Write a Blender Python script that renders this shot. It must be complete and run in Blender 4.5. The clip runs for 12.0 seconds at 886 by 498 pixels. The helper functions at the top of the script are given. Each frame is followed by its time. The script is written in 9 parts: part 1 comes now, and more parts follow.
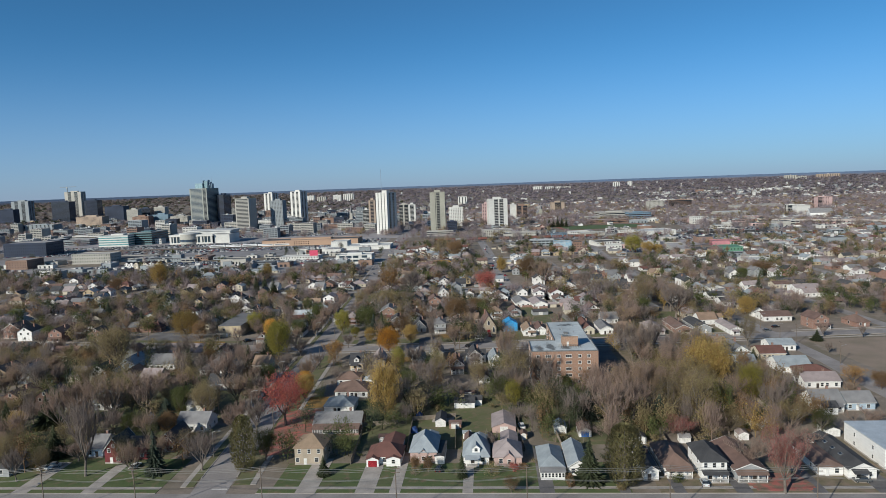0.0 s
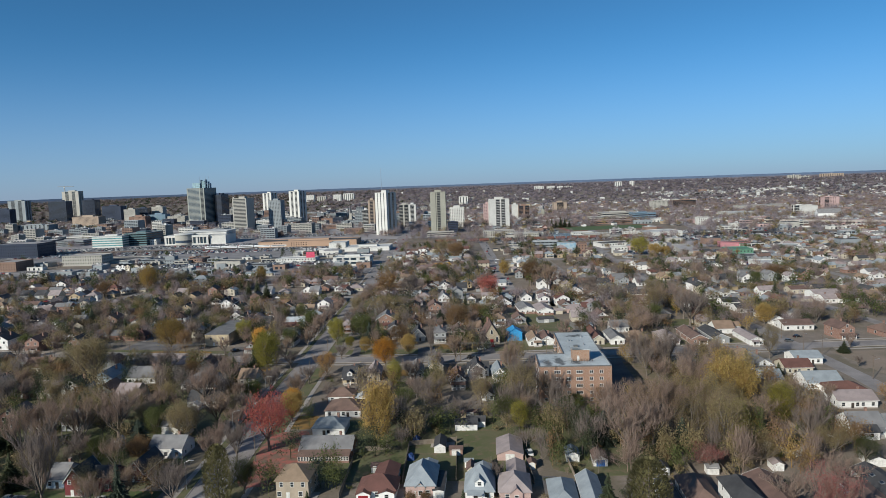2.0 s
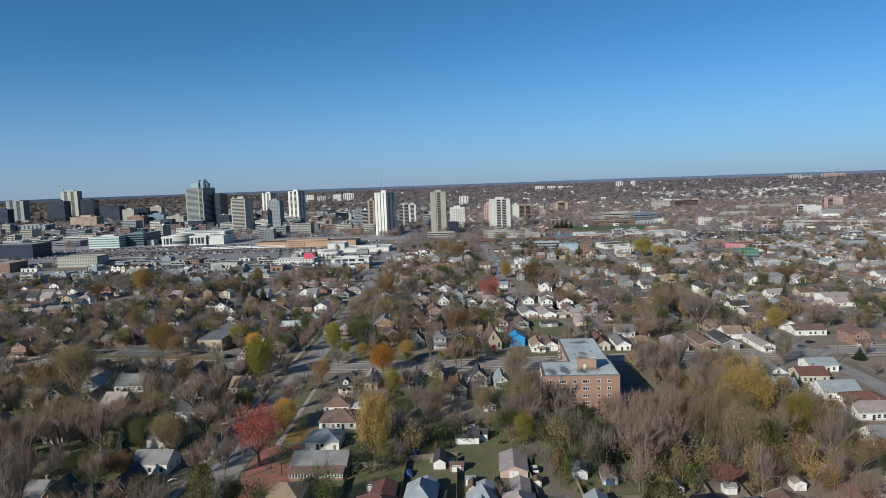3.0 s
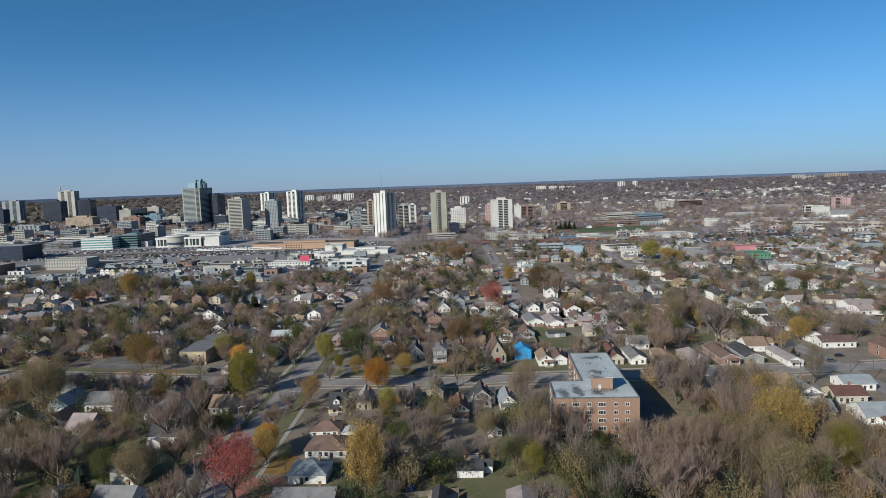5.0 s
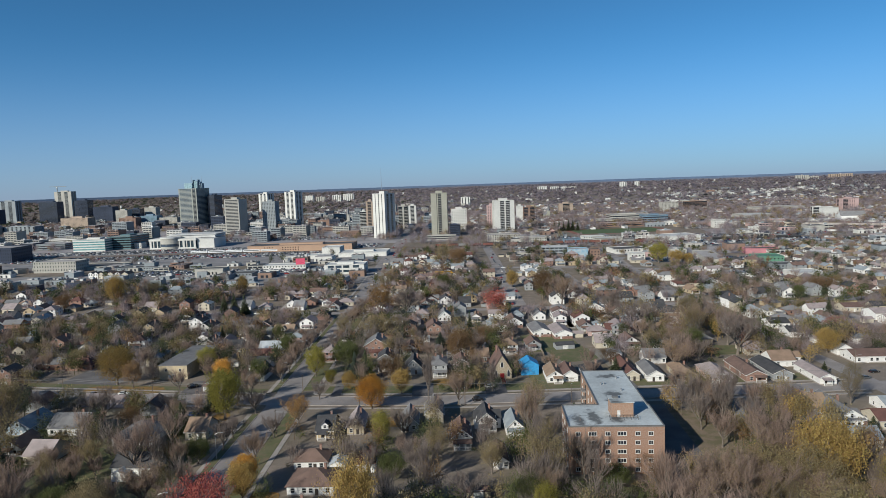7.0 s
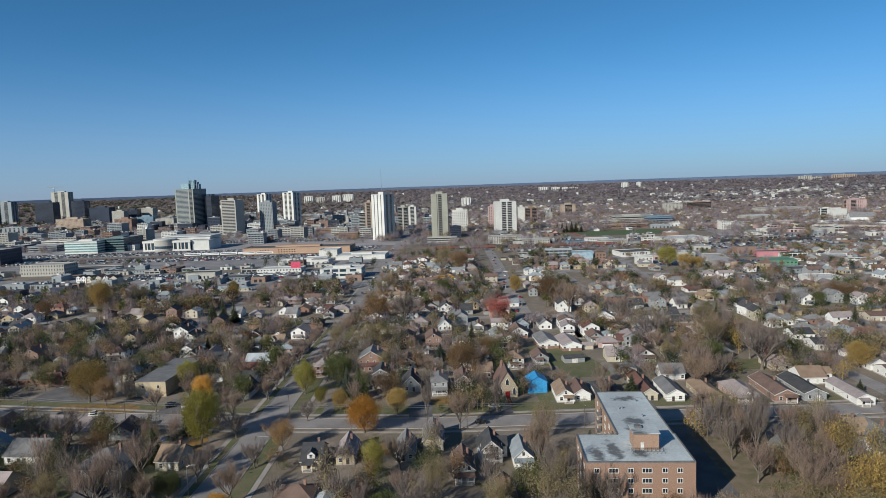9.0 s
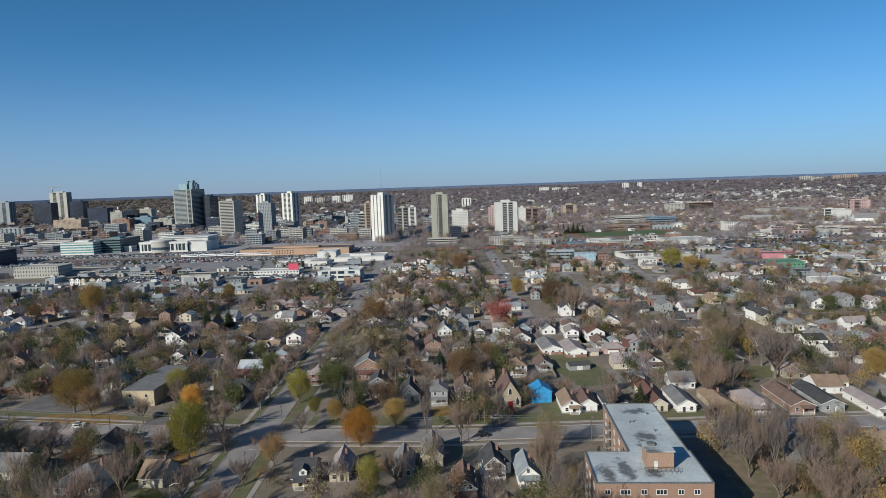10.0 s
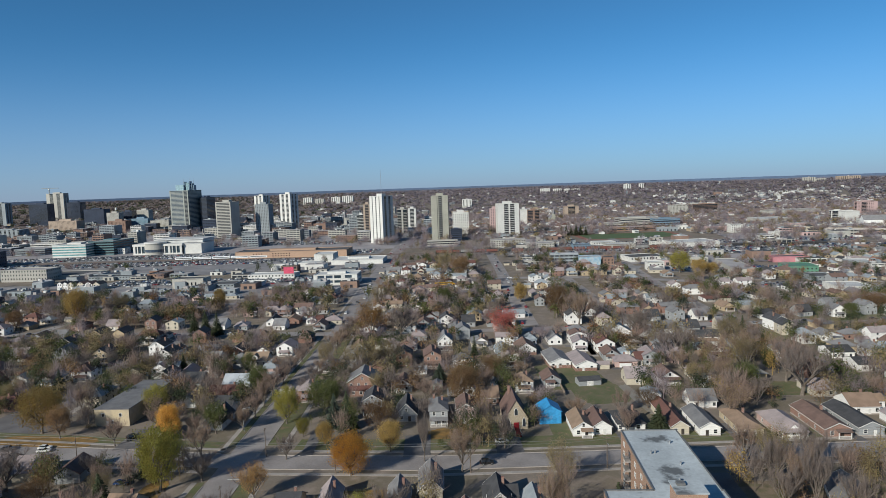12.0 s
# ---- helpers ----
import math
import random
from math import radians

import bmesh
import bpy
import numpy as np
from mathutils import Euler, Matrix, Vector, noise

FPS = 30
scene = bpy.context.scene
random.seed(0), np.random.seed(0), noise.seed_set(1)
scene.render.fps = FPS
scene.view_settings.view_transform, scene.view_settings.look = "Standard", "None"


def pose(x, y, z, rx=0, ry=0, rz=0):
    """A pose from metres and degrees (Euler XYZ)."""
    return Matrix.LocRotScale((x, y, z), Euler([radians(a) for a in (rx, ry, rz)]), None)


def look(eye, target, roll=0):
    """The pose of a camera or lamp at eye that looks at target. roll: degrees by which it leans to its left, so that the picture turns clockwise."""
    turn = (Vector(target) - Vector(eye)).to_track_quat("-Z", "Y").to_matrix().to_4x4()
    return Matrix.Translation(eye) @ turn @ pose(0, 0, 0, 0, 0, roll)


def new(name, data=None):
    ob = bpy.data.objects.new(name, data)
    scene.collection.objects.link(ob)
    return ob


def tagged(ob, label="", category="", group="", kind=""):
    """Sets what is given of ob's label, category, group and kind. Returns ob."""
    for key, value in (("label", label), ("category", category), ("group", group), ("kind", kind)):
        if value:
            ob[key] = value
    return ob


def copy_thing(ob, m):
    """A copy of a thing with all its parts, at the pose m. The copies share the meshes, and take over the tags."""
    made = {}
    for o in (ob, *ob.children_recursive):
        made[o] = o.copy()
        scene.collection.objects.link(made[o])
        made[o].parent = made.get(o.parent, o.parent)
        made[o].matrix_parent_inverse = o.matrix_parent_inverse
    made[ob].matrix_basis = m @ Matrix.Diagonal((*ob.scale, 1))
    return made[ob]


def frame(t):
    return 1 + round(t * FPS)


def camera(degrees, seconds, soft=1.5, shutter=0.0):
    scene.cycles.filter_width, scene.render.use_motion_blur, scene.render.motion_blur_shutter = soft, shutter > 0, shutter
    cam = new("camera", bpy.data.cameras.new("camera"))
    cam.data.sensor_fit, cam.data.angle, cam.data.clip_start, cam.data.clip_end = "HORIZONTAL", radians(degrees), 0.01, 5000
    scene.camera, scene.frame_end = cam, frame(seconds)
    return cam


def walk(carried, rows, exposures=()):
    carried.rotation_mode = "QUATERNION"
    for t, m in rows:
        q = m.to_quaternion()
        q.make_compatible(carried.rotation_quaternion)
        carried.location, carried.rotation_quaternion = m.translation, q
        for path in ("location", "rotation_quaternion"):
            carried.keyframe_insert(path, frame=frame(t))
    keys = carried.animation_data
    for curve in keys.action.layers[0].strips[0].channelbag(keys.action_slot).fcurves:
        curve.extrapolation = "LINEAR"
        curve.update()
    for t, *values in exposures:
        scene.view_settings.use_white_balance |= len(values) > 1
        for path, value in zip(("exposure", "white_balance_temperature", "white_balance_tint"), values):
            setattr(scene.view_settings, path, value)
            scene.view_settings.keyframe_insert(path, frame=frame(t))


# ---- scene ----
cam = camera(68, 12.0, soft=0.68)
PATH = [
    (0.0, look((0.00, -0.00, 87.47), (15.31, 994.82, -13.04), -2.05)),
    (1.0, look((0.43, 11.10, 87.63), (15.08, 1005.89, -13.25), -2.04)),
    (2.0, look((0.84, 22.67, 87.78), (14.87, 1017.45, -13.36), -2.03)),
    (3.0, look((1.21, 34.61, 87.92), (14.66, 1029.38, -13.39), -2.02)),
    (4.0, look((1.57, 46.82, 88.04), (14.47, 1041.58, -13.32), -2.01)),
    (5.0, look((1.90, 59.18, 88.16), (14.30, 1053.96, -13.16), -2.00)),
    (6.0, look((2.22, 71.60, 88.27), (14.15, 1066.40, -12.91), -1.99)),
    (7.0, look((2.51, 83.98, 88.36), (14.03, 1078.80, -12.56), -1.99)),
    (8.0, look((2.80, 96.20, 88.45), (13.93, 1091.07, -12.12), -1.98)),
    (9.0, look((3.07, 108.17, 88.53), (13.85, 1103.09, -11.60), -1.97)),
    (10.0, look((3.34, 119.78, 88.59), (13.81, 1114.76, -10.97), -1.96)),
    (11.0, look((3.59, 130.94, 88.65), (13.80, 1125.98, -10.26), -1.95)),
    (12.0, look((3.84, 141.52, 88.69), (13.82, 1136.65, -9.45), -1.94)),
]
walk(cam, PATH, [(0, 0.24, 6000, 2), (12, 0.24, 6000, 2)])

# ---- sky and sun ----
SUN_AZ, SUN_EL = radians(-137), radians(26)
world = bpy.data.worlds.new("sky")
scene.world = world
world.use_nodes = True
nt = world.node_tree
sky = nt.nodes.new("ShaderNodeTexSky")
sky.sky_type, sky.sun_disc = "NISHITA", False
sky.sun_elevation, sky.sun_rotation = SUN_EL, SUN_AZ
sky.altitude, sky.air_density, sky.dust_density, sky.ozone_density = 2500, 0.7, 2.4, 4.5
# a layer of autumn haze low in the sky, thinning upwards
coord, parts, thin_up = nt.nodes.new("ShaderNodeTexCoord"), nt.nodes.new("ShaderNodeSeparateXYZ"), nt.nodes.new("ShaderNodeMapRange")
nt.links.new(coord.outputs["Generated"], parts.inputs[0])
nt.links.new(parts.outputs["Z"], thin_up.inputs[0])
thin_up.interpolation_type = "SMOOTHERSTEP"
thin_up.inputs[1].default_value, thin_up.inputs[2].default_value = -0.14, 0.24
thin_up.inputs[3].default_value, thin_up.inputs[4].default_value = 1.0, 0.0
haze = nt.nodes.new("ShaderNodeMix")
haze.data_type = "RGBA"
haze.inputs[7].default_value = (2.85, 2.97, 4.08, 1)
clear_air = nt.nodes.new("ShaderNodeMix")
clear_air.data_type, clear_air.blend_type = "RGBA", "MULTIPLY"
clear_air.inputs[0].default_value = 1.0
clear_air.inputs[7].default_value = (0.64, 0.985, 0.985, 1)
nt.links.new(thin_up.outputs[0], haze.inputs[0])
nt.links.new(sky.outputs[0], clear_air.inputs[6])
nt.links.new(clear_air.outputs[2], haze.inputs[6])
nt.links.new(haze.outputs[2], nt.nodes["Background"].inputs[0])
nt.nodes["Background"].inputs[1].default_value = 0.094
sun = new("sun", bpy.data.lights.new("sun", "SUN"))
sun.data.energy, sun.data.angle, sun.data.color = 4.6, radians(0.5), (1.0, 0.873, 0.735)
sun_way = Vector((math.sin(SUN_AZ) * math.cos(SUN_EL), math.cos(SUN_AZ) * math.cos(SUN_EL), math.sin(SUN_EL)))
sun.matrix_world = look(sun_way * 300, (0, 0, 0))


# ---- materials ----
def mat(name, col, rough=0.8, col2=None, scale=1.0, fine=12.0, bump=0.15, metal=0.0, rnd=0.0, island=0.0, spec=0.3, stretch=None):
    """A surface: two colours mixed by noise at two scales, with fine relief; rnd and island vary it piece by piece."""
    m = bpy.data.materials.new(name)
    m.use_nodes = True
    t = m.node_tree
    n, link = t.nodes, t.links.new
    b = n["Principled BSDF"]
    b.inputs["Roughness"].default_value, b.inputs["Metallic"].default_value = rough, metal
    b.inputs["Specular IOR Level"].default_value = spec
    col2 = col2 or tuple(c * 0.72 for c in col)
    geo = n.new("ShaderNodeNewGeometry")
    coarse, grain = n.new("ShaderNodeTexNoise"), n.new("ShaderNodeTexNoise")
    where = geo.outputs["Position"]
    if stretch:
        mul = n.new("ShaderNodeVectorMath")
        mul.operation = "MULTIPLY"
        mul.inputs[1].default_value = stretch
        link(where, mul.inputs[0])
        where = mul.outputs[0]
    for x, s, d in ((coarse, scale, 4), (grain, fine, 2)):
        link(where, x.inputs["Vector"])
        x.inputs["Scale"].default_value, x.inputs["Detail"].default_value = s, d
    mix = n.new("ShaderNodeMix")
    mix.data_type = "RGBA"
    mix.inputs[6].default_value, mix.inputs[7].default_value = (*col, 1), (*col2, 1)
    ramp = n.new("ShaderNodeMapRange")
    ramp.inputs[1].default_value, ramp.inputs[2].default_value = 0.35, 0.65
    link(coarse.outputs[0], ramp.inputs[0])
    link(ramp.outputs[0], mix.inputs[0])
    hue = n.new("ShaderNodeHueSaturation")
    link(mix.outputs[2], hue.inputs["Color"])
    val = n.new("ShaderNodeMath")
    val.operation = "MULTIPLY_ADD"
    val.inputs[1].default_value, val.inputs[2].default_value = 0.4, 0.8
    link(grain.outputs[0], val.inputs[0])
    out = val.outputs[0]
    if rnd or island:
        src = geo.outputs["Random Per Island"] if island else n.new("ShaderNodeObjectInfo").outputs["Random"]
        amount = island or rnd
        var = n.new("ShaderNodeMapRange")
        var.inputs[3].default_value, var.inputs[4].default_value = 1 - amount, 1 + amount
        link(src, var.inputs[0])
        both = n.new("ShaderNodeMath")
        both.operation = "MULTIPLY"
        link(out, both.inputs[0])
        link(var.outputs[0], both.inputs[1])
        out = both.outputs[0]
        tone = n.new("ShaderNodeMapRange")
        tone.inputs[3].default_value, tone.inputs[4].default_value = 0.5 - amount * 0.06, 0.5 + amount * 0.06
        link(src, tone.inputs[0])
        link(tone.outputs[0], hue.inputs["Hue"])
    link(out, hue.inputs["Value"])
    link(hue.outputs[0], b.inputs["Base Color"])
    if bump:
        bn = n.new("ShaderNodeBump")
        bn.inputs["Strength"].default_value, bn.inputs["Distance"].default_value = bump, 0.05
        link(grain.outputs[0], bn.inputs["Height"])
        link(bn.outputs[0], b.inputs["Normal"])
    return m


def brick_mat(name, col, col2, mortar, w=0.24, h=0.075):
    """Brick courses at real size on upright walls."""
    m = mat(name, col, 0.9, col2, 0.4, 3.0, 0.2, rnd=0.08)
    t = m.node_tree
    n, link = t.nodes, t.links.new
    hue = next(x for x in n if x.type == "HUE_SAT")
    geo = next(x for x in n if x.type == "NEW_GEOMETRY")
    sep, comb, add = n.new("ShaderNodeSeparateXYZ"), n.new("ShaderNodeCombineXYZ"), n.new("ShaderNodeMath")
    link(geo.outputs["Position"], sep.inputs[0])
    link(sep.outputs[0], add.inputs[0])
    link(sep.outputs[1], add.inputs[1])
    link(add.outputs[0], comb.inputs[0])
    link(sep.outputs[2], comb.inputs[1])
    br = n.new("ShaderNodeTexBrick")
    br.inputs["Scale"].default_value, br.inputs["Mortar Size"].default_value = 1.0, 0.008
    br.inputs["Brick Width"].default_value, br.inputs["Row Height"].default_value = w, h
    br.inputs["Color1"].default_value, br.inputs["Color2"].default_value = (*col, 1), (*col2, 1)
    br.inputs["Mortar"].default_value = (*mortar, 1)
    link(comb.outputs[0], br.inputs["Vector"])
    link(br.outputs[0], hue.inputs["Color"])
    return m


def glass_mat(name, col, rough=0.08):
    m = mat(name, col, rough, tuple(c * 0.6 for c in col), 0.3, 0.5, 0, spec=0.8, rnd=0.3)
    return m


GLASS = glass_mat("window_glass", (0.03, 0.036, 0.045))
GLASS_BLUE = glass_mat("blue_glass", (0.05, 0.075, 0.1))
GLASS_PALE = glass_mat("pale_blue_glass", (0.42, 0.58, 0.66), 0.15)
GLASS_TEAL = glass_mat("teal_glass", (0.16, 0.32, 0.33), 0.15)
ASPHALT = mat("asphalt", (0.155, 0.146, 0.147), 0.9, (0.108, 0.102, 0.104), 0.12, 2.0, 0.2)
ROADTOP = mat("worn_road", (0.29, 0.267, 0.262), 0.9, (0.21, 0.192, 0.188), 0.1, 1.5, 0.2)
CONCRETE = mat("concrete", (0.37, 0.335, 0.31), 0.9, (0.28, 0.255, 0.235), 0.25, 3.0, 0.2)
TRIM = mat("white_trim", (0.72, 0.71, 0.69), 0.6, (0.6, 0.59, 0.57), 1.0, 6.0, 0.05)
SIDING = {
    "white": mat("white_siding", (0.72, 0.71, 0.695), 0.65, (0.61, 0.6, 0.59), 0.5, 5.0, 0.15, rnd=0.06, stretch=(1, 1, 6)),
    "cream": mat("cream_siding", (0.5, 0.45, 0.36), 0.7, (0.42, 0.38, 0.31), 0.5, 5.0, 0.15, rnd=0.06, stretch=(1, 1, 6)),
    "tan": mat("tan_stucco", (0.45, 0.375, 0.255), 0.8, (0.34, 0.29, 0.22), 0.4, 6.0, 0.2),
    "taupe": mat("taupe_siding", (0.37, 0.31, 0.245), 0.75, (0.31, 0.262, 0.208), 0.4, 6.0, 0.2),
    "grey": mat("grey_siding", (0.30, 0.31, 0.32), 0.7, (0.24, 0.25, 0.26), 0.5, 5.0, 0.15, rnd=0.08, stretch=(1, 1, 6)),
    "pink": mat("pale_pink_stucco", (0.45, 0.32, 0.29), 0.8, (0.38, 0.28, 0.26), 0.5, 6.0, 0.2),
    "blue": mat("pale_blue_siding", (0.36, 0.44, 0.52), 0.7, (0.29, 0.36, 0.44), 0.5, 5.0, 0.15, stretch=(1, 1, 6)),
    "brick": brick_mat("red_brick", (0.245, 0.125, 0.095), (0.195, 0.1, 0.075), (0.3, 0.26, 0.23)),
    "yellow_brick": brick_mat("yellow_brick", (0.40, 0.31, 0.19), (0.34, 0.26, 0.16), (0.4, 0.36, 0.3)),
    "dark_red": mat("dark_red_siding", (0.14, 0.03, 0.035), 0.7, (0.11, 0.025, 0.03), 0.6, 5.0, 0.15),
    "green": mat("grey_green_siding", (0.26, 0.32, 0.27), 0.7, (0.21, 0.26, 0.22), 0.6, 5.0, 0.15),
}
SHINGLE = {
    "grey": mat("grey_shingles", (0.21, 0.207, 0.213), 0.95, (0.16, 0.158, 0.164), 0.35, 7.0, 0.35, rnd=0.12),
    "dark": mat("dark_shingles", (0.07, 0.07, 0.075), 0.95, (0.05, 0.05, 0.055), 0.35, 7.0, 0.35, rnd=0.12),
    "brown": mat("brown_shingles", (0.178, 0.118, 0.1), 0.95, (0.136, 0.092, 0.078), 0.35, 7.0, 0.35, rnd=0.12),
    "red": mat("red_brown_shingles", (0.145, 0.072, 0.062), 0.95, (0.112, 0.058, 0.05), 0.35, 7.0, 0.35, rnd=0.1),
    "tan": mat("tan_shingles", (0.28, 0.2, 0.145), 0.95, (0.22, 0.16, 0.115), 0.35, 7.0, 0.35, rnd=0.1),
    "pale": mat("pale_blue_grey_shingles", (0.29, 0.32, 0.345), 0.95, (0.23, 0.255, 0.28), 0.35, 7.0, 0.35, rnd=0.1),
    "mauve": mat("mauve_grey_shingles", (0.32, 0.27, 0.268), 0.95, (0.255, 0.216, 0.216), 0.35, 7.0, 0.35, rnd=0.1),
    "metal": mat("light_metal_roof", (0.5, 0.53, 0.56), 0.5, (0.42, 0.45, 0.48), 0.3, 3.0, 0.1, metal=0.2),
}
DOORS = [mat("dark_door", (0.06, 0.05, 0.045), 0.5), mat("white_door", (0.7, 0.69, 0.67), 0.5), mat("red_door", (0.28, 0.02, 0.03), 0.5)]
WOOD = mat("weathered_wood", (0.26, 0.22, 0.18), 0.9, (0.18, 0.15, 0.12), 0.8, 10.0, 0.3)
POLE = mat("pole_wood", (0.16, 0.125, 0.1), 0.95, (0.11, 0.09, 0.075), 1.0, 12.0, 0.3)
WIRE = mat("wire", (0.16, 0.16, 0.16), 0.6, bump=0)
METAL = mat("galvanised_metal", (0.45, 0.46, 0.47), 0.45, metal=0.6, scale=2.0)
BARK = mat("bark", (0.17, 0.145, 0.125), 0.95, (0.115, 0.098, 0.085), 1.5, 14.0, 0.4)


def leaf_mat(name, col, col2, share=0.4, vary=0.22, scale=0.45):
    """Thin leaves or fine twigs that let part of the light through."""
    m = mat(name, col, 0.75, col2, scale, 2.0, 0, island=vary, spec=0.1)
    n, link = m.node_tree.nodes, m.node_tree.links.new
    through_light, both = n.new("ShaderNodeBsdfTranslucent"), n.new("ShaderNodeMixShader")
    both.inputs[0].default_value = share
    hue = next(x for x in n if x.type == "HUE_SAT")
    link(hue.outputs[0], through_light.inputs[0])
    link(n["Principled BSDF"].outputs[0], both.inputs[1])
    link(through_light.outputs[0], both.inputs[2])
    link(both.outputs[0], n["Material Output"].inputs[0])
    return m


TWIG_GREY = leaf_mat("grey_twigs", (0.245, 0.2, 0.178), (0.19, 0.156, 0.138), 0.28, 0.1, 0.3)
TWIG_BROWN = leaf_mat("brown_twigs", (0.325, 0.24, 0.197), (0.26, 0.192, 0.158), 0.3, 0.1, 0.3)
# mauve bark tone; distance haze is added in these two paler colours
TWIG_MAUVE_HAZE = leaf_mat("hazed_mauve_twigs", (0.315, 0.257, 0.262), (0.255, 0.208, 0.212), 0.3, 0.1, 0.02)
TWIG_FAR = leaf_mat("hazed_far_twigs", (0.37, 0.318, 0.34), (0.31, 0.268, 0.286), 0.5, 0.05, 0.006)
LEAF = {
    "olive": leaf_mat("olive_leaves", (0.3, 0.238, 0.13), (0.225, 0.18, 0.1)),
    "green": leaf_mat("dull_green_leaves", (0.13, 0.142, 0.052), (0.092, 0.104, 0.042)),
    "cedar": leaf_mat("olive_green_scales", (0.21, 0.187, 0.09), (0.15, 0.135, 0.066)),
    "yellow": leaf_mat("yellow_leaves", (0.46, 0.32, 0.115), (0.34, 0.24, 0.09)),
    "dry": leaf_mat("dry_brown_leaves", (0.34, 0.25, 0.155), (0.255, 0.19, 0.12)),
    "lime": leaf_mat("yellow_green_leaves", (0.37, 0.325, 0.08), (0.27, 0.24, 0.062)),
    "orange": leaf_mat("orange_leaves", (0.66, 0.37, 0.085), (0.53, 0.29, 0.07)),
    "amber": leaf_mat("amber_brown_leaves", (0.42, 0.255, 0.105), (0.31, 0.19, 0.085)),
    "rust": leaf_mat("rust_leaves", (0.27, 0.17, 0.09), (0.2, 0.13, 0.074)),
    "red": leaf_mat("red_leaves", (0.48, 0.14, 0.115), (0.35, 0.12, 0.1)),
    "wine": leaf_mat("wine_red_leaves", (0.36, 0.14, 0.13), (0.27, 0.115, 0.105)),
    "needle": leaf_mat("dark_needles", (0.085, 0.097, 0.054), (0.06, 0.072, 0.042)),
    "spruce": leaf_mat("blue_green_needles", (0.082, 0.1, 0.076), (0.058, 0.074, 0.057)),
}


# ---- mesh builder ----
class Mesh:
    """Collects corners and faces of one part."""

    def __init__(self):
        self.v, self.f, self.m = [], [], []

    def face(self, pts, slot=0):
        k = len(self.v)
        self.v += [tuple(p) for p in pts]
        self.f.append(tuple(range(k, k + len(pts))))
        self.m.append(slot)

    def box(self, x0, x1, y0, y1, z0, z1, slot=0):
        k = len(self.v)
        self.v += [(x, y, z) for z in (z0, z1) for x, y in ((x0, y0), (x1, y0), (x1, y1), (x0, y1))]
        for q in ((3, 2, 1, 0), (4, 5, 6, 7), (0, 1, 5, 4), (1, 2, 6, 5), (2, 3, 7, 6), (3, 0, 4, 7)):
            self.f.append(tuple(k + i for i in q))
            self.m.append(slot)
        return self

    def prism(self, poly, z0, z1, slot=0):
        """An upright solid on a ground outline given counter-clockwise."""
        k, n = len(self.v), len(poly)
        self.v += [(x, y, z0) for x, y in poly] + [(x, y, z1) for x, y in poly]
        self.f += [tuple(k + n - 1 - i for i in range(n)), tuple(k + n + i for i in range(n))]
        self.f += [(k + i, k + (i + 1) % n, k + n + (i + 1) % n, k + n + i) for i in range(n)]
        self.m += [slot] * (n + 2)
        return self

    def solid(self, a, b, slot=0):
        """A closed solid between two outlines with the same number of corners (a below or behind, seen counter-clockwise from b)."""
        k, n = len(self.v), len(a)
        self.v += [tuple(p) for p in a] + [tuple(p) for p in b]
        self.f += [tuple(k + n - 1 - i for i in range(n)), tuple(k + n + i for i in range(n))]
        self.f += [(k + i, k + (i + 1) % n, k + n + (i + 1) % n, k + n + i) for i in range(n)]
        self.m += [slot] * (n + 2)
        return self

    def rod(self, a, b, ra, rb, sides=6, slot=0, caps=True):
        a, b = Vector(a), Vector(b)
        q = (b - a).to_track_quat("Z", "Y")
        k = len(self.v)
        ring = [(math.cos(2 * math.pi * i / sides), math.sin(2 * math.pi * i / sides), 0) for i in range(sides)]
        if rb <= 0:
            self.v += [tuple(a + q @ (Vector(p) * ra)) for p in ring] + [tuple(b)]
            self.f += [(k + i, k + (i + 1) % sides, k + sides) for i in range(sides)]
            self.m += [slot] * sides
            return self
        self.v += [tuple(a + q @ (Vector(p) * ra)) for p in ring] + [tuple(b + q @ (Vector(p) * rb)) for p in ring]
        self.f += [(k + i, k + (i + 1) % sides, k + sides + (i + 1) % sides, k + sides + i) for i in range(sides)]
        self.m += [slot] * sides
        if caps:
            self.f += [tuple(k + sides - 1 - i for i in range(sides)), tuple(k + sides + i for i in range(sides))]
            self.m += [slot] * 2
        return self

    def data(self, name, mats):
        me = bpy.data.meshes.new(name)
        me.from_pydata(self.v, [], self.f)
        for m in mats if isinstance(mats, (list, tuple)) else [mats]:
            me.materials.append(m)
        if any(self.m):
            me.polygons.foreach_set("material_index", self.m)
        me.update()
        return me


def part(name, mesh, mats, parent=None, label="", at=None):
    """Links a mesh as one object under a thing or under a part."""
    ob = new(name, mesh if isinstance(mesh, bpy.types.Mesh) else mesh.data(name, mats))
    if parent:
        ob.parent = parent
    if at is not None:
        ob.matrix_basis = at
    return tagged(ob, label) if label else ob


def thing(name, at, label, category, group="", kind=""):
    """An Empty at the base of a thing, which parents its parts."""
    ob = new(name)
    ob.empty_display_size = 0.3
    ob.matrix_basis = at
    return tagged(ob, label, category, group, kind)


def smooth(e0, e1, x):
    t = min(1.0, max(0.0, (x - e0) / (e1 - e0)))
    return t * t * (3 - 2 * t)


def ground_z(x, y):
    """Flat town, then land that rises very gently towards the skyline."""
    r = math.hypot(x, y)
    return 44 * smooth(2200, 4800, r) + 4 * smooth(2400, 3200, r) * noise.noise((x / 900, y / 900, 0.3))


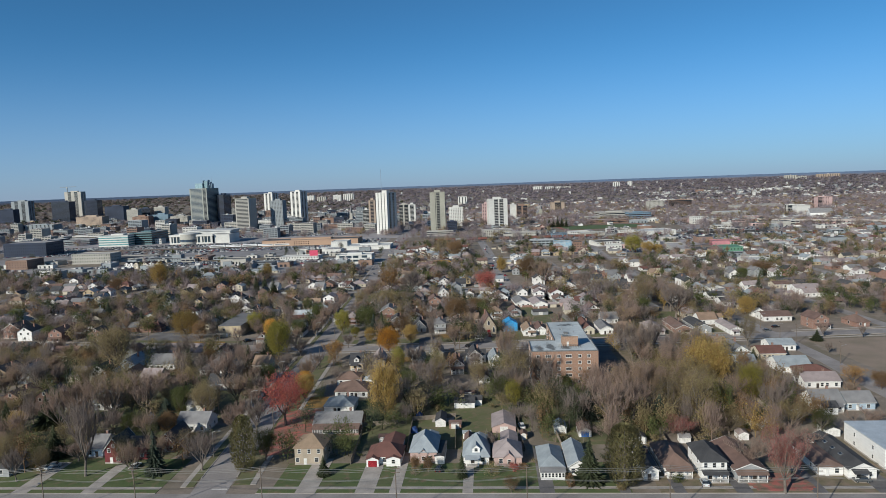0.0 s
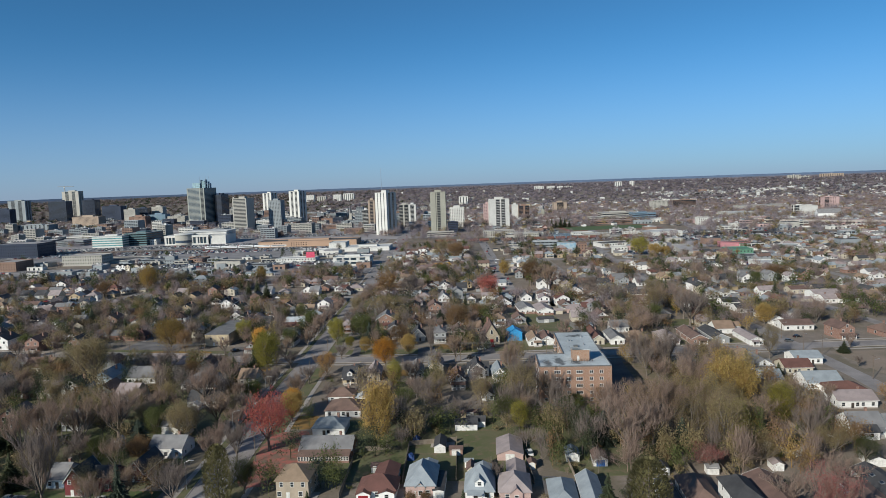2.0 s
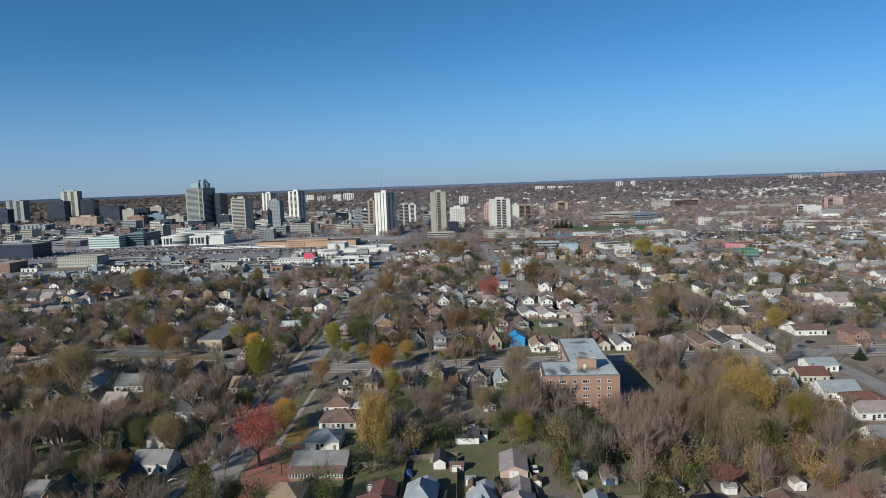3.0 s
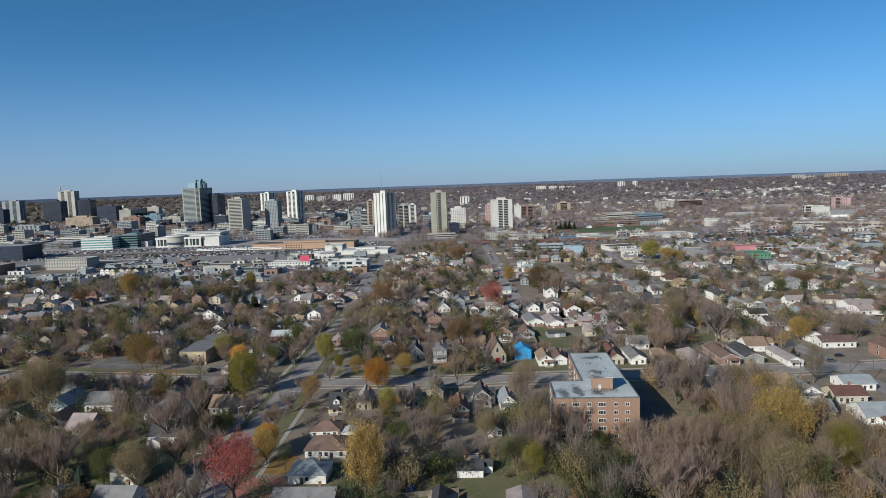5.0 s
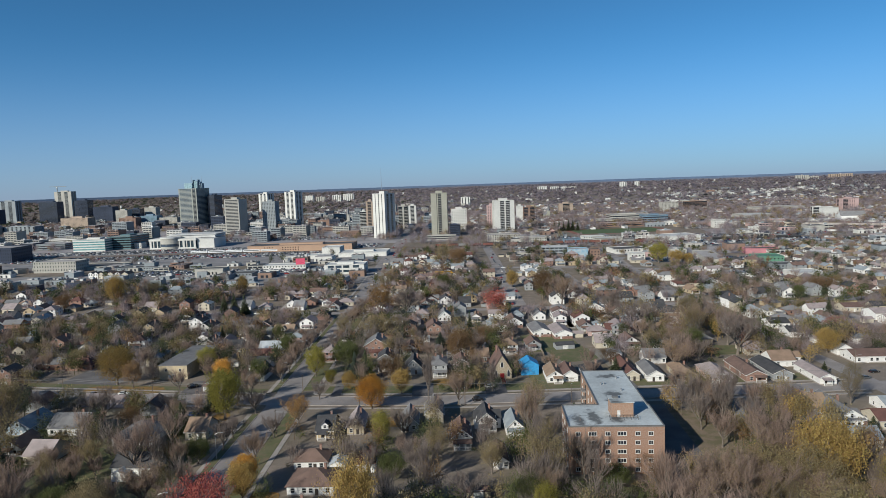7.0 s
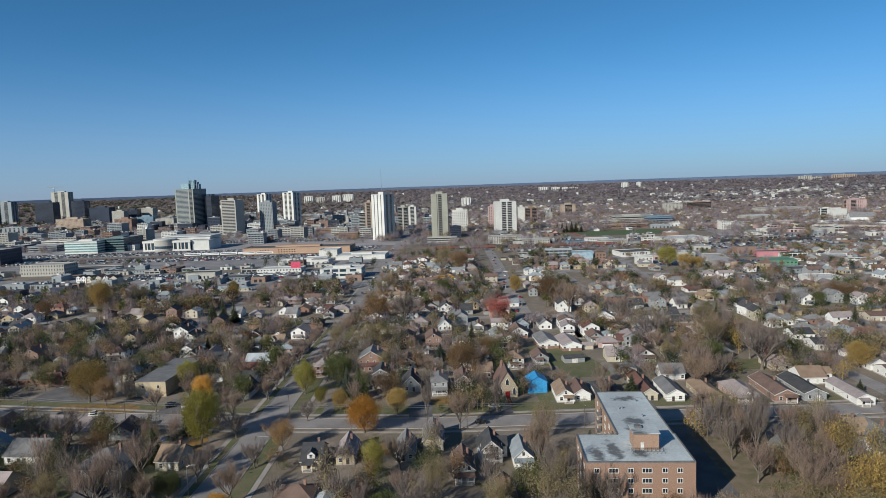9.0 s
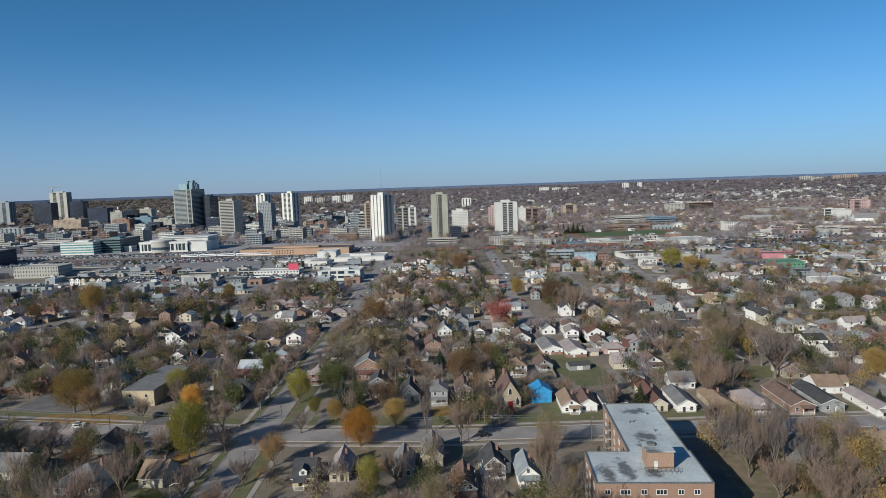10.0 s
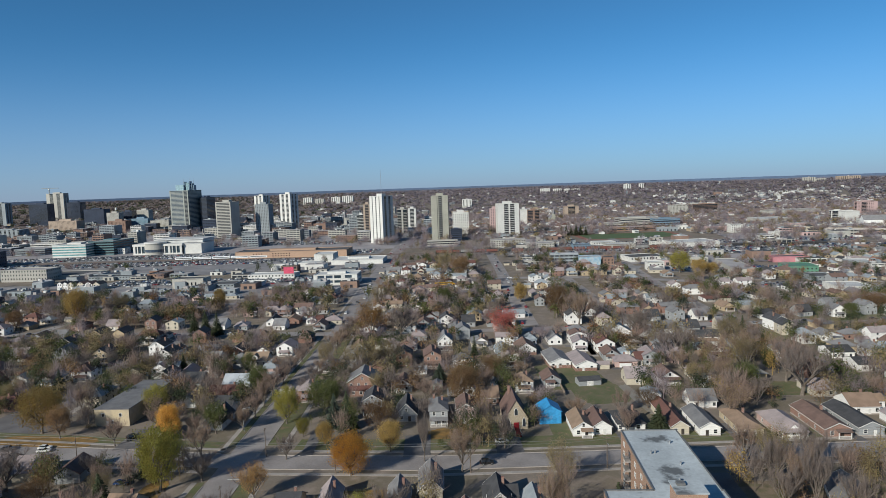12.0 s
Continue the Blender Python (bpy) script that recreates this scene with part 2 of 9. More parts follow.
# ---- trees ----
def grow(rng, upright, bare, levels=3):
    """Limbs, twigs and the tips of the twigs of a tree with its foot at the origin, 10 m high and 9.4 m wide."""
    limbs, twigs, tips = [], [], []

    def limb(a, way, length, r, level):
        bend = Vector((rng.uniform(-1, 1), rng.uniform(-1, 1), rng.uniform(0.1, 1.0))) * 0.26
        mid = a + way * length * 0.5
        way2 = (way + bend).normalized()
        end = mid + way2 * length * 0.5
        if level < 2:
            limbs.append((a, mid, r, r * 0.78))
            limbs.append((mid, end, r * 0.78, r * 0.5))
        elif bare or level == 2:
            twigs.append((a, end, 0.042 if level == 2 else 0.022))
        if level >= levels:
            tips.append((end, way2))
            return
        n = (5, 5, 4)[level]
        for i in range(n):
            s = 0.25 + 0.75 * (i + rng.random()) / n
            p = a.lerp(mid, s * 2) if s < 0.5 else mid.lerp(end, s * 2 - 1)
            side = Vector((rng.gauss(0, 1), rng.gauss(0, 1), rng.gauss(0.2, 0.7))).normalized()
            out = (way2 * 0.85 + side * 0.68 + Vector((0, 0, 0.32 * upright))).normalized()
            limb(p, out, length * rng.uniform(0.42, 0.62), r * 0.45, level + 1)

    trunk_top = Vector((rng.uniform(-0.2, 0.2), rng.uniform(-0.2, 0.2), rng.uniform(1.8, 2.6)))
    n = rng.randint(6, 8)
    for i in range(n):
        a = 2 * math.pi * (i + rng.random() * 0.7) / n
        lift = rng.uniform(0.6, 1.9) * upright if i else 4
        way = Vector((math.cos(a), math.sin(a), lift)).normalized()
        limb(trunk_top * rng.uniform(0.75, 1.0), way, rng.uniform(4.2, 5.4), 0.15, 0)
    top = max(p.z for p, _ in tips) + 0.5
    wide = sorted(math.hypot(p.x, p.y) for p, _ in tips)[int(len(tips) * 0.93)] + 0.3
    fit = Vector((4.7 / wide, 4.7 / wide, 10.0 / top))
    wood, thin = Mesh(), Mesh()
    wood.rod((0, 0, -0.2), (0, 0, 0.4), 0.4, 0.28, 8, caps=False)
    wood.rod((0, 0, 0.4), trunk_top * fit, 0.28, 0.2, 8, caps=False)
    for a, b, ra, rb in limbs:
        wood.rod(a * fit, b * fit, ra, rb, 4, caps=False)
    for a, b, r in twigs:
        sliver(thin, rng, a * fit, b * fit, r)
    return wood, thin, [(p * fit, w) for p, w in tips]


def sliver(mesh, rng, a, b, r):
    """One fine twig, thick at its foot and pointed."""
    side = (b - a).cross(Vector((rng.gauss(0, 1), rng.gauss(0, 1), rng.gauss(0, 1)))).normalized() * r
    mesh.face((a - side, a + side, b))


def leaf_bits(mesh, rng, p, n, spread, size):
    """A clump of single leaves or small sprays round the tip of a twig."""
    for _ in range(n):
        c = p + Vector((rng.gauss(0, spread), rng.gauss(0, spread), rng.gauss(0, spread * 0.8)))
        u = Vector((rng.gauss(0, 1), rng.gauss(0, 1), rng.gauss(0, 1))).normalized()
        w = u.orthogonal().normalized() * size * rng.uniform(0.5, 0.9)
        u = u * size * rng.uniform(0.7, 1.3)
        mesh.face((c - u, c + w, c + u - w * 0.6))


def tree_meshes(kind, seed):
    """Trunk and crown of one tree, 10 m high, to be scaled."""
    rng = random.Random(seed)
    if kind == "cedar":
        wood, crown = Mesh(), Mesh()
        wood.rod((0, 0, -0.2), (0, 0, 9.0), 0.22, 0.04, 7)
        for _ in range(3800):
            z = 0.3 + 9.7 * rng.random()
            reach = 2.7 * min(1.0, 0.5 + z * 0.2) * math.sqrt(max(0.0, 1 - (z / 10.1) ** 4.0))
            a = rng.uniform(0, 6.2832)
            r = reach * rng.uniform(0.72, 1.06) * (1 + 0.14 * noise.noise((math.cos(a) * 2, math.sin(a) * 2, z * 0.6 + seed)))
            c = Vector((math.cos(a) * r, math.sin(a) * r, z))
            out = Vector((math.cos(a), math.sin(a), rng.uniform(0.5, 2.2))).normalized() * rng.uniform(0.13, 0.32)
            side = Vector((-math.sin(a), math.cos(a), rng.uniform(-0.3, 0.3))) * rng.uniform(0.07, 0.15)
            crown.face((c - out, c + side, c + out, c - side))
        return wood, crown, LEAF[kind]
    if kind in ("spruce", "needle"):
        wood, crown = Mesh(), Mesh()
        wood.rod((0, 0, -0.2), (0, 0, 9.6), 0.24, 0.03, 7)
        z = 0.7
        while z < 9.9:
            reach = (10.0 - z) * (0.29 if kind == "spruce" else 0.33) * rng.uniform(0.82, 1.12) + 0.12
            k = max(5, int(15 * reach / 2.6))
            for i in range(k):
                a = 2 * math.pi * (i + rng.random()) / k
                out = Vector((math.cos(a), math.sin(a), 0))
                tip = out * reach * rng.uniform(0.75, 1.1) + Vector((0, 0, z - reach * 0.28))
                base = Vector((0, 0, z + 0.1))
                side = Vector((-out.y, out.x, 0))
                for s in (0.35, 0.65, 0.95):
                    c = base.lerp(tip, s)
                    w = 0.34 * reach * (1.15 - s) + 0.16
                    drop = Vector((0, 0, -0.18 - 0.1 * rng.random()))
                    crown.face((c - out * 0.3 * reach, c - side * w + drop, c + out * 0.25 * reach + drop * 0.7, c + side * w + drop))
            z += 0.36
        return wood, crown, LEAF[kind]
    bare = kind in ("bare", "bare_brown", "thin", "red_thin")
    wood, twigs, tips = grow(rng, 1.0 + 0.5 * (seed % 3), bare, 3)
    crown = Mesh()
    crown.v, crown.f, crown.m = twigs.v, twigs.f, [1] * len(twigs.f)
    if bare:
        for p, way in tips:
            for _ in range(5):
                w = (way + Vector((rng.gauss(0, 0.55), rng.gauss(0, 0.55), rng.gauss(0.45, 0.5)))).normalized()
                f = p - way * rng.uniform(0.0, 1.1)
                sliver(crown, rng, f, f + w * rng.uniform(0.55, 1.2), 0.0175)
        crown.m = [0] * len(crown.f)
        if kind in ("thin", "red_thin"):
            k = len(crown.f)
            for p, _ in rng.sample(tips, len(tips) * 3 // 4):
                leaf_bits(crown, rng, p, 5 if kind == "thin" else 12, 0.4, 0.1 if kind == "thin" else 0.115)
            crown.m = [0] * k + [1] * (len(crown.f) - k)
            return wood, crown, [TWIG_BROWN, LEAF["dry" if kind == "thin" else "wine"]]
        return wood, crown, [TWIG_GREY if kind == "bare" else TWIG_BROWN]
    full = kind in ("orange", "lime", "yellow", "red", "green", "rust", "amber")
    for p, _ in tips:
        leaf_bits(crown, rng, p, 6 if full else 7, 0.55 if full else 0.48, 0.15 if full else 0.112)
    # fuller sprays over the outside of the crown, lumpy and open in places
    for _ in range(1500 if kind == "orange" else 850 if kind in ("orange", "lime", "yellow") else 260 if kind in ("red", "amber") else 520 if full else 330):
        u = Vector((rng.gauss(0, 1), rng.gauss(0, 1), rng.gauss(0, 1))).normalized()
        lump = noise.noise((u.x * 1.7 + seed, u.y * 1.7, u.z * 1.7))
        if lump < -0.28:
            continue
        r = rng.uniform(0.62, 0.98) * (1 + 0.32 * lump)
        p = Vector((u.x * 4.3 * r, u.y * 4.3 * r, 5.5 + u.z * 4.1 * r))
        leaf_bits(crown, rng, p, 11, 0.44, 0.155 if full else 0.118)
    return wood, crown, [LEAF[kind], TWIG_GREY]


TREE_LABEL = {
    "bare": "leafless grey-brown broadleaf tree with fine twigs",
    "bare_brown": "nearly bare tree with brown twigs",
    "thin": "thinning tree with a few brown leaves",
    "red_thin": "half-bare tree with sparse dark red leaves",
    "olive": "broadleaf tree with dull olive autumn leaves",
    "green": "broadleaf tree in dull green leaf",
    "yellow": "broadleaf tree in golden yellow autumn leaf",
    "lime": "broadleaf tree turning yellow-green",
    "orange": "broadleaf tree in bright orange autumn leaf",
    "amber": "broadleaf tree with thinning amber-brown leaves",
    "rust": "broadleaf tree with rusty brown leaves",
    "red": "broadleaf tree in deep red autumn leaf",
    "spruce": "tall blue-green spruce with drooping boughs",
    "cedar": "dense olive-green cedar with rounded top",
    "needle": "dark green conifer, dense and conical",
}
TREES = {}
TREE_SPOTS = []


def tree(x, y, h, wide, kind, where="among the houses", turn=None):
    """A tree of height h and crown width wide."""
    variants = TREES.setdefault(kind, [])
    rng = random.Random(int(x * 37 + y * 101))
    many = 4 if kind in ("bare", "bare_brown", "thin", "olive") else 2
    turn = rng.uniform(0, 360) if turn is None else turn
    tall = 10.0
    broad = {"spruce": 5.4, "needle": 6.2, "cedar": 5.6}.get(kind, 9.4)
    s = Matrix.Diagonal((wide / broad, wide / broad, h / tall, 1))
    TREE_SPOTS.append((x, y, wide))
    if len(variants) < many:
        base = thing("tree", pose(x, y, 0, rz=turn) @ s, " ".join((TREE_LABEL[kind] + " " + where).split()[:12]), "tree", "town trees")
        wood, crown, leafmat = tree_meshes(kind, 11 * len(variants) + len(kind) * 7 + 3)
        part("trunk", wood, BARK, base)
        part("crown", crown, leafmat, base)
        variants.append(base)
        return base
    src = variants[rng.randrange(many)]
    inv = Matrix.Diagonal((*(1 / c for c in src.scale), 1))
    return tagged(copy_thing(src, pose(x, y, 0, rz=turn) @ s @ inv), " ".join((TREE_LABEL[kind] + " " + where).split()[:12]))


def bush(x, y, w, h, colour, label):
    rng = random.Random(int(x * 91 + y * 17))
    base = thing("shrub", pose(x, y, 0), label, "shrub", "garden shrubs")
    stems, crown = Mesh(), Mesh()
    for _ in range(9):
        a, s = rng.uniform(0, 6.28), rng.uniform(0.1, 0.35)
        stems.rod((0, 0, -0.1), (math.cos(a) * w * s, math.sin(a) * w * s, h * 0.7), 0.05, 0, 4)
    for _ in range(60):
        a, r, z = rng.uniform(0, 6.28), w * 0.45 * math.sqrt(rng.random()), rng.random()
        r *= math.sqrt(max(0.05, 1 - (z - 0.35) ** 2 * 2))
        leaf_bits(crown, rng, Vector((math.cos(a) * r, math.sin(a) * r, 0.1 + z * h * 0.85)), 14, 0.16 * w / 2, 0.16)
    part("stems", stems, BARK, base)
    part("foliage", crown, LEAF[colour], base)


# ---- houses ----
def window_meshes(w, h):
    frame_mesh, pane = Mesh(), Mesh()
    b = 0.1
    frame_mesh.box(-w / 2, w / 2, -0.06, 0.02, -b, 0).box(-w / 2, w / 2, -0.06, 0.02, h, h + b)
    frame_mesh.box(-w / 2 - b, -w / 2, -0.06, 0.02, -b, h + b).box(w / 2, w / 2 + b, -0.06, 0.02, -b, h + b)
    frame_mesh.box(-w / 2, w / 2, -0.045, 0.02, h / 2 - 0.03, h / 2 + 0.03)
    pane.box(-w / 2, w / 2, -0.02, 0.015, 0, h / 2 - 0.03).box(-w / 2, w / 2, -0.02, 0.015, h / 2 + 0.03, h)
    return frame_mesh.data("window_frame", TRIM), pane.data("pane", GLASS)


WINDOWS = {}


PLAIN_WINDOW = Mesh().box(-0.6, 0.6, -0.05, 0.02, -0.1, 1.4, 0).box(-0.48, 0.48, -0.07, -0.051, 0.02, 1.28, 1).data("window", [TRIM, GLASS])


def window(parent, x, y, z, turn, w=0.9, h=1.3, plain=False):
    """A sash window on a wall: a frame with its panes. It faces -y before it is turned."""
    if plain:
        return part("window", PLAIN_WINDOW, None, parent, at=pose(x, y, z, rz=turn))
    key = (round(w, 1), round(h, 1))
    if key not in WINDOWS:
        WINDOWS[key] = window_meshes(*key)
    fr, pn = WINDOWS[key]
    ob = part("window", fr, None, parent, at=pose(x, y, z, rz=turn))
    part("pane", pn, None, ob)
    return ob


def hip_roof(mesh, w, d, z, rise, over=0.45, ridge="x", thick=0.16):
    x, y = w / 2 + over, d / 2 + over
    low = z - over * rise / (min(w, d) / 2) * 0.6
    if ridge == "x":
        k = max(0.05, x - y)
        a, b = (-k, 0, z + rise), (k, 0, z + rise)
    else:
        k = max(0.05, y - x)
        a, b = (0, -k, z + rise), (0, k, z + rise)
    c = [(-x, -y, low), (x, -y, low), (x, y, low), (-x, y, low)]
    cl = [(px, py, pz - thick) for px, py, pz in c]
    if ridge == "x":
        faces = [(c[0], c[1], b, a), (c[1], c[2], b), (c[2], c[3], a, b), (c[3], c[0], a)]
    else:
        faces = [(c[0], c[1], a), (c[1], c[2], b, a), (c[2], c[3], b), (c[3], c[0], a, b)]
    for f in faces:
        mesh.face(f)
    for i in range(4):
        mesh.face((cl[i], cl[(i + 1) % 4], c[(i + 1) % 4], c[i]))
    mesh.face(cl[::-1])


def gable_roof(mesh, w, d, z, rise, over=0.4, ridge="x", thick=0.16):
    """Two sloping slabs that meet at the ridge."""
    half, run = (d / 2, w / 2 + over) if ridge == "x" else (w / 2, d / 2 + over)
    slope = rise / half
    e = half + over
    low, top = z - over * slope, z + rise
    for s in (-1, 1):
        pts = [(s * e, low), (0, top), (0, top + thick), (s * e, low + thick)]
        if ridge == "x":
            a = [(-run, u, v) for u, v in pts]
            b = [(run, u, v) for u, v in pts]
        else:
            a = [(u, -run, v) for u, v in pts]
            b = [(u, run, v) for u, v in pts]
        if (s > 0) != (ridge == "x"):
            a, b = b, a
        mesh.solid(a, b)


def wall_body(mesh, w, d, z, rise, gable, ridge):
    """Walls with their gables, a closed solid."""
    if not gable:
        mesh.box(-w / 2, w / 2, -d / 2, d / 2, -0.3, z)
        return
    x, y = w / 2, d / 2
    if ridge == "x":
        o = [(-y, -0.3), (y, -0.3), (y, z), (0, z + rise - 0.02), (-y, z)]
        mesh.solid([(-x, u, v) for u, v in o], [(x, u, v) for u, v in o])
    else:
        o = [(-x, -0.3), (x, -0.3), (x, z), (0, z + rise - 0.02), (-x, z)]
        mesh.solid([(u, y, v) for u, v in o], [(u, -y, v) for u, v in o])


HOUSE_SPOTS = []


def keep_off(x, y, w, d, turn=0.0):
    """Marks the ground that a building takes up."""
    n = max(1, round(max(w, d) / min(w, d)))
    for i in range(n):
        s = (i + 0.5) / n - 0.5
        px, py = (s * w, 0) if w > d else (0, s * d)
        c, q = math.cos(radians(turn)), math.sin(radians(turn))
        HOUSE_SPOTS.append((x + c * px - q * py, y + q * px + c * py, min(w, d)))


ROOF_WORD = {"grey": "grey", "dark": "dark grey", "brown": "brown", "red": "red-brown", "tan": "tan", "pale": "pale blue-grey", "mauve": "mauve-grey", "metal": "light metal"}
WALL_WORD = {"white": "white-sided", "cream": "cream-sided", "tan": "tan stucco", "taupe": "taupe-sided", "grey": "grey-sided", "pink": "pale pink stucco", "blue": "pale blue-sided",
             "brick": "red brick", "yellow_brick": "yellow brick", "dark_red": "dark red-sided", "green": "grey-green-sided"}


def house(x, y, w, d, storeys=1, roof="gy", wall="white", cover="grey", turn=0.0, rise=None, porch="", chimney=1, dormer=False, garage=False, rear="",
          extra="", windows=2, wing=None, name="house", category="house", eave=None):
    """A house; x, y is the middle of its front, which looks to -y before turning. roof: gx or gy, a gable with the ridge along x or y; hx, hy, hipped; flat."""
    z = eave or (3.1 if storeys == 1 else 2.6 + 2.8 * (storeys - 1) + 0.4)
    x, y = x - math.sin(radians(turn)) * d / 2, y + math.cos(radians(turn)) * d / 2
    keep_off(x, y, w, d, turn)
    gable, ridge = roof[0] == "g", roof[-1]
    rise = rise if rise is not None else (w if ridge == "y" else d) / 2 * (0.62 if gable else 0.5)
    shape = {"g": "gabled", "h": "hipped", "f": "flat"}[roof[0]]
    height = {1: "single-storey", 2: "two-storey", 3: "three-storey"}[storeys]
    label = f"{height} {WALL_WORD[wall]} {name.replace('_', ' ')}, {shape} {ROOF_WORD[cover]} roof" + (" " + extra if extra else "")
    h = thing(name, pose(x, y, 0, rz=turn), label, category, "houses" if name == "house" else name + "s")
    body, top = Mesh(), Mesh()
    if roof == "flat":
        body.box(-w / 2, w / 2, -d / 2, d / 2, -0.3, z)
        top.box(-w / 2 - 0.15, w / 2 + 0.15, -d / 2 - 0.15, d / 2 + 0.15, z, z + 0.3)
    else:
        wall_body(body, w, d, z, rise, gable, ridge)
        (gable_roof if gable else hip_roof)(top, w, d, z, rise, ridge=ridge)
    part("wall", body, SIDING[wall], h)
    part("roof", top, SHINGLE[cover], h)
    if not windows:
        return h
    if windows > 1:
        fx, fy = w / 2 + 0.05, d / 2 + 0.05
        part("foundation", Mesh().box(-fx, fx, -fy, fy, -0.3, 0.45), CONCRETE, h)
    plain = windows == 1
    if roof[0] == "g" and not plain:
        over = 0.4
        half = (w if ridge == "y" else d) / 2
        run = (d if ridge == "y" else w) / 2 + over
        low = z - over * rise / half
        for s in (-1, 1):
            eaves = Mesh()
            if ridge == "y":
                eaves.box(s * (half + over) - 0.06, s * (half + over) + 0.06, -run, run, low - 0.04, low + 0.12)
            else:
                eaves.box(-run, run, s * (half + over) - 0.06, s * (half + over) + 0.06, low - 0.04, low + 0.12)
            part("gutter", eaves, TRIM, h)
        if ridge == "y" and wall in ("white", "cream", "grey", "pink", "blue", "brick", "yellow_brick", "dark_red"):
            for s in (-1, 1):
                e = half + over
                for end in (-1, 1):
                    rake = Mesh()
                    yy = end * (run + 0.03)
                    a = [(s * e, yy - 0.04, low - 0.06), (0, yy - 0.04, z + rise - 0.06), (0, yy - 0.04, z + rise + 0.17), (s * e, yy - 0.04, low + 0.17)]
                    b = [(p[0], yy + 0.04, p[2]) for p in a]
                    rake.solid(a, b) if s > 0 else rake.solid(b, a)
                    part("barge_board", rake, TRIM, h)
    rng = random.Random(int(x * 13 + y * 7))
    n = max(1, int(w / 3.4)) if windows > 1 else 1
    door_x = rng.choice((-1, 1)) * w * 0.14
    for s in range(storeys):
        zz = 1.0 + 2.8 * s
        for i in range(n + (s > 0)):
            wx = (i + 0.5) / (n + (s > 0)) * w - w / 2
            if s == 0 and abs(wx - door_x) < 1.2:
                wx += 1.5 * (1 if wx >= door_x else -1)
            if abs(wx) < w / 2 - 0.7 and not (garage and s == 0 and wx < 0):
                window(h, wx, -d / 2, zz, 0, 1.1 if s == 0 else 0.9, 1.3, plain)
        for i in range(windows):
            wy = (i + 0.6) / (windows + 0.2) * d - d / 2
            window(h, -w / 2, wy, zz, -90, 0.8, 1.1, plain)
            if windows > 1:
                window(h, w / 2, wy, zz, 90, 0.8, 1.1, plain)
    if gable and ridge == "y" and rise > 2.2:
        window(h, 0, -d / 2, z + rise * 0.22, 0, 0.8, 1.1, plain)
    dm = Mesh().box(-0.5, 0.5, -0.07, 0.0, 0.15, 2.15)
    part("door", dm, DOORS[rng.randrange(2)], h, at=pose(door_x, -d / 2, 0))
    if garage:
        gm = Mesh()
        for k in range(4):
            gm.box(-1.25, 1.25, -0.07, 0.0, 0.1 + 0.52 * k, 0.59 + 0.52 * k)
        part("garage_door", gm, DOORS[2] if garage == "red" else DOORS[1], h, f"{garage if isinstance(garage, str) else 'white'} panelled garage door", at=pose(-w / 2 + 1.9, -d / 2, 0))
    for i in range(chimney):
        cx, cy = (w * 0.22, d * 0.12) if i == 0 else (-w * 0.25, d * 0.3)
        top_z = z + rise + 0.7
        cm = Mesh().box(-0.35, 0.35, -0.35, 0.35, z - 0.5, top_z).box(-0.42, 0.42, -0.42, 0.42, top_z, top_z + 0.15)
        part("chimney", cm, SIDING["brick"], h, at=pose(cx, cy, 0))
    if porch:
        pw, pd = (w * 0.94, 2.2) if porch == "full" else (w * 0.5, 1.9)
        px = 0 if porch == "full" else door_x
        deck = Mesh().box(-pw / 2, pw / 2, -d / 2 - pd, -d / 2 - 0.01, -0.2, 0.35)
        part("porch_floor", deck, CONCRETE, h, at=pose(px, 0, 0))
        pr = Mesh()
        a = [(-pw / 2 - 0.3, -d / 2 - pd - 0.3, 2.5), (-pw / 2 - 0.3, -d / 2 - pd - 0.3, 2.66), (-pw / 2 - 0.3, -d / 2 - 0.08, 3.2), (-pw / 2 - 0.3, -d / 2 - 0.08, 3.04)]
        pr.solid(a, [(pw / 2 + 0.3, p[1], p[2]) for p in a])
        part("porch_roof", pr, SHINGLE[cover], h, at=pose(px, 0, 0))
        for i in range(4 if porch == "full" and not plain else 2):
            fx = -pw / 2 + 0.15 + (pw - 0.3) * i / (3 if porch == "full" and not plain else 1)
            part("porch_post", Mesh().box(-0.1, 0.1, -0.1, 0.1, 0.35, 2.52), TRIM, h, at=pose(px + fx, -d / 2 - pd + 0.15, 0))
        rail = Mesh().box(-pw / 2, pw / 2, -0.04, 0.04, 1.15, 1.25)
        for i in range(int(pw / 0.3)):
            rail.box(-pw / 2 + 0.3 * i, -pw / 2 + 0.3 * i + 0.06, -0.025, 0.025, 0.35, 1.15)
        part("porch_rail", rail, TRIM, h, at=pose(px, -d / 2 - pd + 0.15, 0))
    if dormer:
        dz = z + rise * 0.12
        dw = 2.4
        if ridge == "x":
            dy = -d / 2 + 0.6
            b2, r2 = Mesh(), Mesh()
            o = [(-dw / 2, 0), (dw / 2, 0), (dw / 2, 1.5), (0, 2.5), (-dw / 2, 1.5)]
            b2.solid([(u, dy + 2.6, dz + v) for u, v in o], [(u, dy, dz + v) for u, v in o])
            for s in (-1, 1):
                a = [(s * (dw / 2 + 0.25), dy - 0.3, dz + 1.25), (0, dy - 0.3, dz + 2.5), (0, dy - 0.3, dz + 2.65), (s * (dw / 2 + 0.25), dy - 0.3, dz + 1.4)]
                b = [(p[0], dy + 3, p[2]) for p in a]
                r2.solid(b, a) if s > 0 else r2.solid(a, b)
            dm = part("dormer", b2, SIDING["white"], h)
            part("dormer_roof", r2, SHINGLE[cover], dm)
            window(dm, 0, dy, dz + 0.35, 0, 0.9, 1.0)
        else:
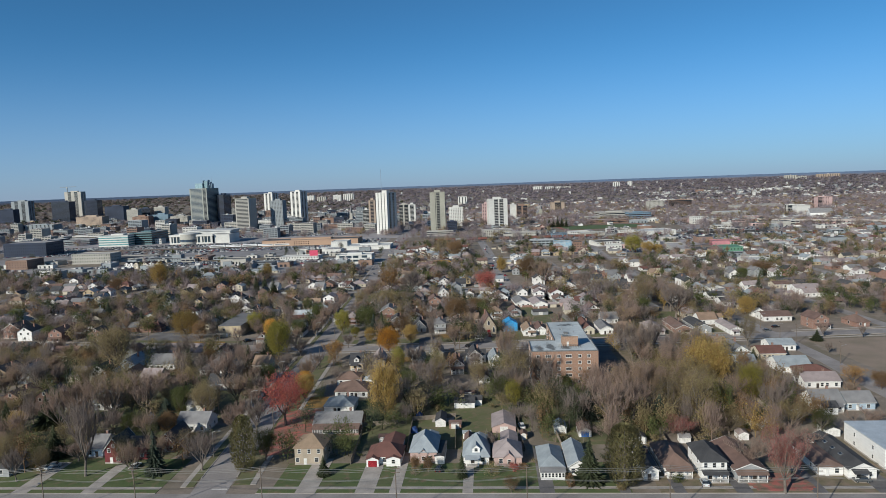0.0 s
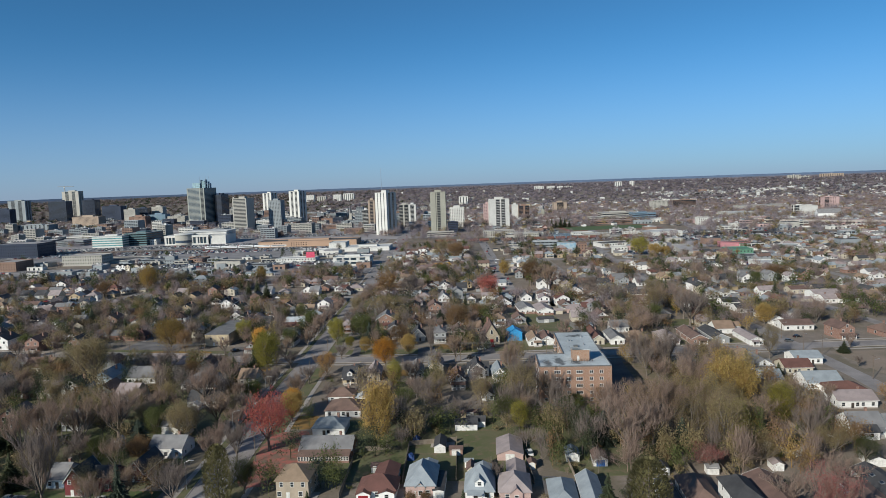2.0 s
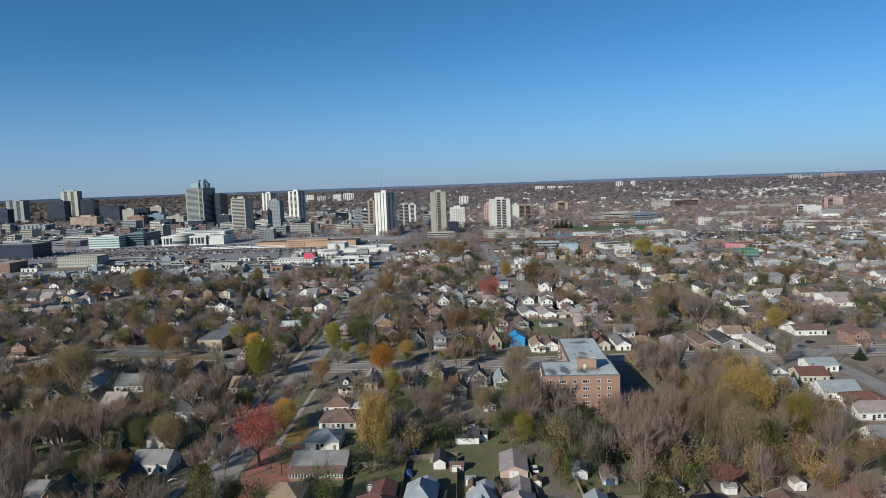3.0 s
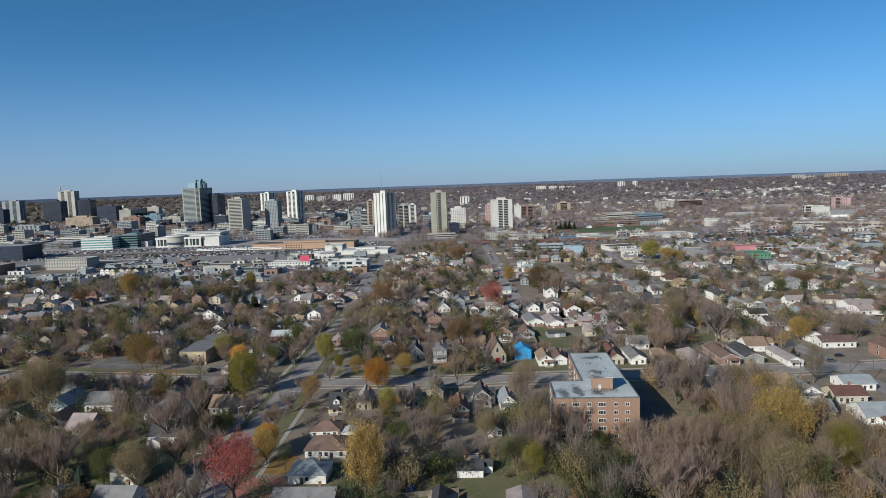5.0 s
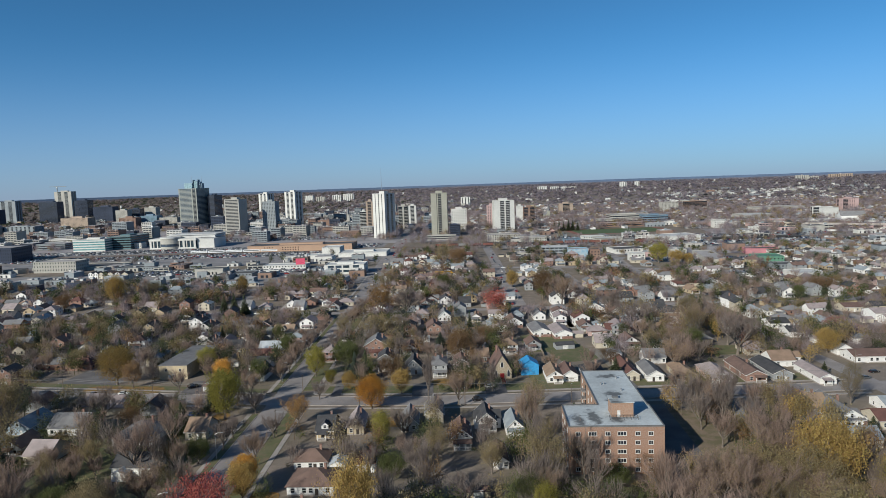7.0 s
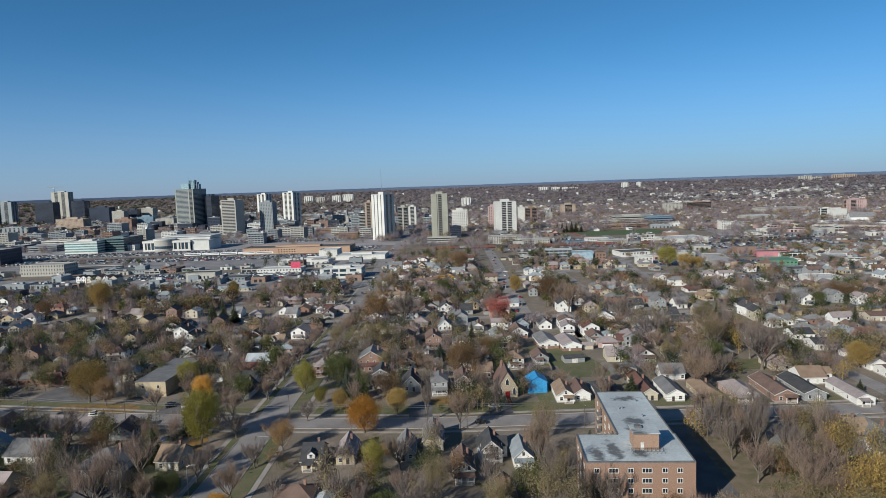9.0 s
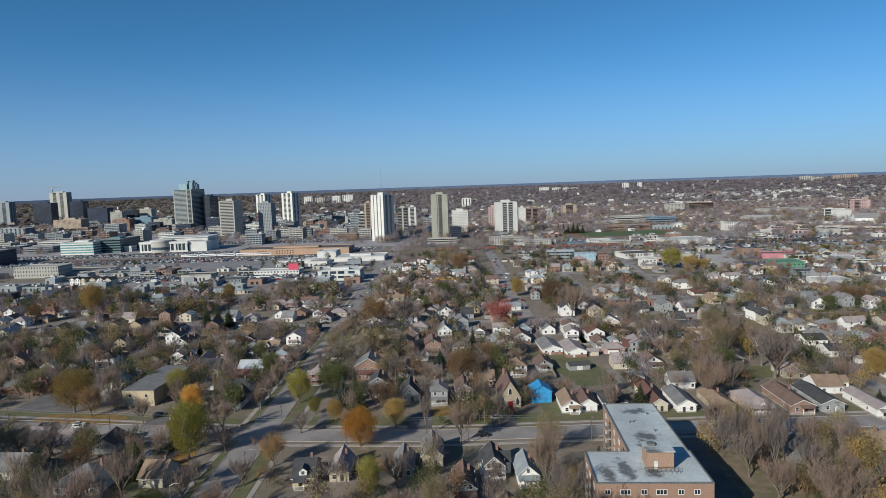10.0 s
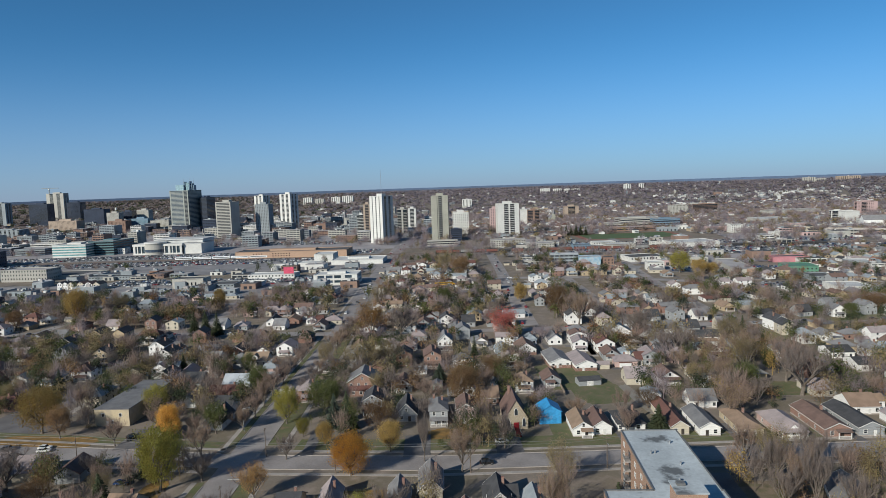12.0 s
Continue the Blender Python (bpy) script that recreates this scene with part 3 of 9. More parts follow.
            for s in (-1, 1):
                b2, r2 = Mesh(), Mesh()
                x0 = s * (w / 2 - 0.5)
                b2.box(min(x0, x0 - s * 2.6), max(x0, x0 - s * 2.6), -1.2, 1.2, dz, dz + 1.5)
                r2.box(min(x0 + s * 0.3, x0 - s * 3), max(x0 + s * 0.3, x0 - s * 3), -1.5, 1.5, dz + 1.5, dz + 1.68)
                dm = part("dormer", b2, SIDING["white"], h)
                part("dormer_roof", r2, SHINGLE[cover], dm)
    if wing:
        ww, wd, wx, wy, we, wr = wing
        b2, r2 = Mesh(), Mesh()
        wall_body(b2, ww, wd, we, wd / 2 * 0.6, True, "x")
        gable_roof(r2, ww, wd, we, wd / 2 * 0.6, ridge="x", over=0.35)
        wg = part("side_wing", b2, SIDING[wall], h, at=pose(wx, wy, 0))
        part("wing_roof", r2, SHINGLE[wr], wg)
        for k in range(max(1, int(ww / 3))):
            window(wg, -ww / 2 + (k + 0.5) * ww / max(1, int(ww / 3)), -wd / 2, 1.0, 0, 1.1, 1.2)
    if rear:
        rw, rd = w * 0.62, float(rear)
        b2, r2 = Mesh(), Mesh()
        wall_body(b2, rw, rd, 2.7, rw * 0.2, True, "y")
        gable_roof(r2, rw, rd, 2.7, rw * 0.2, ridge="y", over=0.3)
        part("rear_wing", b2, SIDING[wall], h, at=pose(w * 0.1, d / 2 + rd / 2 - 0.05, 0))
        part("rear_roof", r2, SHINGLE[cover], h, at=pose(w * 0.1, d / 2 + rd / 2 + 0.35, 0))
    return h


def sunroom(h, d, px, pw, pd, cover, wall="white", tall=2.5):
    """A glazed front room with a lean-to roof, on the front of a house."""
    y0 = -d / 2 - pd
    rm = part("sunroom", Mesh().box(px - pw / 2, px + pw / 2, y0, -d / 2 - 0.004, -0.3, tall), SIDING[wall], h, "glazed front room")
    n = max(2, int(pw / 0.9))
    for i in range(n):
        window(rm, px - pw / 2 + (i + 0.5) * pw / n, y0, 0.95, 0, 0.6, 1.2)
    a = [(px - pw / 2 - 0.25, y0 - 0.35, tall - 0.05), (px - pw / 2 - 0.25, y0 - 0.35, tall + 0.1), (px - pw / 2 - 0.25, -d / 2 - 0.05, tall + 0.85), (px - pw / 2 - 0.25, -d / 2 - 0.05, tall + 0.7)]
    part("sunroom_roof", Mesh().solid(a, [(px + pw / 2 + 0.25, p[1], p[2]) for p in a]), SHINGLE[cover], rm)


def front_gable(h, d, px, w, pd, z, rise, wall, cover, door=False, red=False):
    """A small gabled bay that stands out from the front of a house."""
    y0, y1 = -d / 2 - pd, -d / 2 + 2.2
    o = [(px - w / 2, -0.3), (px + w / 2, -0.3), (px + w / 2, z), (px, z + rise - 0.05), (px - w / 2, z)]
    bay = part("front_bay", Mesh().solid([(u, y1, v) for u, v in o], [(u, y0, v) for u, v in o]), SIDING[wall], h)
    r = Mesh()
    e = w / 2 + 0.3
    for s in (-1, 1):
        a = [(px + s * e, y0 - 0.3, z - 0.3 * rise / (w / 2)), (px, y0 - 0.3, z + rise), (px, y0 - 0.3, z + rise + 0.13), (px + s * e, y0 - 0.3, z - 0.3 * rise / (w / 2) + 0.13)]
        b = [(p[0], y1, p[2]) for p in a]
        r.solid(b, a) if s > 0 else r.solid(a, b)
    part("bay_roof", r, SHINGLE[cover], bay)
    if door:
        dm = Mesh()
        for k in range(4):
            dm.box(px - w * 0.36, px + w * 0.36, y0 - 0.06, y0 - 0.003, 0.1 + 0.5 * k, 0.57 + 0.5 * k)
        part("garage_door", dm, DOORS[2 if red else 1], bay, ("red" if red else "white") + " panelled garage door")
    else:
        window(bay, px, y0, 1.0, 0, 1.0, 1.2)


def skylight(h, x, y, z, slope):
    fr = part("skylight", Mesh().box(-0.5, 0.5, -0.7, 0.7, 0, 0.14), METAL, h, at=pose(x, y, z, ry=slope))
    part("pane", Mesh().box(-0.4, 0.4, -0.6, 0.6, 0.141, 0.16), GLASS, fr)


def shed(x, y, w, d, wall="white", cover="grey", turn=0.0, eave=2.3, rise=1.1, ridge="y", what="shed", door_mat=None, extra=""):
    """A garage or garden shed with a gabled roof and a wide door."""
    x, y = x - math.sin(radians(turn)) * d / 2, y + math.cos(radians(turn)) * d / 2
    keep_off(x, y, w, d, turn)
    label = f"small {WALL_WORD[wall]} {what} with {ROOF_WORD[cover]} gabled roof" + (" " + extra if extra else "")
    h = thing(what.replace(" ", "_"), pose(x, y, 0, rz=turn), label, "shed", "sheds and garages")
    b, r = Mesh(), Mesh()
    wall_body(b, w, d, eave, rise, True, ridge)
    gable_roof(r, w, d, eave, rise, 0.25, ridge, 0.12)
    part("wall", b, SIDING[wall], h)
    part("roof", r, SHINGLE[cover], h)
    dw = min(2.6, w * 0.62)
    door = Mesh()
    for k in range(4):
        door.box(-dw / 2, dw / 2, -d / 2 - 0.06, -d / 2, 0.05 + 0.5 * k, 0.52 + 0.5 * k)
    part("door", door, door_mat or DOORS[1], h)
    tr = Mesh().box(-dw / 2 - 0.1, -dw / 2, -d / 2 - 0.07, -d / 2, 0, 2.15).box(dw / 2, dw / 2 + 0.1, -d / 2 - 0.07, -d / 2, 0, 2.15).box(-dw / 2 - 0.1, dw / 2 + 0.1, -d / 2 - 0.07, -d / 2, 2.05, 2.2)
    part("door_frame", tr, TRIM, h)
    window(h, w / 2, 0, 1.0, 90, 0.6, 0.6)
    return h


# ---- cars ----
CAR_PAINT = [mat("white_car_paint", (0.75, 0.75, 0.74), 0.25, bump=0, spec=0.6), mat("black_car_paint", (0.02, 0.02, 0.022), 0.2, bump=0, spec=0.6),
             mat("silver_car_paint", (0.4, 0.41, 0.42), 0.3, bump=0, metal=0.4), mat("red_car_paint", (0.3, 0.02, 0.02), 0.25, bump=0, spec=0.6),
             mat("blue_car_paint", (0.03, 0.06, 0.16), 0.25, bump=0, spec=0.6), mat("grey_car_paint", (0.1, 0.105, 0.11), 0.3, bump=0, spec=0.6)]
CAR_WORD = ["white", "black", "silver", "red", "dark blue", "dark grey"]
RUBBER = mat("rubber", (0.02, 0.02, 0.02), 0.9, bump=0)
LAMP_GLASS = mat("lamp_glass", (0.6, 0.6, 0.58), 0.2, bump=0)
TAIL_GLASS = mat("tail_lamp", (0.25, 0.01, 0.01), 0.2, bump=0)
CARS = {}


def car_body(mesh, slot=0, suv=False):
    """Side outline swept across, with a narrower cabin."""
    low = [(-2.2, 0.35), (2.15, 0.35), (2.25, 0.6), (2.2, 0.82), (1.1, 0.98), (-2.0, 1.0), (-2.25, 0.85), (-2.28, 0.55)]
    mesh.solid([(u, 0.88, v) for u, v in low], [(u, -0.88, v) for u, v in low], slot)
    t = 1.72 if suv else 1.45
    cab = [(-1.95 if suv else -1.75, 1.0), (1.05, 0.98), (0.35, t), (-1.25 if not suv else -1.7, t)]
    k = len(mesh.v)
    for s in (1, -1):
        mesh.v += [(u, s * (0.82 if i < 2 else 0.66), v) for i, (u, v) in enumerate(cab)]
    mesh.f.append((k + 3, k + 2, k + 6, k + 7))
    mesh.m.append(slot)
    return [[k, k + 1, k + 2, k + 3], [k + 7, k + 6, k + 5, k + 4], [k + 1, k + 5, k + 6, k + 2], [k + 4, k, k + 3, k + 7]]


def car(x, y, turn, colour, where="parked in a driveway", suv=False):
    key = (colour, suv)
    word = "sport utility car" if suv else "saloon car"
    label = f"{CAR_WORD[colour]} {word} {where}"
    HOUSE_SPOTS.append((x, y, 4))
    if key in CARS:
        return tagged(copy_thing(CARS[key], pose(x, y, 0.06, rz=turn)), label)
    base = thing("car", pose(x, y, 0.06, rz=turn), label, "car", "parked cars")
    b = Mesh()
    sides = car_body(b, 0, suv)
    g = Mesh()
    for q in sides:
        g.face([b.v[i] for i in q])
    part("body", b, CAR_PAINT[colour], base)
    part("window_glass", g, GLASS, base)
    for fx in (-1.35, 1.4):
        for s in (-1, 1):
            w = part("wheel", Mesh().rod((0, -0.11, 0), (0, 0.11, 0), 0.33, 0.33, 12), RUBBER, base, at=pose(fx, s * 0.8, 0.33))
            part("rim", Mesh().rod((0, s * 0.1, 0), (0, s * 0.125, 0), 0.2, 0.18, 8), METAL, w)
    for s in (-1, 1):
        part("headlight", Mesh().box(2.14, 2.25, s * 0.62 - 0.18, s * 0.62 + 0.18, 0.64, 0.78), LAMP_GLASS, base)
        part("tail_light", Mesh().box(-2.3, -2.22, s * 0.66 - 0.14, s * 0.66 + 0.14, 0.66, 0.82), TAIL_GLASS, base)
    CARS[key] = base
    return base


# ---- street furniture ----
def utility_pole(x, y, h=11.0, turn=0.0, arms=1, lamp=False):
    base = thing("utility_pole", pose(x, y, 0, rz=turn), "weathered wooden utility pole with a crossarm beside the road", "pole", "utility poles")
    part("shaft", Mesh().rod((0, 0, -0.3), (0, 0, h), 0.16, 0.1, 8), POLE, base)
    for i in range(arms):
        part("crossarm", Mesh().box(-1.2, 1.2, -0.07, 0.07, h - 0.7 - i * 1.1, h - 0.55 - i * 1.1), POLE, base)
    if lamp:
        a = part("lamp_arm", Mesh().rod((0, 0, h - 2.5), (0, -2.0, h - 1.9), 0.05, 0.04, 6), METAL, base)
        part("lamp_head", Mesh().box(-0.14, 0.14, -2.6, -1.9, h - 2.0, h - 1.85), METAL, a)
    return base


def wires(a, b, z, offsets, sag=0.9):
    """Wires slung between two poles."""
    for off in offsets:
        m = Mesh()
        pts = []
        ax, ay = a
        bx, by = b
        ln = math.hypot(bx - ax, by - ay)
        nx, ny = -(by - ay) / ln, (bx - ax) / ln
        for i in range(9):
            s = i / 8
            pts.append((ax + (bx - ax) * s + nx * off, ay + (by - ay) * s + ny * off, z - sag * 4 * s * (1 - s)))
        r = 0.03
        for px, py, pz in pts:
            m.v += [(px, py, pz + r), (px + nx * r, py + ny * r, pz - r), (px - nx * r, py - ny * r, pz - r)]
        for i in range(8):
            m.f += [(3 * i + j, 3 * i + (j + 1) % 3, 3 * i + 3 + (j + 1) % 3, 3 * i + 3 + j) for j in range(3)]
        m.m = [0] * len(m.f)
        tagged(part("overhead_wire", m, WIRE), "thin black overhead wire slung between poles", "wire", "overhead wires")


def street_lamp(x, y, turn=0.0, h=8.5):
    base = thing("street_lamp", pose(x, y, 0, rz=turn), "slim grey metal street lamp with a curved arm", "street lamp", "street lamps")
    part("pole", Mesh().rod((0, 0, -0.2), (0, 0, h), 0.1, 0.06, 8), METAL, base)
    part("arm", Mesh().rod((0, 0, h), (1.2, 0, h + 0.5), 0.05, 0.04, 6).rod((1.2, 0, h + 0.5), (2.2, 0, h + 0.5), 0.04, 0.04, 6), METAL, base)
    part("lamp_head", Mesh().box(1.9, 2.7, -0.14, 0.14, h + 0.42, h + 0.58), METAL, base)


def fence(x0, y0, x1, y1, h=1.7, material=None, label="weathered grey-brown board fence between gardens"):
    material = material or WOOD
    ln, a = math.hypot(x1 - x0, y1 - y0), math.degrees(math.atan2(y1 - y0, x1 - x0))
    base = thing("fence", pose(x0, y0, 0, rz=a), label, "fence", "garden fences")
    n = max(1, int(ln / 2.4))
    post = Mesh().box(-0.06, 0.06, -0.06, 0.06, -0.2, h + 0.1).data("post", material)
    panel = Mesh()
    w = ln / n
    edge = []
    for i in range(int((w - 0.1) / 0.16)):
        edge += [(0.06 + 0.16 * i, -0.03), (0.18 + 0.16 * i, -0.03), (0.185 + 0.16 * i, -0.008), (0.215 + 0.16 * i, -0.008)]
    panel.prism(edge + [(edge[-1][0], 0.02), (edge[0][0], 0.02)], 0.05, h)
    panel = panel.data("panel", material)
    for i in range(n + 1):
        part("post", post, None, base, at=pose(i * w, 0, 0))
        if i < n:
            part("panel", panel, None, base, at=pose(i * w, 0, 0))
    return base


# ---- tall buildings ----
WALLS = {
    "white": mat("white_concrete", (0.58, 0.575, 0.55), 0.8, (0.5, 0.495, 0.475), 0.05, 0.6, 0.05),
    "beige": mat("beige_concrete", (0.385, 0.372, 0.34), 0.85, (0.33, 0.32, 0.294), 0.05, 0.6, 0.05),
    "buff": mat("buff_concrete", (0.315, 0.31, 0.265), 0.85, (0.275, 0.27, 0.232), 0.05, 0.6, 0.05),
    "grey": mat("grey_concrete", (0.25, 0.275, 0.295), 0.8, (0.205, 0.226, 0.243), 0.05, 0.6, 0.05),
    "dark": mat("dark_cladding", (0.036, 0.046, 0.078), 0.35, (0.029, 0.037, 0.062), 0.05, 0.6, 0),
    "sand": mat("sandy_brick_block", (0.37, 0.295, 0.235), 0.9, (0.32, 0.255, 0.205), 0.05, 0.8, 0.1),
    "pink": mat("pink_brick_block", (0.46, 0.33, 0.32), 0.9, (0.39, 0.28, 0.27), 0.05, 0.8, 0.1),
    "brown": mat("brown_brick_block", (0.24, 0.165, 0.13), 0.9, (0.19, 0.12, 0.095), 0.05, 0.8, 0.1),
    "orange": mat("orange_brick_block", (0.41, 0.28, 0.2), 0.9, (0.35, 0.24, 0.175), 0.05, 0.8, 0.1),
    "stone": mat("olive_grey_stone", (0.272, 0.284, 0.265), 0.8, (0.23, 0.24, 0.223), 0.05, 0.6, 0.05),
    "slate": mat("slate_teal_panels", (0.1, 0.17, 0.185), 0.5, (0.08, 0.14, 0.155), 0.05, 0.6, 0),
    "teal": GLASS_TEAL,
    "green": mat("green_panels", (0.12, 0.25, 0.175), 0.7, (0.1, 0.21, 0.15), 0.05, 0.6, 0),
    "rose": mat("rose_painted_blocks", (0.42, 0.19, 0.215), 0.8, (0.35, 0.165, 0.19), 0.1, 0.8, 0.05),
    "mural": mat("pale_blue_mural_paint", (0.16, 0.3, 0.42), 0.8, (0.38, 0.42, 0.44), 0.22, 0.5, 0.05),
    "blue": mat("blue_panels", (0.16, 0.23, 0.3), 0.6, (0.13, 0.19, 0.25), 0.05, 0.6, 0),
}
FLATROOF = mat("gravel_roof", (0.385, 0.362, 0.358), 0.95, (0.275, 0.26, 0.258), 0.08, 1.5, 0.2)
DARKROOF = mat("tar_roof", (0.1, 0.1, 0.105), 0.95, (0.07, 0.07, 0.075), 0.1, 1.5, 0.2)
PALEROOF = mat("pale_membrane_roof", (0.55, 0.55, 0.54), 0.8, (0.42, 0.42, 0.42), 0.06, 1.0, 0.1)


def comb(mesh, x0, x1, edge, h):
    """A front of ledges and set-back glazing, swept from x0 to x1 along its upright outline (out, up, surface)."""
    pts = [(u, v) for u, v, _ in edge] + [(-0.05, h - 0.05), (0.0, h - 0.05), (0.0, 0.0)]
    pts = [p for i, p in enumerate(pts) if i == 0 or p != pts[i - 1]]
    slots = {(u, v): s for u, v, s in edge}
    k, n = len(mesh.v), len(pts)
    mesh.v += [(x0, u, v) for u, v in pts] + [(x1, u, v) for u, v in pts]
    mesh.f += [tuple(k + i for i in range(n)), tuple(k + 2 * n - 1 - i for i in range(n))]
    mesh.m += [0, 0]
    for i in range(n):
        j = (i + 1) % n
        mesh.f.append((k + i, k + n + i, k + n + j, k + j))
        mesh.m.append(slots.get(pts[i], 0))


def facade(parent, length, h, stripes, storey, base, wallmat, place, depth=0.5, glass=None):
    """One front made of upright stripes: w wall, b balconies, g ribbon windows, p punched windows."""
    total = sum(s for s, _ in stripes)
    glass = glass or GLASS
    x = -length / 2
    floors = max(1, int((h - base) / storey))
    for s, kind in stripes:
        wd = length * s / total
        m = Mesh()
        if kind == "w":
            m.box(x, x + wd, -depth, 0, 0, h)
            part("pier", m, wallmat, parent, at=place)
        elif kind == "b":
            edge = [(-0.05, 0.0, 1)]
            for k in range(floors):
                z, o = base + k * storey, -depth - 0.5
                edge += [(-0.05, z - 0.12, 0), (o, z - 0.12, 0), (o, z + 0.6, 0), (o + 0.1, z + 0.6, 0), (o + 0.1, z + 0.12, 0), (-0.05, z + 0.12, 1)]
            comb(m, x + 0.05, x + wd - 0.05, edge, h)
            part("balcony_column", m, [wallmat, GLASS], parent, at=place)
        elif kind == "g":
            edge = [(-depth, 0.0, 0), (-depth, base * 0.5, 0), (-0.05, base * 0.5, 1)]
            for k in range(floors + 1):
                z = base + k * storey
                a, b = max(base * 0.5 + 0.05, z - storey * 0.22), min(h, z + storey * 0.24)
                if b > a:
                    edge += [(-0.05, a, 0), (-depth, a, 0), (-depth, b, 0), (-0.05, b, 1)]
            comb(m, x, x + wd, edge, h)
            part("window_band", m, [wallmat, glass], parent, at=place)
        elif kind == "p":
            n = max(1, int(wd / 3.2))
            c = wd / n
            for i in range(n + 1):
                a = x + i * c - (0.3 * c if i else 0)
                b = min(x + wd, x + i * c + (0.3 * c if i < n else 0))
                m.box(max(a, x), b, -depth, 0, 0, h)
            for k in range(floors + 1):
                z = base + k * storey
                for i in range(n):
                    m.box(x + (i + 0.3) * c, x + (i + 0.7) * c, -depth, 0, z - storey * 0.25, min(h, z + storey * 0.27))
            part("window_wall", m, wallmat, parent, at=place)
        x += wd


def tower(x, y, w, d, h, label, wall="white", front=((1, "p"),), side=None, turn=0.0, storey=2.9, roof=None, core=None, plant=True, name="tower_block",
          category="building", base=1.2, group="downtown buildings"):
    """A tall or long building; x, y is the middle of its front, which looks to -y before it is turned."""
    t = thing(name, pose(x, y, 0, rz=turn), label, category, group)
    keep_off(x, y + d / 2, w, d, turn)
    side = side or front
    wm = WALLS[wall]
    part("core", Mesh().box(-w / 2 + 0.5, w / 2 - 0.5, 0.5, d - 0.5, -0.5, h - 0.3), core or GLASS, t)
    facade(t, w, h, front, storey, base, wm, pose(0, 0.5, 0), glass=core)
    facade(t, d - 1, h, side, storey, base, wm, pose(-w / 2 + 0.5, d / 2, 0, rz=-90), glass=core)
    facade(t, d - 1, h, side, storey, base, wm, pose(w / 2 - 0.5, d / 2, 0, rz=90), glass=core)
    facade(t, w, h, front, storey, base, wm, pose(0, d - 0.5, 0, rz=180), glass=core)
    part("roof", Mesh().box(-w / 2 + 0.55, w / 2 - 0.55, 0.55, d - 0.55, h - 0.3, h - 0.1), roof or FLATROOF, t)
    pr = Mesh().box(-w / 2, w / 2, 0, 0.4, h - 0.4, h + 0.5).box(-w / 2, w / 2, d - 0.4, d, h - 0.4, h + 0.5)
    pr.box(-w / 2, -w / 2 + 0.4, 0.4, d - 0.4, h - 0.4, h + 0.5).box(w / 2 - 0.4, w / 2, 0.4, d - 0.4, h - 0.4, h + 0.5)
    part("parapet", pr, wm, t)
    if plant:
        ph = 4.0 if h > 25 else 2.0
        pm = Mesh().box(-w * 0.22, w * 0.2, d * 0.35, d * 0.7, h - 0.1, h + ph)
        part("plant_room", pm, wm, t)
    return t


# ---- the ground ----
def leafy(m, colour, scale=0.16, lo=0.5, hi=0.68):
    """Lays patches of another colour, such as fallen leaves, over a ground material."""
    t = m.node_tree
    n, link = t.nodes, t.links.new
    hue = next(x for x in n if x.type == "HUE_SAT")
    geo = next(x for x in n if x.type == "NEW_GEOMETRY")
    patch = n.new("ShaderNodeTexNoise")
    patch.inputs["Scale"].default_value, patch.inputs["Detail"].default_value = scale, 6
    link(geo.outputs["Position"], patch.inputs["Vector"])
    ramp = n.new("ShaderNodeMapRange")
    ramp.inputs[1].default_value, ramp.inputs[2].default_value = lo, hi
    link(patch.outputs[0], ramp.inputs[0])
    mix = n.new("ShaderNodeMix")
    mix.data_type = "RGBA"
    link(ramp.outputs[0], mix.inputs[0])
    old = hue.inputs["Color"].links[0].from_socket
    link(old, mix.inputs[6])
    mix.inputs[7].default_value = (*colour, 1)
    link(mix.outputs[2], hue.inputs["Color"])
    return m


GROUND = leafy(mat("ground", (0.15, 0.128, 0.092), 0.95, (0.205, 0.172, 0.147), 0.035, 1.2, 0.3), (0.24, 0.198, 0.168))
GRASS = leafy(mat("lawn_grass", (0.1, 0.112, 0.05), 0.95, (0.135, 0.128, 0.074), 0.13, 3.0, 0.4), (0.165, 0.128, 0.085), 0.33, 0.52, 0.7)
LAWN = leafy(mat("front_lawn", (0.072, 0.102, 0.038), 0.95, (0.098, 0.112, 0.052), 0.13, 3.0, 0.4), (0.15, 0.12, 0.075), 0.33, 0.53, 0.7)
STREWN = leafy(mat("leaf_strewn_grass", (0.125, 0.115, 0.065), 0.95, (0.16, 0.135, 0.09), 0.13, 3.0, 0.4), (0.2, 0.155, 0.115), 0.3, 0.42, 0.6)
LITTER = mat("leaf_litter", (0.26, 0.15, 0.045), 0.95, (0.14, 0.1, 0.045), 0.3, 5.0, 0.4)
REDLITTER = leafy(mat("red_leaf_litter", (0.2, 0.13, 0.1), 0.95, (0.16, 0.125, 0.09), 0.3, 5.0, 0.4), (0.34, 0.12, 0.1), 0.4, 0.42, 0.6)
GRAVEL = mat("gravel", (0.25, 0.23, 0.205), 0.95, (0.19, 0.175, 0.155), 0.1, 4.0, 0.3)
PITCH = mat("sports_turf", (0.075, 0.11, 0.048), 0.95, (0.09, 0.118, 0.055), 0.05, 1.0, 0.2)

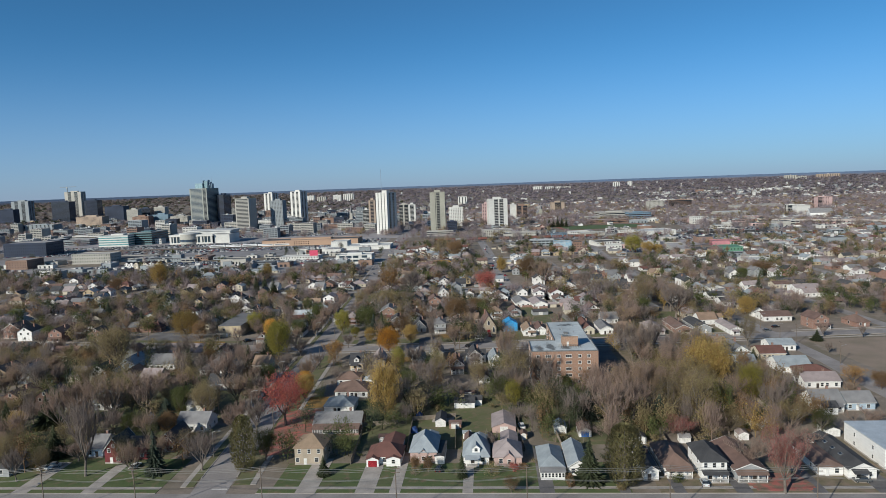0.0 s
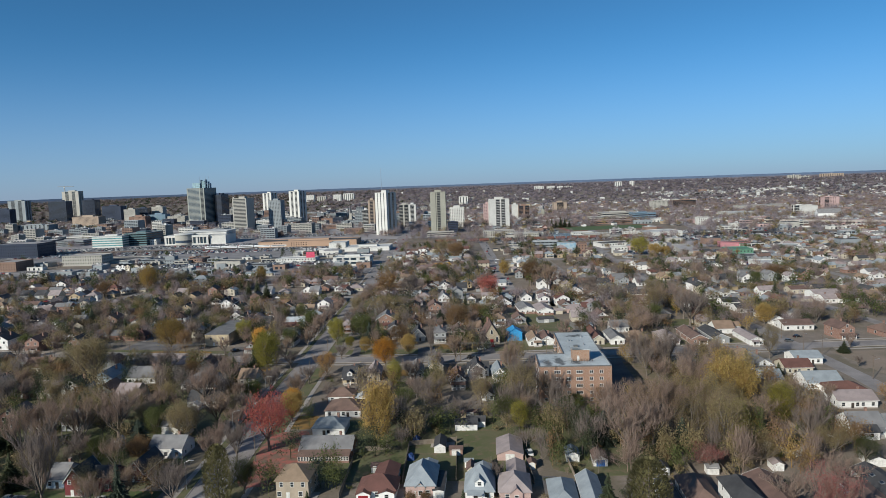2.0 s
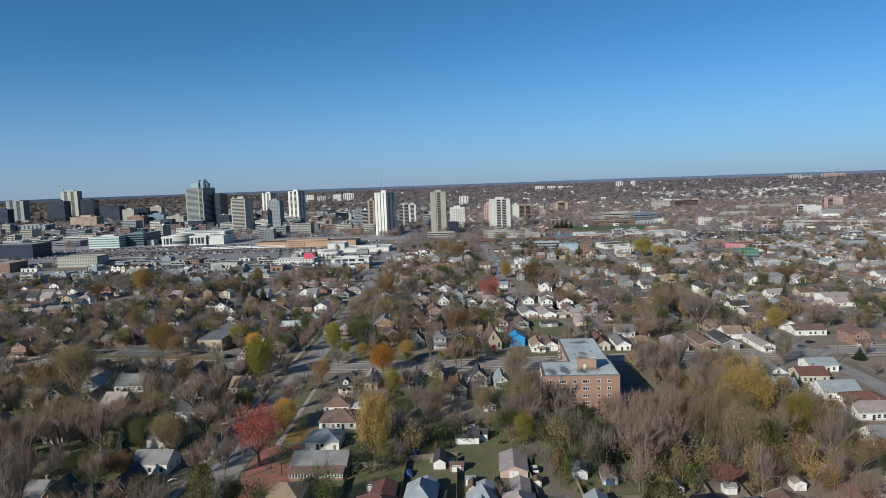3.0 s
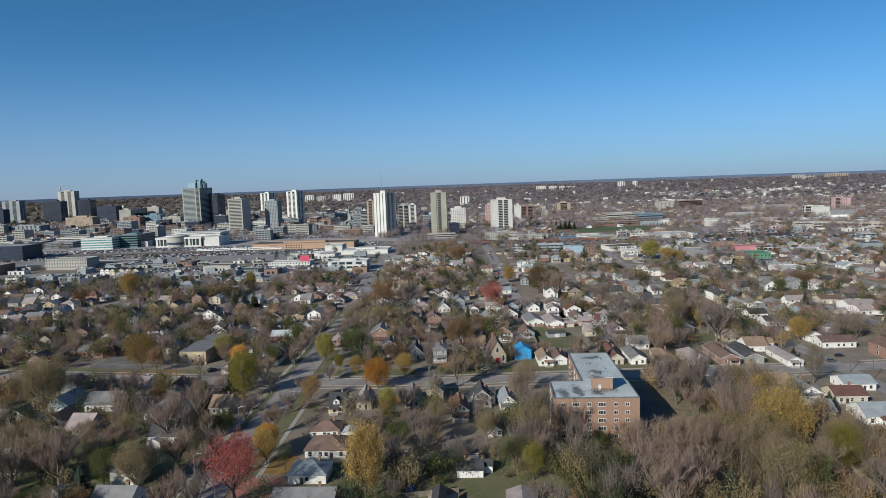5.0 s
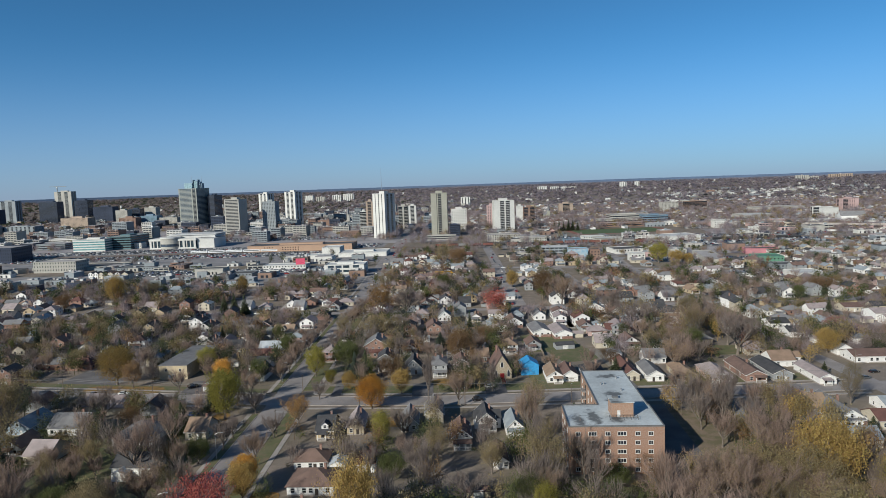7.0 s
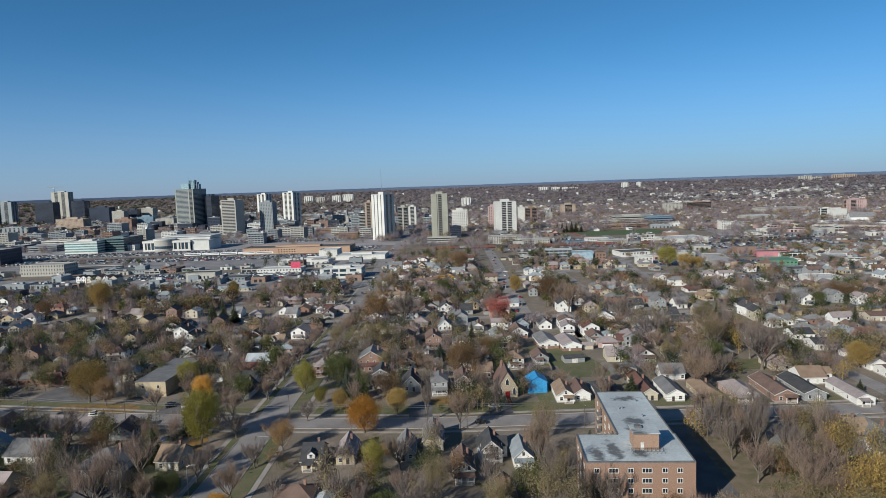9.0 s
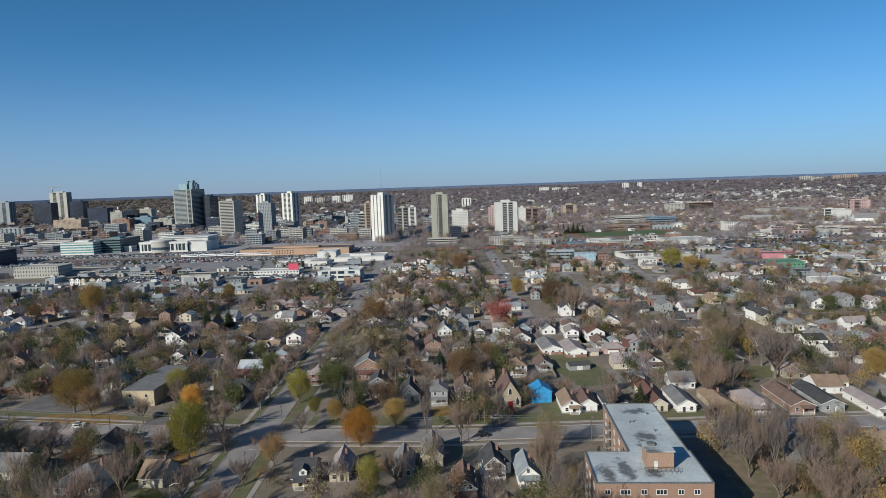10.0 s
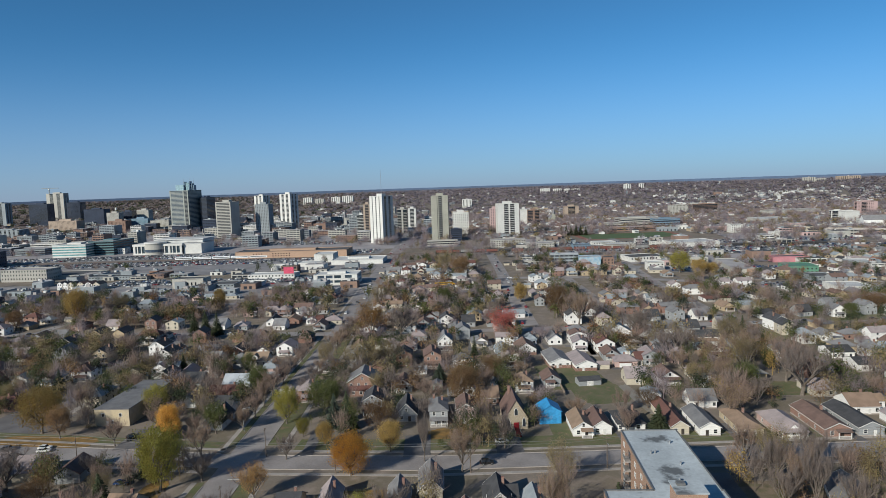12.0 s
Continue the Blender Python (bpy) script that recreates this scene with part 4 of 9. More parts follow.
g = Mesh()
N, S = 104, 100.0
rows = [(-5200 + S * i) for i in range(N + 1)]
g.v = [(x, y - 300, ground_z(x, y - 300)) for y in rows for x in rows]
g.f = [(j * (N + 1) + i, j * (N + 1) + i + 1, (j + 1) * (N + 1) + i + 1, (j + 1) * (N + 1) + i) for j in range(N) for i in range(N)]
g.m = [0] * len(g.f)
tagged(part("ground", g, GROUND), "flat town ground of grass, soil and fallen leaves", "ground", kind="structure")


def strip(name, pts, width, z, thick, material, label, category="road"):
    """A band of paving along a line, with a real edge."""
    m = Mesh()
    ring = []
    for i, (x, y) in enumerate(pts):
        a, b = pts[max(0, i - 1)], pts[min(len(pts) - 1, i + 1)]
        ln = math.hypot(b[0] - a[0], b[1] - a[1])
        nx, ny = -(b[1] - a[1]) / ln * width / 2, (b[0] - a[0]) / ln * width / 2
        ring.append(((x + nx, y + ny), (x - nx, y - ny)))
    for (l0, r0), (l1, r1) in zip(ring, ring[1:]):
        m.prism([r0, r1, l1, l0], z - thick, z)
    return tagged(part(name, m, material), label, category, kind="structure")


def patch(name, x0, x1, y0, y1, z, material, label, category="ground", turn=0.0):
    m = Mesh().box(-(x1 - x0) / 2, (x1 - x0) / 2, -(y1 - y0) / 2, (y1 - y0) / 2, -0.3, z)
    return tagged(part(name, m, material, at=pose((x0 + x1) / 2, (y0 + y1) / 2, 0, rz=turn)), label, category, kind="structure")


def front_y(x):
    return 172.2 - 0.09 * x


FRONT = [(-300, front_y(-300)), (-62, front_y(-62)), (60, front_y(60)), (340, front_y(340))]
CROSS = [(-420, 420), (-230, 384), (-120, 362), (-62, 350.5), (0, 344), (60, 343.5), (420, 340)]
LEFT = [(-68, 20), (-68, 200), (-66.5, 260), (-63.5, 350), (-59, 500), (-56, 700), (-53, 960), (-48, 1120), (-40, 1500), (-30, 2000)]
STREET2 = [(60, 540), (63, 668), (68, 800), (71, 955), (73, 985)]
RIGHT = [(171, 120), (174.5, 250), (179, 290), (181, 344), (182, 560), (187, 669), (193, 737), (206, 850), (222, 985)]
MID = [(-500, 600), (-170, 553), (-43, 534), (120, 528), (500, 520)]
FAR = [(-700, 800), (-300, 770), (-50, 752), (110, 742), (177, 718), (240, 676), (330, 645), (700, 570)]
LANES = [[(120, 536), (122, 730)], [(250, 350), (256, 640)], [(330, 350), (338, 625)], [(415, 350), (422, 610)], [(-160, 395), (-148, 700)], [(-270, 410), (-252, 700)], [(-380, 430), (-360, 720)], [(-620, 690), (-300, 668), (-60, 650)]]
RAIL = [(-1100, 1052), (-584, 1024), (-50, 992), (548, 935), (1200, 870)]
for nm, line, wide in (("road", FRONT, 11), ("road", CROSS, 10.5), ("road", LEFT, 10.6), ("road", STREET2, 11), ("road", RIGHT, 8.2), ("road", MID, 9), ("road", FAR, 12)):
    strip(nm, line, wide, 0.03 + 0.004 * (nm == "road") * (wide % 3), 0.3, ROADTOP, "worn grey asphalt street with leaves along its edges")


strip("road", [(-57, 650), (-56, 700), (-53, 960), (-48, 1120), (-40, 1500)], 17, 0.045, 0.3, ROADTOP, "wide grey boulevard towards the towers")
for line in LANES:
    strip("road", line, 7.4, 0.024, 0.3, ROADTOP, "narrow grey asphalt street between rows of houses")


def offset(line, off):
    out = []
    for i, (x, y) in enumerate(line):
        a, b = line[max(0, i - 1)], line[min(len(line) - 1, i + 1)]
        ln = math.hypot(b[0] - a[0], b[1] - a[1])
        out.append((x - (b[1] - a[1]) / ln * off, y + (b[0] - a[0]) / ln * off))
    return out


def cut(line, lo, hi, axis):
    """The part of a line between two values of x or y."""
    pts = []
    for p, q in zip(line, line[1:]):
        for k in range(33):
            s = k / 32
            r = (p[0] + (q[0] - p[0]) * s, p[1] + (q[1] - p[1]) * s)
            if lo <= r[axis] <= hi:
                pts.append(r)
    keep = [pts[0]] + [p for i, p in enumerate(pts[1:-1]) if i % 8 == 0] + [pts[-1]]
    return [p for i, p in enumerate(keep) if i == 0 or math.dist(p, keep[i - 1]) > 0.5]


WALKS = []
for line, half, spans in ((FRONT, 5.5, ((-290, -78), (-57.5, 164))), (CROSS, 5.25, ((-400, -72), (-54, 174), (188, 400)))):
    for lo, hi in spans:
        for s in (-1, 1):
            if line is FRONT and s < 0:
                continue
            WALKS.append((offset(cut(line, lo, hi, 0), s * (half + 3.6)), 1.6))
            strip("kerb", offset(cut(line, lo, hi, 0), s * (half + 0.15)), 0.3, 0.17, 0.4, CONCRETE, "pale concrete kerb along the street", "kerb")
for lo, hi in ((187, 337), (359, 525), (545, 740)):
    for s in (-1, 1):
        WALKS.append((offset(cut(LEFT, lo, hi, 1), 9.0 if s > 0 else -11.8), 1.7))
        strip("kerb", offset(cut(LEFT, lo + 2, hi - 2, 1), s * 5.45), 0.3, 0.17, 0.4, CONCRETE, "pale concrete kerb along the street", "kerb")
for line, w in WALKS:
    strip("pavement", line, w, 0.1, 0.4, CONCRETE, "pale concrete footpath beside the street", "pavement")


def y_cross(x):
    for (ax, ay), (bx, by) in zip(CROSS, CROSS[1:]):
        if ax <= x <= bx:
            return ay + (by - ay) * (x - ax) / (bx - ax)
    return CROSS[-1][1]


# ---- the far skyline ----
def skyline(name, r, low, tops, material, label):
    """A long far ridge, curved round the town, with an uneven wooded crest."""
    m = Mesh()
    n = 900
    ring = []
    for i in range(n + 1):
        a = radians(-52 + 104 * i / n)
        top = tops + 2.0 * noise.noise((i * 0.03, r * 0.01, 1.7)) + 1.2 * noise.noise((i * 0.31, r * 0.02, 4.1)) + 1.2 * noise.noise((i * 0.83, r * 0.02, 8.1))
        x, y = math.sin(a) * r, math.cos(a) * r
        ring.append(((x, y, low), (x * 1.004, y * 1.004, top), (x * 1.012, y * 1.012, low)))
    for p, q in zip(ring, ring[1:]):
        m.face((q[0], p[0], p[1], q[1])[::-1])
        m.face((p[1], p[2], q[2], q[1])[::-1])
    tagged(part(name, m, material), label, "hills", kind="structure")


# distance haze is put into the bluish colour of both ridges
skyline("backdrop", 4840, -5, 68, mat("far_woods_haze_blue", (0.085, 0.122, 0.2), 0.95, (0.07, 0.1, 0.165), 0.004, 0.02, 0), "far wooded ridge on the skyline, blue-grey from painted haze")
skyline("backdrop", 4600, -5, 58, mat("far_woods_haze_grey", (0.1, 0.115, 0.16), 0.95, (0.08, 0.092, 0.128), 0.005, 0.03, 0), "far wooded ridge below the skyline, grey from painted haze")


MARK = mat("road_paint", (0.6, 0.6, 0.58), 0.8, (0.45, 0.45, 0.44), 0.5, 5.0, 0.05)


def marking(x, y, w, d, turn):
    m = Mesh().box(-w / 2, w / 2, -d / 2, d / 2, 0.0, 0.052)
    tagged(part("road_marking", m, MARK, at=pose(x, y, 0, rz=turn)), "worn white painted line on the road", "road marking", kind="structure")


for k in range(9):
    marking(-140 + 8.5 * k, front_y(-140 + 8.5 * k) - 0.1, 4.5, 0.14, -5)
    marking(-50 + 8.5 * k, front_y(-50 + 8.5 * k) - 0.1, 4.5, 0.14, -5)
marking(-65.5, front_y(-65.5) + 8.5, 4.6, 0.4, -5)
marking(-61.0, 337.5, 4.6, 0.4, -8)


# ---- brick apartment block ----
APT_BRICK = brick_mat("orange_red_brick", (0.31, 0.178, 0.118), (0.255, 0.145, 0.096), (0.34, 0.29, 0.25))
APT_ROOF = mat("blue_grey_roof_gravel", (0.5, 0.54, 0.56), 0.9, (0.37, 0.4, 0.42), 0.09, 1.2, 0.2)


def stained(m, spots, colour):
    """Soft damp stains with ragged edges, each (x, y, half width, half depth)."""
    t = m.node_tree
    n, link = t.nodes, t.links.new
    hue = next(x for x in n if x.type == "HUE_SAT")
    geo = next(x for x in n if x.type == "NEW_GEOMETRY")
    ragged = n.new("ShaderNodeTexNoise")
    ragged.inputs["Scale"].default_value, ragged.inputs["Detail"].default_value = 0.55, 5
    link(geo.outputs["Position"], ragged.inputs["Vector"])
    for sx, sy, rx, ry in spots:
        off, far_off, less, ramp, mix = (n.new("ShaderNodeVectorMath"), n.new("ShaderNodeVectorMath"), n.new("ShaderNodeMath"), n.new("ShaderNodeMapRange"), n.new("ShaderNodeMix"))
        off.operation, far_off.operation, less.operation, mix.data_type = "MULTIPLY_ADD", "LENGTH", "MULTIPLY_ADD", "RGBA"
        off.inputs[1].default_value, off.inputs[2].default_value = (1 / rx, 1 / ry, 0), (-sx / rx, -sy / ry, 0)
        link(geo.outputs["Position"], off.inputs[0])
        link(off.outputs[0], far_off.inputs[0])
        link(ragged.outputs[0], less.inputs[0])
        less.inputs[1].default_value = 2.2
        link(far_off.outputs["Value"], less.inputs[2])
        ramp.inputs[1].default_value, ramp.inputs[2].default_value = 2.25, 1.55
        ramp.inputs[3].default_value, ramp.inputs[4].default_value = 0.0, 0.88
        link(less.outputs[0], ramp.inputs[0])
        link(ramp.outputs[0], mix.inputs[0])
        link(hue.inputs["Color"].links[0].from_socket, mix.inputs[6])
        mix.inputs[7].default_value = (*colour, 1)
        link(mix.outputs[2], hue.inputs["Color"])


stained(APT_ROOF, ((64.5, 321.0, 4.6, 2.6), (61.3, 300.5, 3.6, 3.4), (59.8, 295.0, 2.8, 2.2), (49.5, 279.5, 2.2, 7.0), (44.5, 277.0, 2.0, 6.0), (56.0, 278.0, 2.4, 4.5)), (0.085, 0.09, 0.096))
APT_H = 14.6
HOUSE_SPOTS += [(-150.0, 385.0, 26), (-172.0, 388.0, 26)]
RACK = mat("dark_steel", (0.09, 0.085, 0.085), 0.6, metal=0.3, scale=2.0)
HOUSE_SPOTS += [(-118.0, 374.0, 10), (-112.0, 380.0, 8), (46.0, 360.0, 16), (31.0, 362.0, 12), (38.0, 355.0, 8)]


def wing_walls(t, w, d, name="wall"):
    """Outer walls of one wing, as a solid that the windows are let into."""
    return part(name, Mesh().box(-w / 2, w / 2, 0, d, -0.3, APT_H), APT_BRICK, t)


def apt_window(t, x, y, z, turn, w):
    f = Mesh()
    h = 1.1
    f.box(-w / 2 - 0.12, w / 2 + 0.12, -0.1, 0.05, -0.16, 0).box(-w / 2 - 0.12, w / 2 + 0.12, -0.08, 0.05, h, h + 0.12)
    f.box(-w / 2 - 0.12, -w / 2, -0.08, 0.05, 0, h).box(w / 2, w / 2 + 0.12, -0.08, 0.05, 0, h)
    n = 3 if w > 2 else 2
    for i in range(1, n):
        f.box(-w / 2 + w * i / n - 0.05, -w / 2 + w * i / n + 0.05, -0.07, 0.05, 0, h)
    ob = part("window", f, TRIM, t, at=pose(x, y, z, rz=turn))
    for i in range(n):
        part("pane", Mesh().box(-w / 2 + w * i / n + 0.05, -w / 2 + w * (i + 1) / n - 0.05, -0.03, 0.04, 0, h), GLASS, ob)


def apartment_block():
    t = thing("apartment_block", pose(54.2, 271.3, 0, rz=-4.5), "five-storey orange-brick apartment block with pale gravel roofs", "apartment block")
    HOUSE_SPOTS.append((56, 282, 34))
    HOUSE_SPOTS.append((63, 312, 30))
    W, D = 28.0, 19.0
    wing_walls(t, W, D)
    rw, rd, rx = 16.0, 38.0, 5.6
    part("rear_wall", Mesh().box(rx - rw / 2, rx + rw / 2, D + 0.003, D + rd, -0.3, APT_H), APT_BRICK, t)
    part("roof", Mesh().box(-W / 2 + 0.3, W / 2 - 0.3, 0.3, D - 0.3, APT_H, APT_H + 0.12), APT_ROOF, t, "pale blue-grey gravel roof")
    part("roof", Mesh().box(rx - rw / 2 + 0.3, rx + rw / 2 - 0.3, D - 0.3, D + rd - 0.3, APT_H, APT_H + 0.13), APT_ROOF, t, "pale blue-grey gravel roof")
    cop = Mesh()
    for x0, x1, y0, y1 in ((-W / 2, W / 2, -0.05, 0.35), (-W / 2 - 0.05, -W / 2 + 0.3, 0.35, D), (W / 2 - 0.3, W / 2 + 0.05, 0.35, D), (-W / 2, rx - rw / 2, D - 0.3, D + 0.05),
                           (rx - rw / 2 - 0.05, rx - rw / 2 + 0.3, D + 0.05, D + rd), (rx + rw / 2 - 0.3, rx + rw / 2 + 0.05, D + 0.05, D + rd), (rx - rw / 2, rx + rw / 2, D + rd - 0.3, D + rd + 0.05)):
        cop.box(x0, x1, y0, y1, APT_H, APT_H + 0.38)
    part("coping", cop, WIRE, t, "dark metal coping")
    for k in range(5):
        z = 1.0 + 2.75 * k
        for x, w in ((-11.3, 1.2), (-7.0, 2.3), (-2.6, 1.3), (1.6, 2.4), (6.2, 1.2), (10.0, 1.2)):
            apt_window(t, x, 0, z, 0, w)
        for y in (3.5, 9.5, 15.0):
            apt_window(t, -W / 2, y, z, -90, 1.5)
            apt_window(t, W / 2, y, z, 90, 1.5)
        for y in (D + 12, D + 19, D + 33):
            apt_window(t, rx - rw / 2, y, z, -90, 1.5)
        for y in (D + 5, D + 14, D + 23, D + 32):
            apt_window(t, rx + rw / 2, y, z, 90, 1.5)
        for y0 in (D + 3.5, D + 24):
            x1 = rx - rw / 2
            b = part("balcony", Mesh().box(x1 - 1.5, x1 - 0.003, y0, y0 + 4.2, z - 0.98, z - 0.8), CONCRETE, t, "concrete balcony with a dark rail")
            rail = Mesh().box(x1 - 1.5, x1 - 1.44, y0, y0 + 4.2, z + 0.15, z + 0.22).box(x1 - 1.5, x1, y0, y0 + 0.06, z + 0.15, z + 0.22).box(x1 - 1.5, x1, y0 + 4.14, y0 + 4.2, z + 0.15, z + 0.22)
            for i in range(22):
                rail.box(x1 - 1.49, x1 - 1.45, y0 + 0.1 + 0.19 * i, y0 + 0.13 + 0.19 * i, z - 0.8, z + 0.15)
            part("rail", rail, WIRE, b)
            part("balcony_door", Mesh().box(x1 - 0.06, x1 - 0.004, y0 + 0.8, y0 + 3.2, z - 0.8, z + 1.25), GLASS, t)
    px, py = 3.4, 10.6
    ph = part("penthouse", Mesh().box(px - 3.3, px + 3.3, py - 2.6, py + 3.4, APT_H + 0.12, APT_H + 4.6), APT_BRICK, t, "brick stair and lift penthouse")
    part("penthouse_roof", Mesh().box(px - 3.6, px + 3.6, py - 2.9, py + 3.7, APT_H + 4.6, APT_H + 4.85), APT_ROOF, ph)
    part("penthouse_door", Mesh().box(px - 1.6, px - 0.7, py - 2.66, py - 2.603, APT_H + 0.2, APT_H + 2.2), DOORS[1], ph)
    part("roof_hatch", Mesh().box(px - 2.4, px - 0.6, py + 0.6, py + 2.2, APT_H + 4.85, APT_H + 5.5), WIRE, ph, "low dark roof hatch")
    for x, y in ((2.5, 22.0), (5.0, 23.5), (8.0, 33.0), (2.2, 40.0), (3.4, 40.5), (9.0, 47.0)):
        v = part("roof_vent", Mesh().rod((x, y, APT_H + 0.13), (x, y, APT_H + 0.9), 0.22, 0.2, 8), METAL, t)
        part("vent_cap", Mesh().rod((x, y, APT_H + 0.9), (x, y, APT_H + 1.1), 0.38, 0.12, 8), METAL, v)
    rack = Mesh()
    for i in range(9):
        x = px - 4.2 + 1.05 * i
        rack.rod((x, 7.0, APT_H + 0.12), (x, 7.0, APT_H + 1.1), 0.05, 0.05, 5).rod((x, 5.4, APT_H + 0.12), (x, 5.4, APT_H + 0.8), 0.05, 0.05, 5)
        rack.rod((x, 5.4, APT_H + 0.8), (x, 7.0, APT_H + 1.1), 0.04, 0.04, 5)
    rack.rod((px - 4.2, 7.0, APT_H + 1.1), (px + 4.2, 7.0, APT_H + 1.1), 0.05, 0.05, 5).rod((px - 4.2, 5.4, APT_H + 0.8), (px + 4.2, 5.4, APT_H + 0.8), 0.05, 0.05, 5)
    part("pipe_rack", rack, RACK, t, "dark steel pipe rack on the roof")


apartment_block()


# ---- railway, car parks, playing field ----
strip("railway_bed", RAIL, 26, 0.05, 0.4, GRAVEL, "gravel railway bed with several tracks", "railway")
RUST = mat("rusty_rail", (0.12, 0.08, 0.06), 0.6)
for k in range(5):
    strip("rail_track", offset(RAIL, -9 + 4.5 * k), 1.6, 0.2, 0.2, RUST, "pair of rusty rails on the railway bed", "railway")
LOT = mat("car_park_asphalt", (0.262, 0.25, 0.253), 0.9, (0.19, 0.18, 0.183), 0.05, 0.8, 0.1)
strip("car_park", [(-900, 1085), (-380, 1058), (-70, 1040)], 60, 0.04, 0.4, LOT, "wide asphalt car park by the railway", "car park")
strip("car_park", [(-640, 985), (-330, 968), (-80, 952)], 56, 0.045, 0.4, LOT, "wide asphalt car park south of the railway", "car park")
strip("car_park", [(-420, 1240), (-140, 1210)], 70, 0.045, 0.4, LOT, "asphalt car park beside the towers", "car park")
strip("car_park", [(262, 660), (330, 626)], 24, 0.045, 0.4, LOT, "asphalt car park along the avenue", "car park")
strip("car_park", [(225, 770), (345, 735)], 46, 0.041, 0.4, LOT, "asphalt yard between the shops", "car park")
strip("car_park", [(150, 800), (200, 775)], 50, 0.043, 0.4, LOT, "asphalt yard beside the white depot", "car park")
strip("car_park", [(-330, 800), (-90, 778)], 40, 0.043, 0.4, LOT, "asphalt car park of the shops", "car park")
HOUSE_SPOTS += [(262.0 + 17 * i, 660.0 - 8.5 * i, 14) for i in range(5)] + [(230.0 + 20 * i, 768.0 - 6 * i, 26) for i in range(6)] + [(-330.0 + 30 * i, 800.0 - 2.7 * i, 30) for i in range(9)]
strip("paving", [(90, 962), (330, 945), (560, 905)], 44, 0.022, 0.4, LOT, "grey yards south of the railway", "paving")
strip("paving", [(90, 1042), (220, 1035), (560, 985)], 48, 0.022, 0.4, LOT, "grey yards north of the railway", "paving")
strip("car_park", [(250, 905), (520, 880)], 50, 0.045, 0.4, LOT, "asphalt car park by the sheds", "car park")
HOUSE_SPOTS += [(250.0, 1150.0, 90), (300.0, 1150.0, 90), (350.0, 1150.0, 90), (250.0, 1090.0, 30), (300.0, 1090.0, 30), (350.0, 1090.0, 30)]
patch("playing_field", 232, 372, 1108, 1198, 0.06, PITCH, "green school playing field", "field")
patch("running_track", 222, 382, 1100, 1206, 0.045, mat("red_track", (0.25, 0.12, 0.09), 0.9, scale=0.1), "reddish running track round the field", "field")


def simple_car(mesh, x, y, a, slot):
    c, s = math.cos(a), math.sin(a)

    def put(p):
        return (x + c * p[0] - s * p[1], y + s * p[0] + c * p[1], p[2] + 0.05)

    low = [(-2.2, 0.3), (2.2, 0.3), (2.2, 0.8), (1.0, 0.95), (-2.1, 0.95)]
    mesh.solid([put((u, 0.88, v)) for u, v in low], [put((u, -0.88, v)) for u, v in low], slot)
    cab = [(-1.8, 0.95), (0.9, 0.95), (0.3, 1.45), (-1.4, 1.45)]
    mesh.solid([put((u, 0.75, v)) for u, v in cab], [put((u, -0.75, v)) for u, v in cab], 6)
    mesh.solid([put((u, 0.7, v)) for u, v in ((-1.38, 1.44), (0.28, 1.44), (0.28, 1.5), (-1.38, 1.5))], [put((u, -0.7, v)) for u, v in ((-1.38, 1.44), (0.28, 1.44), (0.28, 1.5), (-1.38, 1.5))], slot)


lots = Mesh()
crng = random.Random(8)
for line, wide in (([(-880, 1084), (-380, 1058), (-75, 1040)], 50), ([(-630, 985), (-330, 968), (-90, 952)], 46), ([(-410, 1239), (-150, 1211)], 60), ([(255, 905), (515, 881)], 40), ([(95, 1043), (220, 1036), (555, 987)], 40), ([(95, 962), (330, 946), (555, 907)], 36), ([(264, 659), (326, 628)], 18), ([(230, 768), (340, 737)], 34), ([(-325, 799), (-95, 779)], 34)):
    for (ax, ay), (bx, by) in zip(line, line[1:]):
        ln = math.hypot(bx - ax, by - ay)
        ux, uy = (bx - ax) / ln, (by - ay) / ln
        for k in range(int(ln / 2.7)):
            for row in (-0.42, -0.31, -0.02, 0.1, 0.36, 0.47):
                if crng.random() < 0.4:
                    continue
                px, py = ax + ux * k * 2.7 - uy * row * wide, ay + uy * k * 2.7 + ux * row * wide
                simple_car(lots, px, py, math.atan2(uy, ux) + math.pi / 2 + (math.pi if crng.random() < 0.5 else 0), crng.choice((0, 0, 0, 0, 0, 1, 1, 2, 2, 2, 2, 5, 5, 5, 4, 3)))
for line, step in ((LEFT, 1), (FAR, 1), (MID, 1), (STREET2, 1)):
    for (ax, ay), (bx, by) in zip(line, line[1:]):
        ln = math.hypot(bx - ax, by - ay)
        ux, uy = (bx - ax) / ln, (by - ay) / ln
        k = 6.0
        while k < ln:
            off = crng.choice((-4.2, 4.2, -1.8, 1.8))
            px, py = ax + ux * k - uy * off, ay + uy * k + ux * off
            if py > 420 and abs(px) < 0.7 * py:
                simple_car(lots, px, py, math.atan2(uy, ux) + (math.pi if off > 0 else 0), crng.choice((0, 0, 1, 2, 2, 3, 5)))
            k += crng.uniform(14, 45)
tagged(part("parked_cars", lots, CAR_PAINT + [GLASS]), "many parked cars in the far car parks", "cars", kind="stuff")


# ---- blocks of the town centre and works by the railway, joined ----
brng = random.Random(33)
BLOCK_MATS = [WALLS["beige"], WALLS["white"], WALLS["brown"], WALLS["grey"], WALLS["pink"], FLATROOF, DARKROOF, PALEROOF, GLASS, WALLS["dark"]]


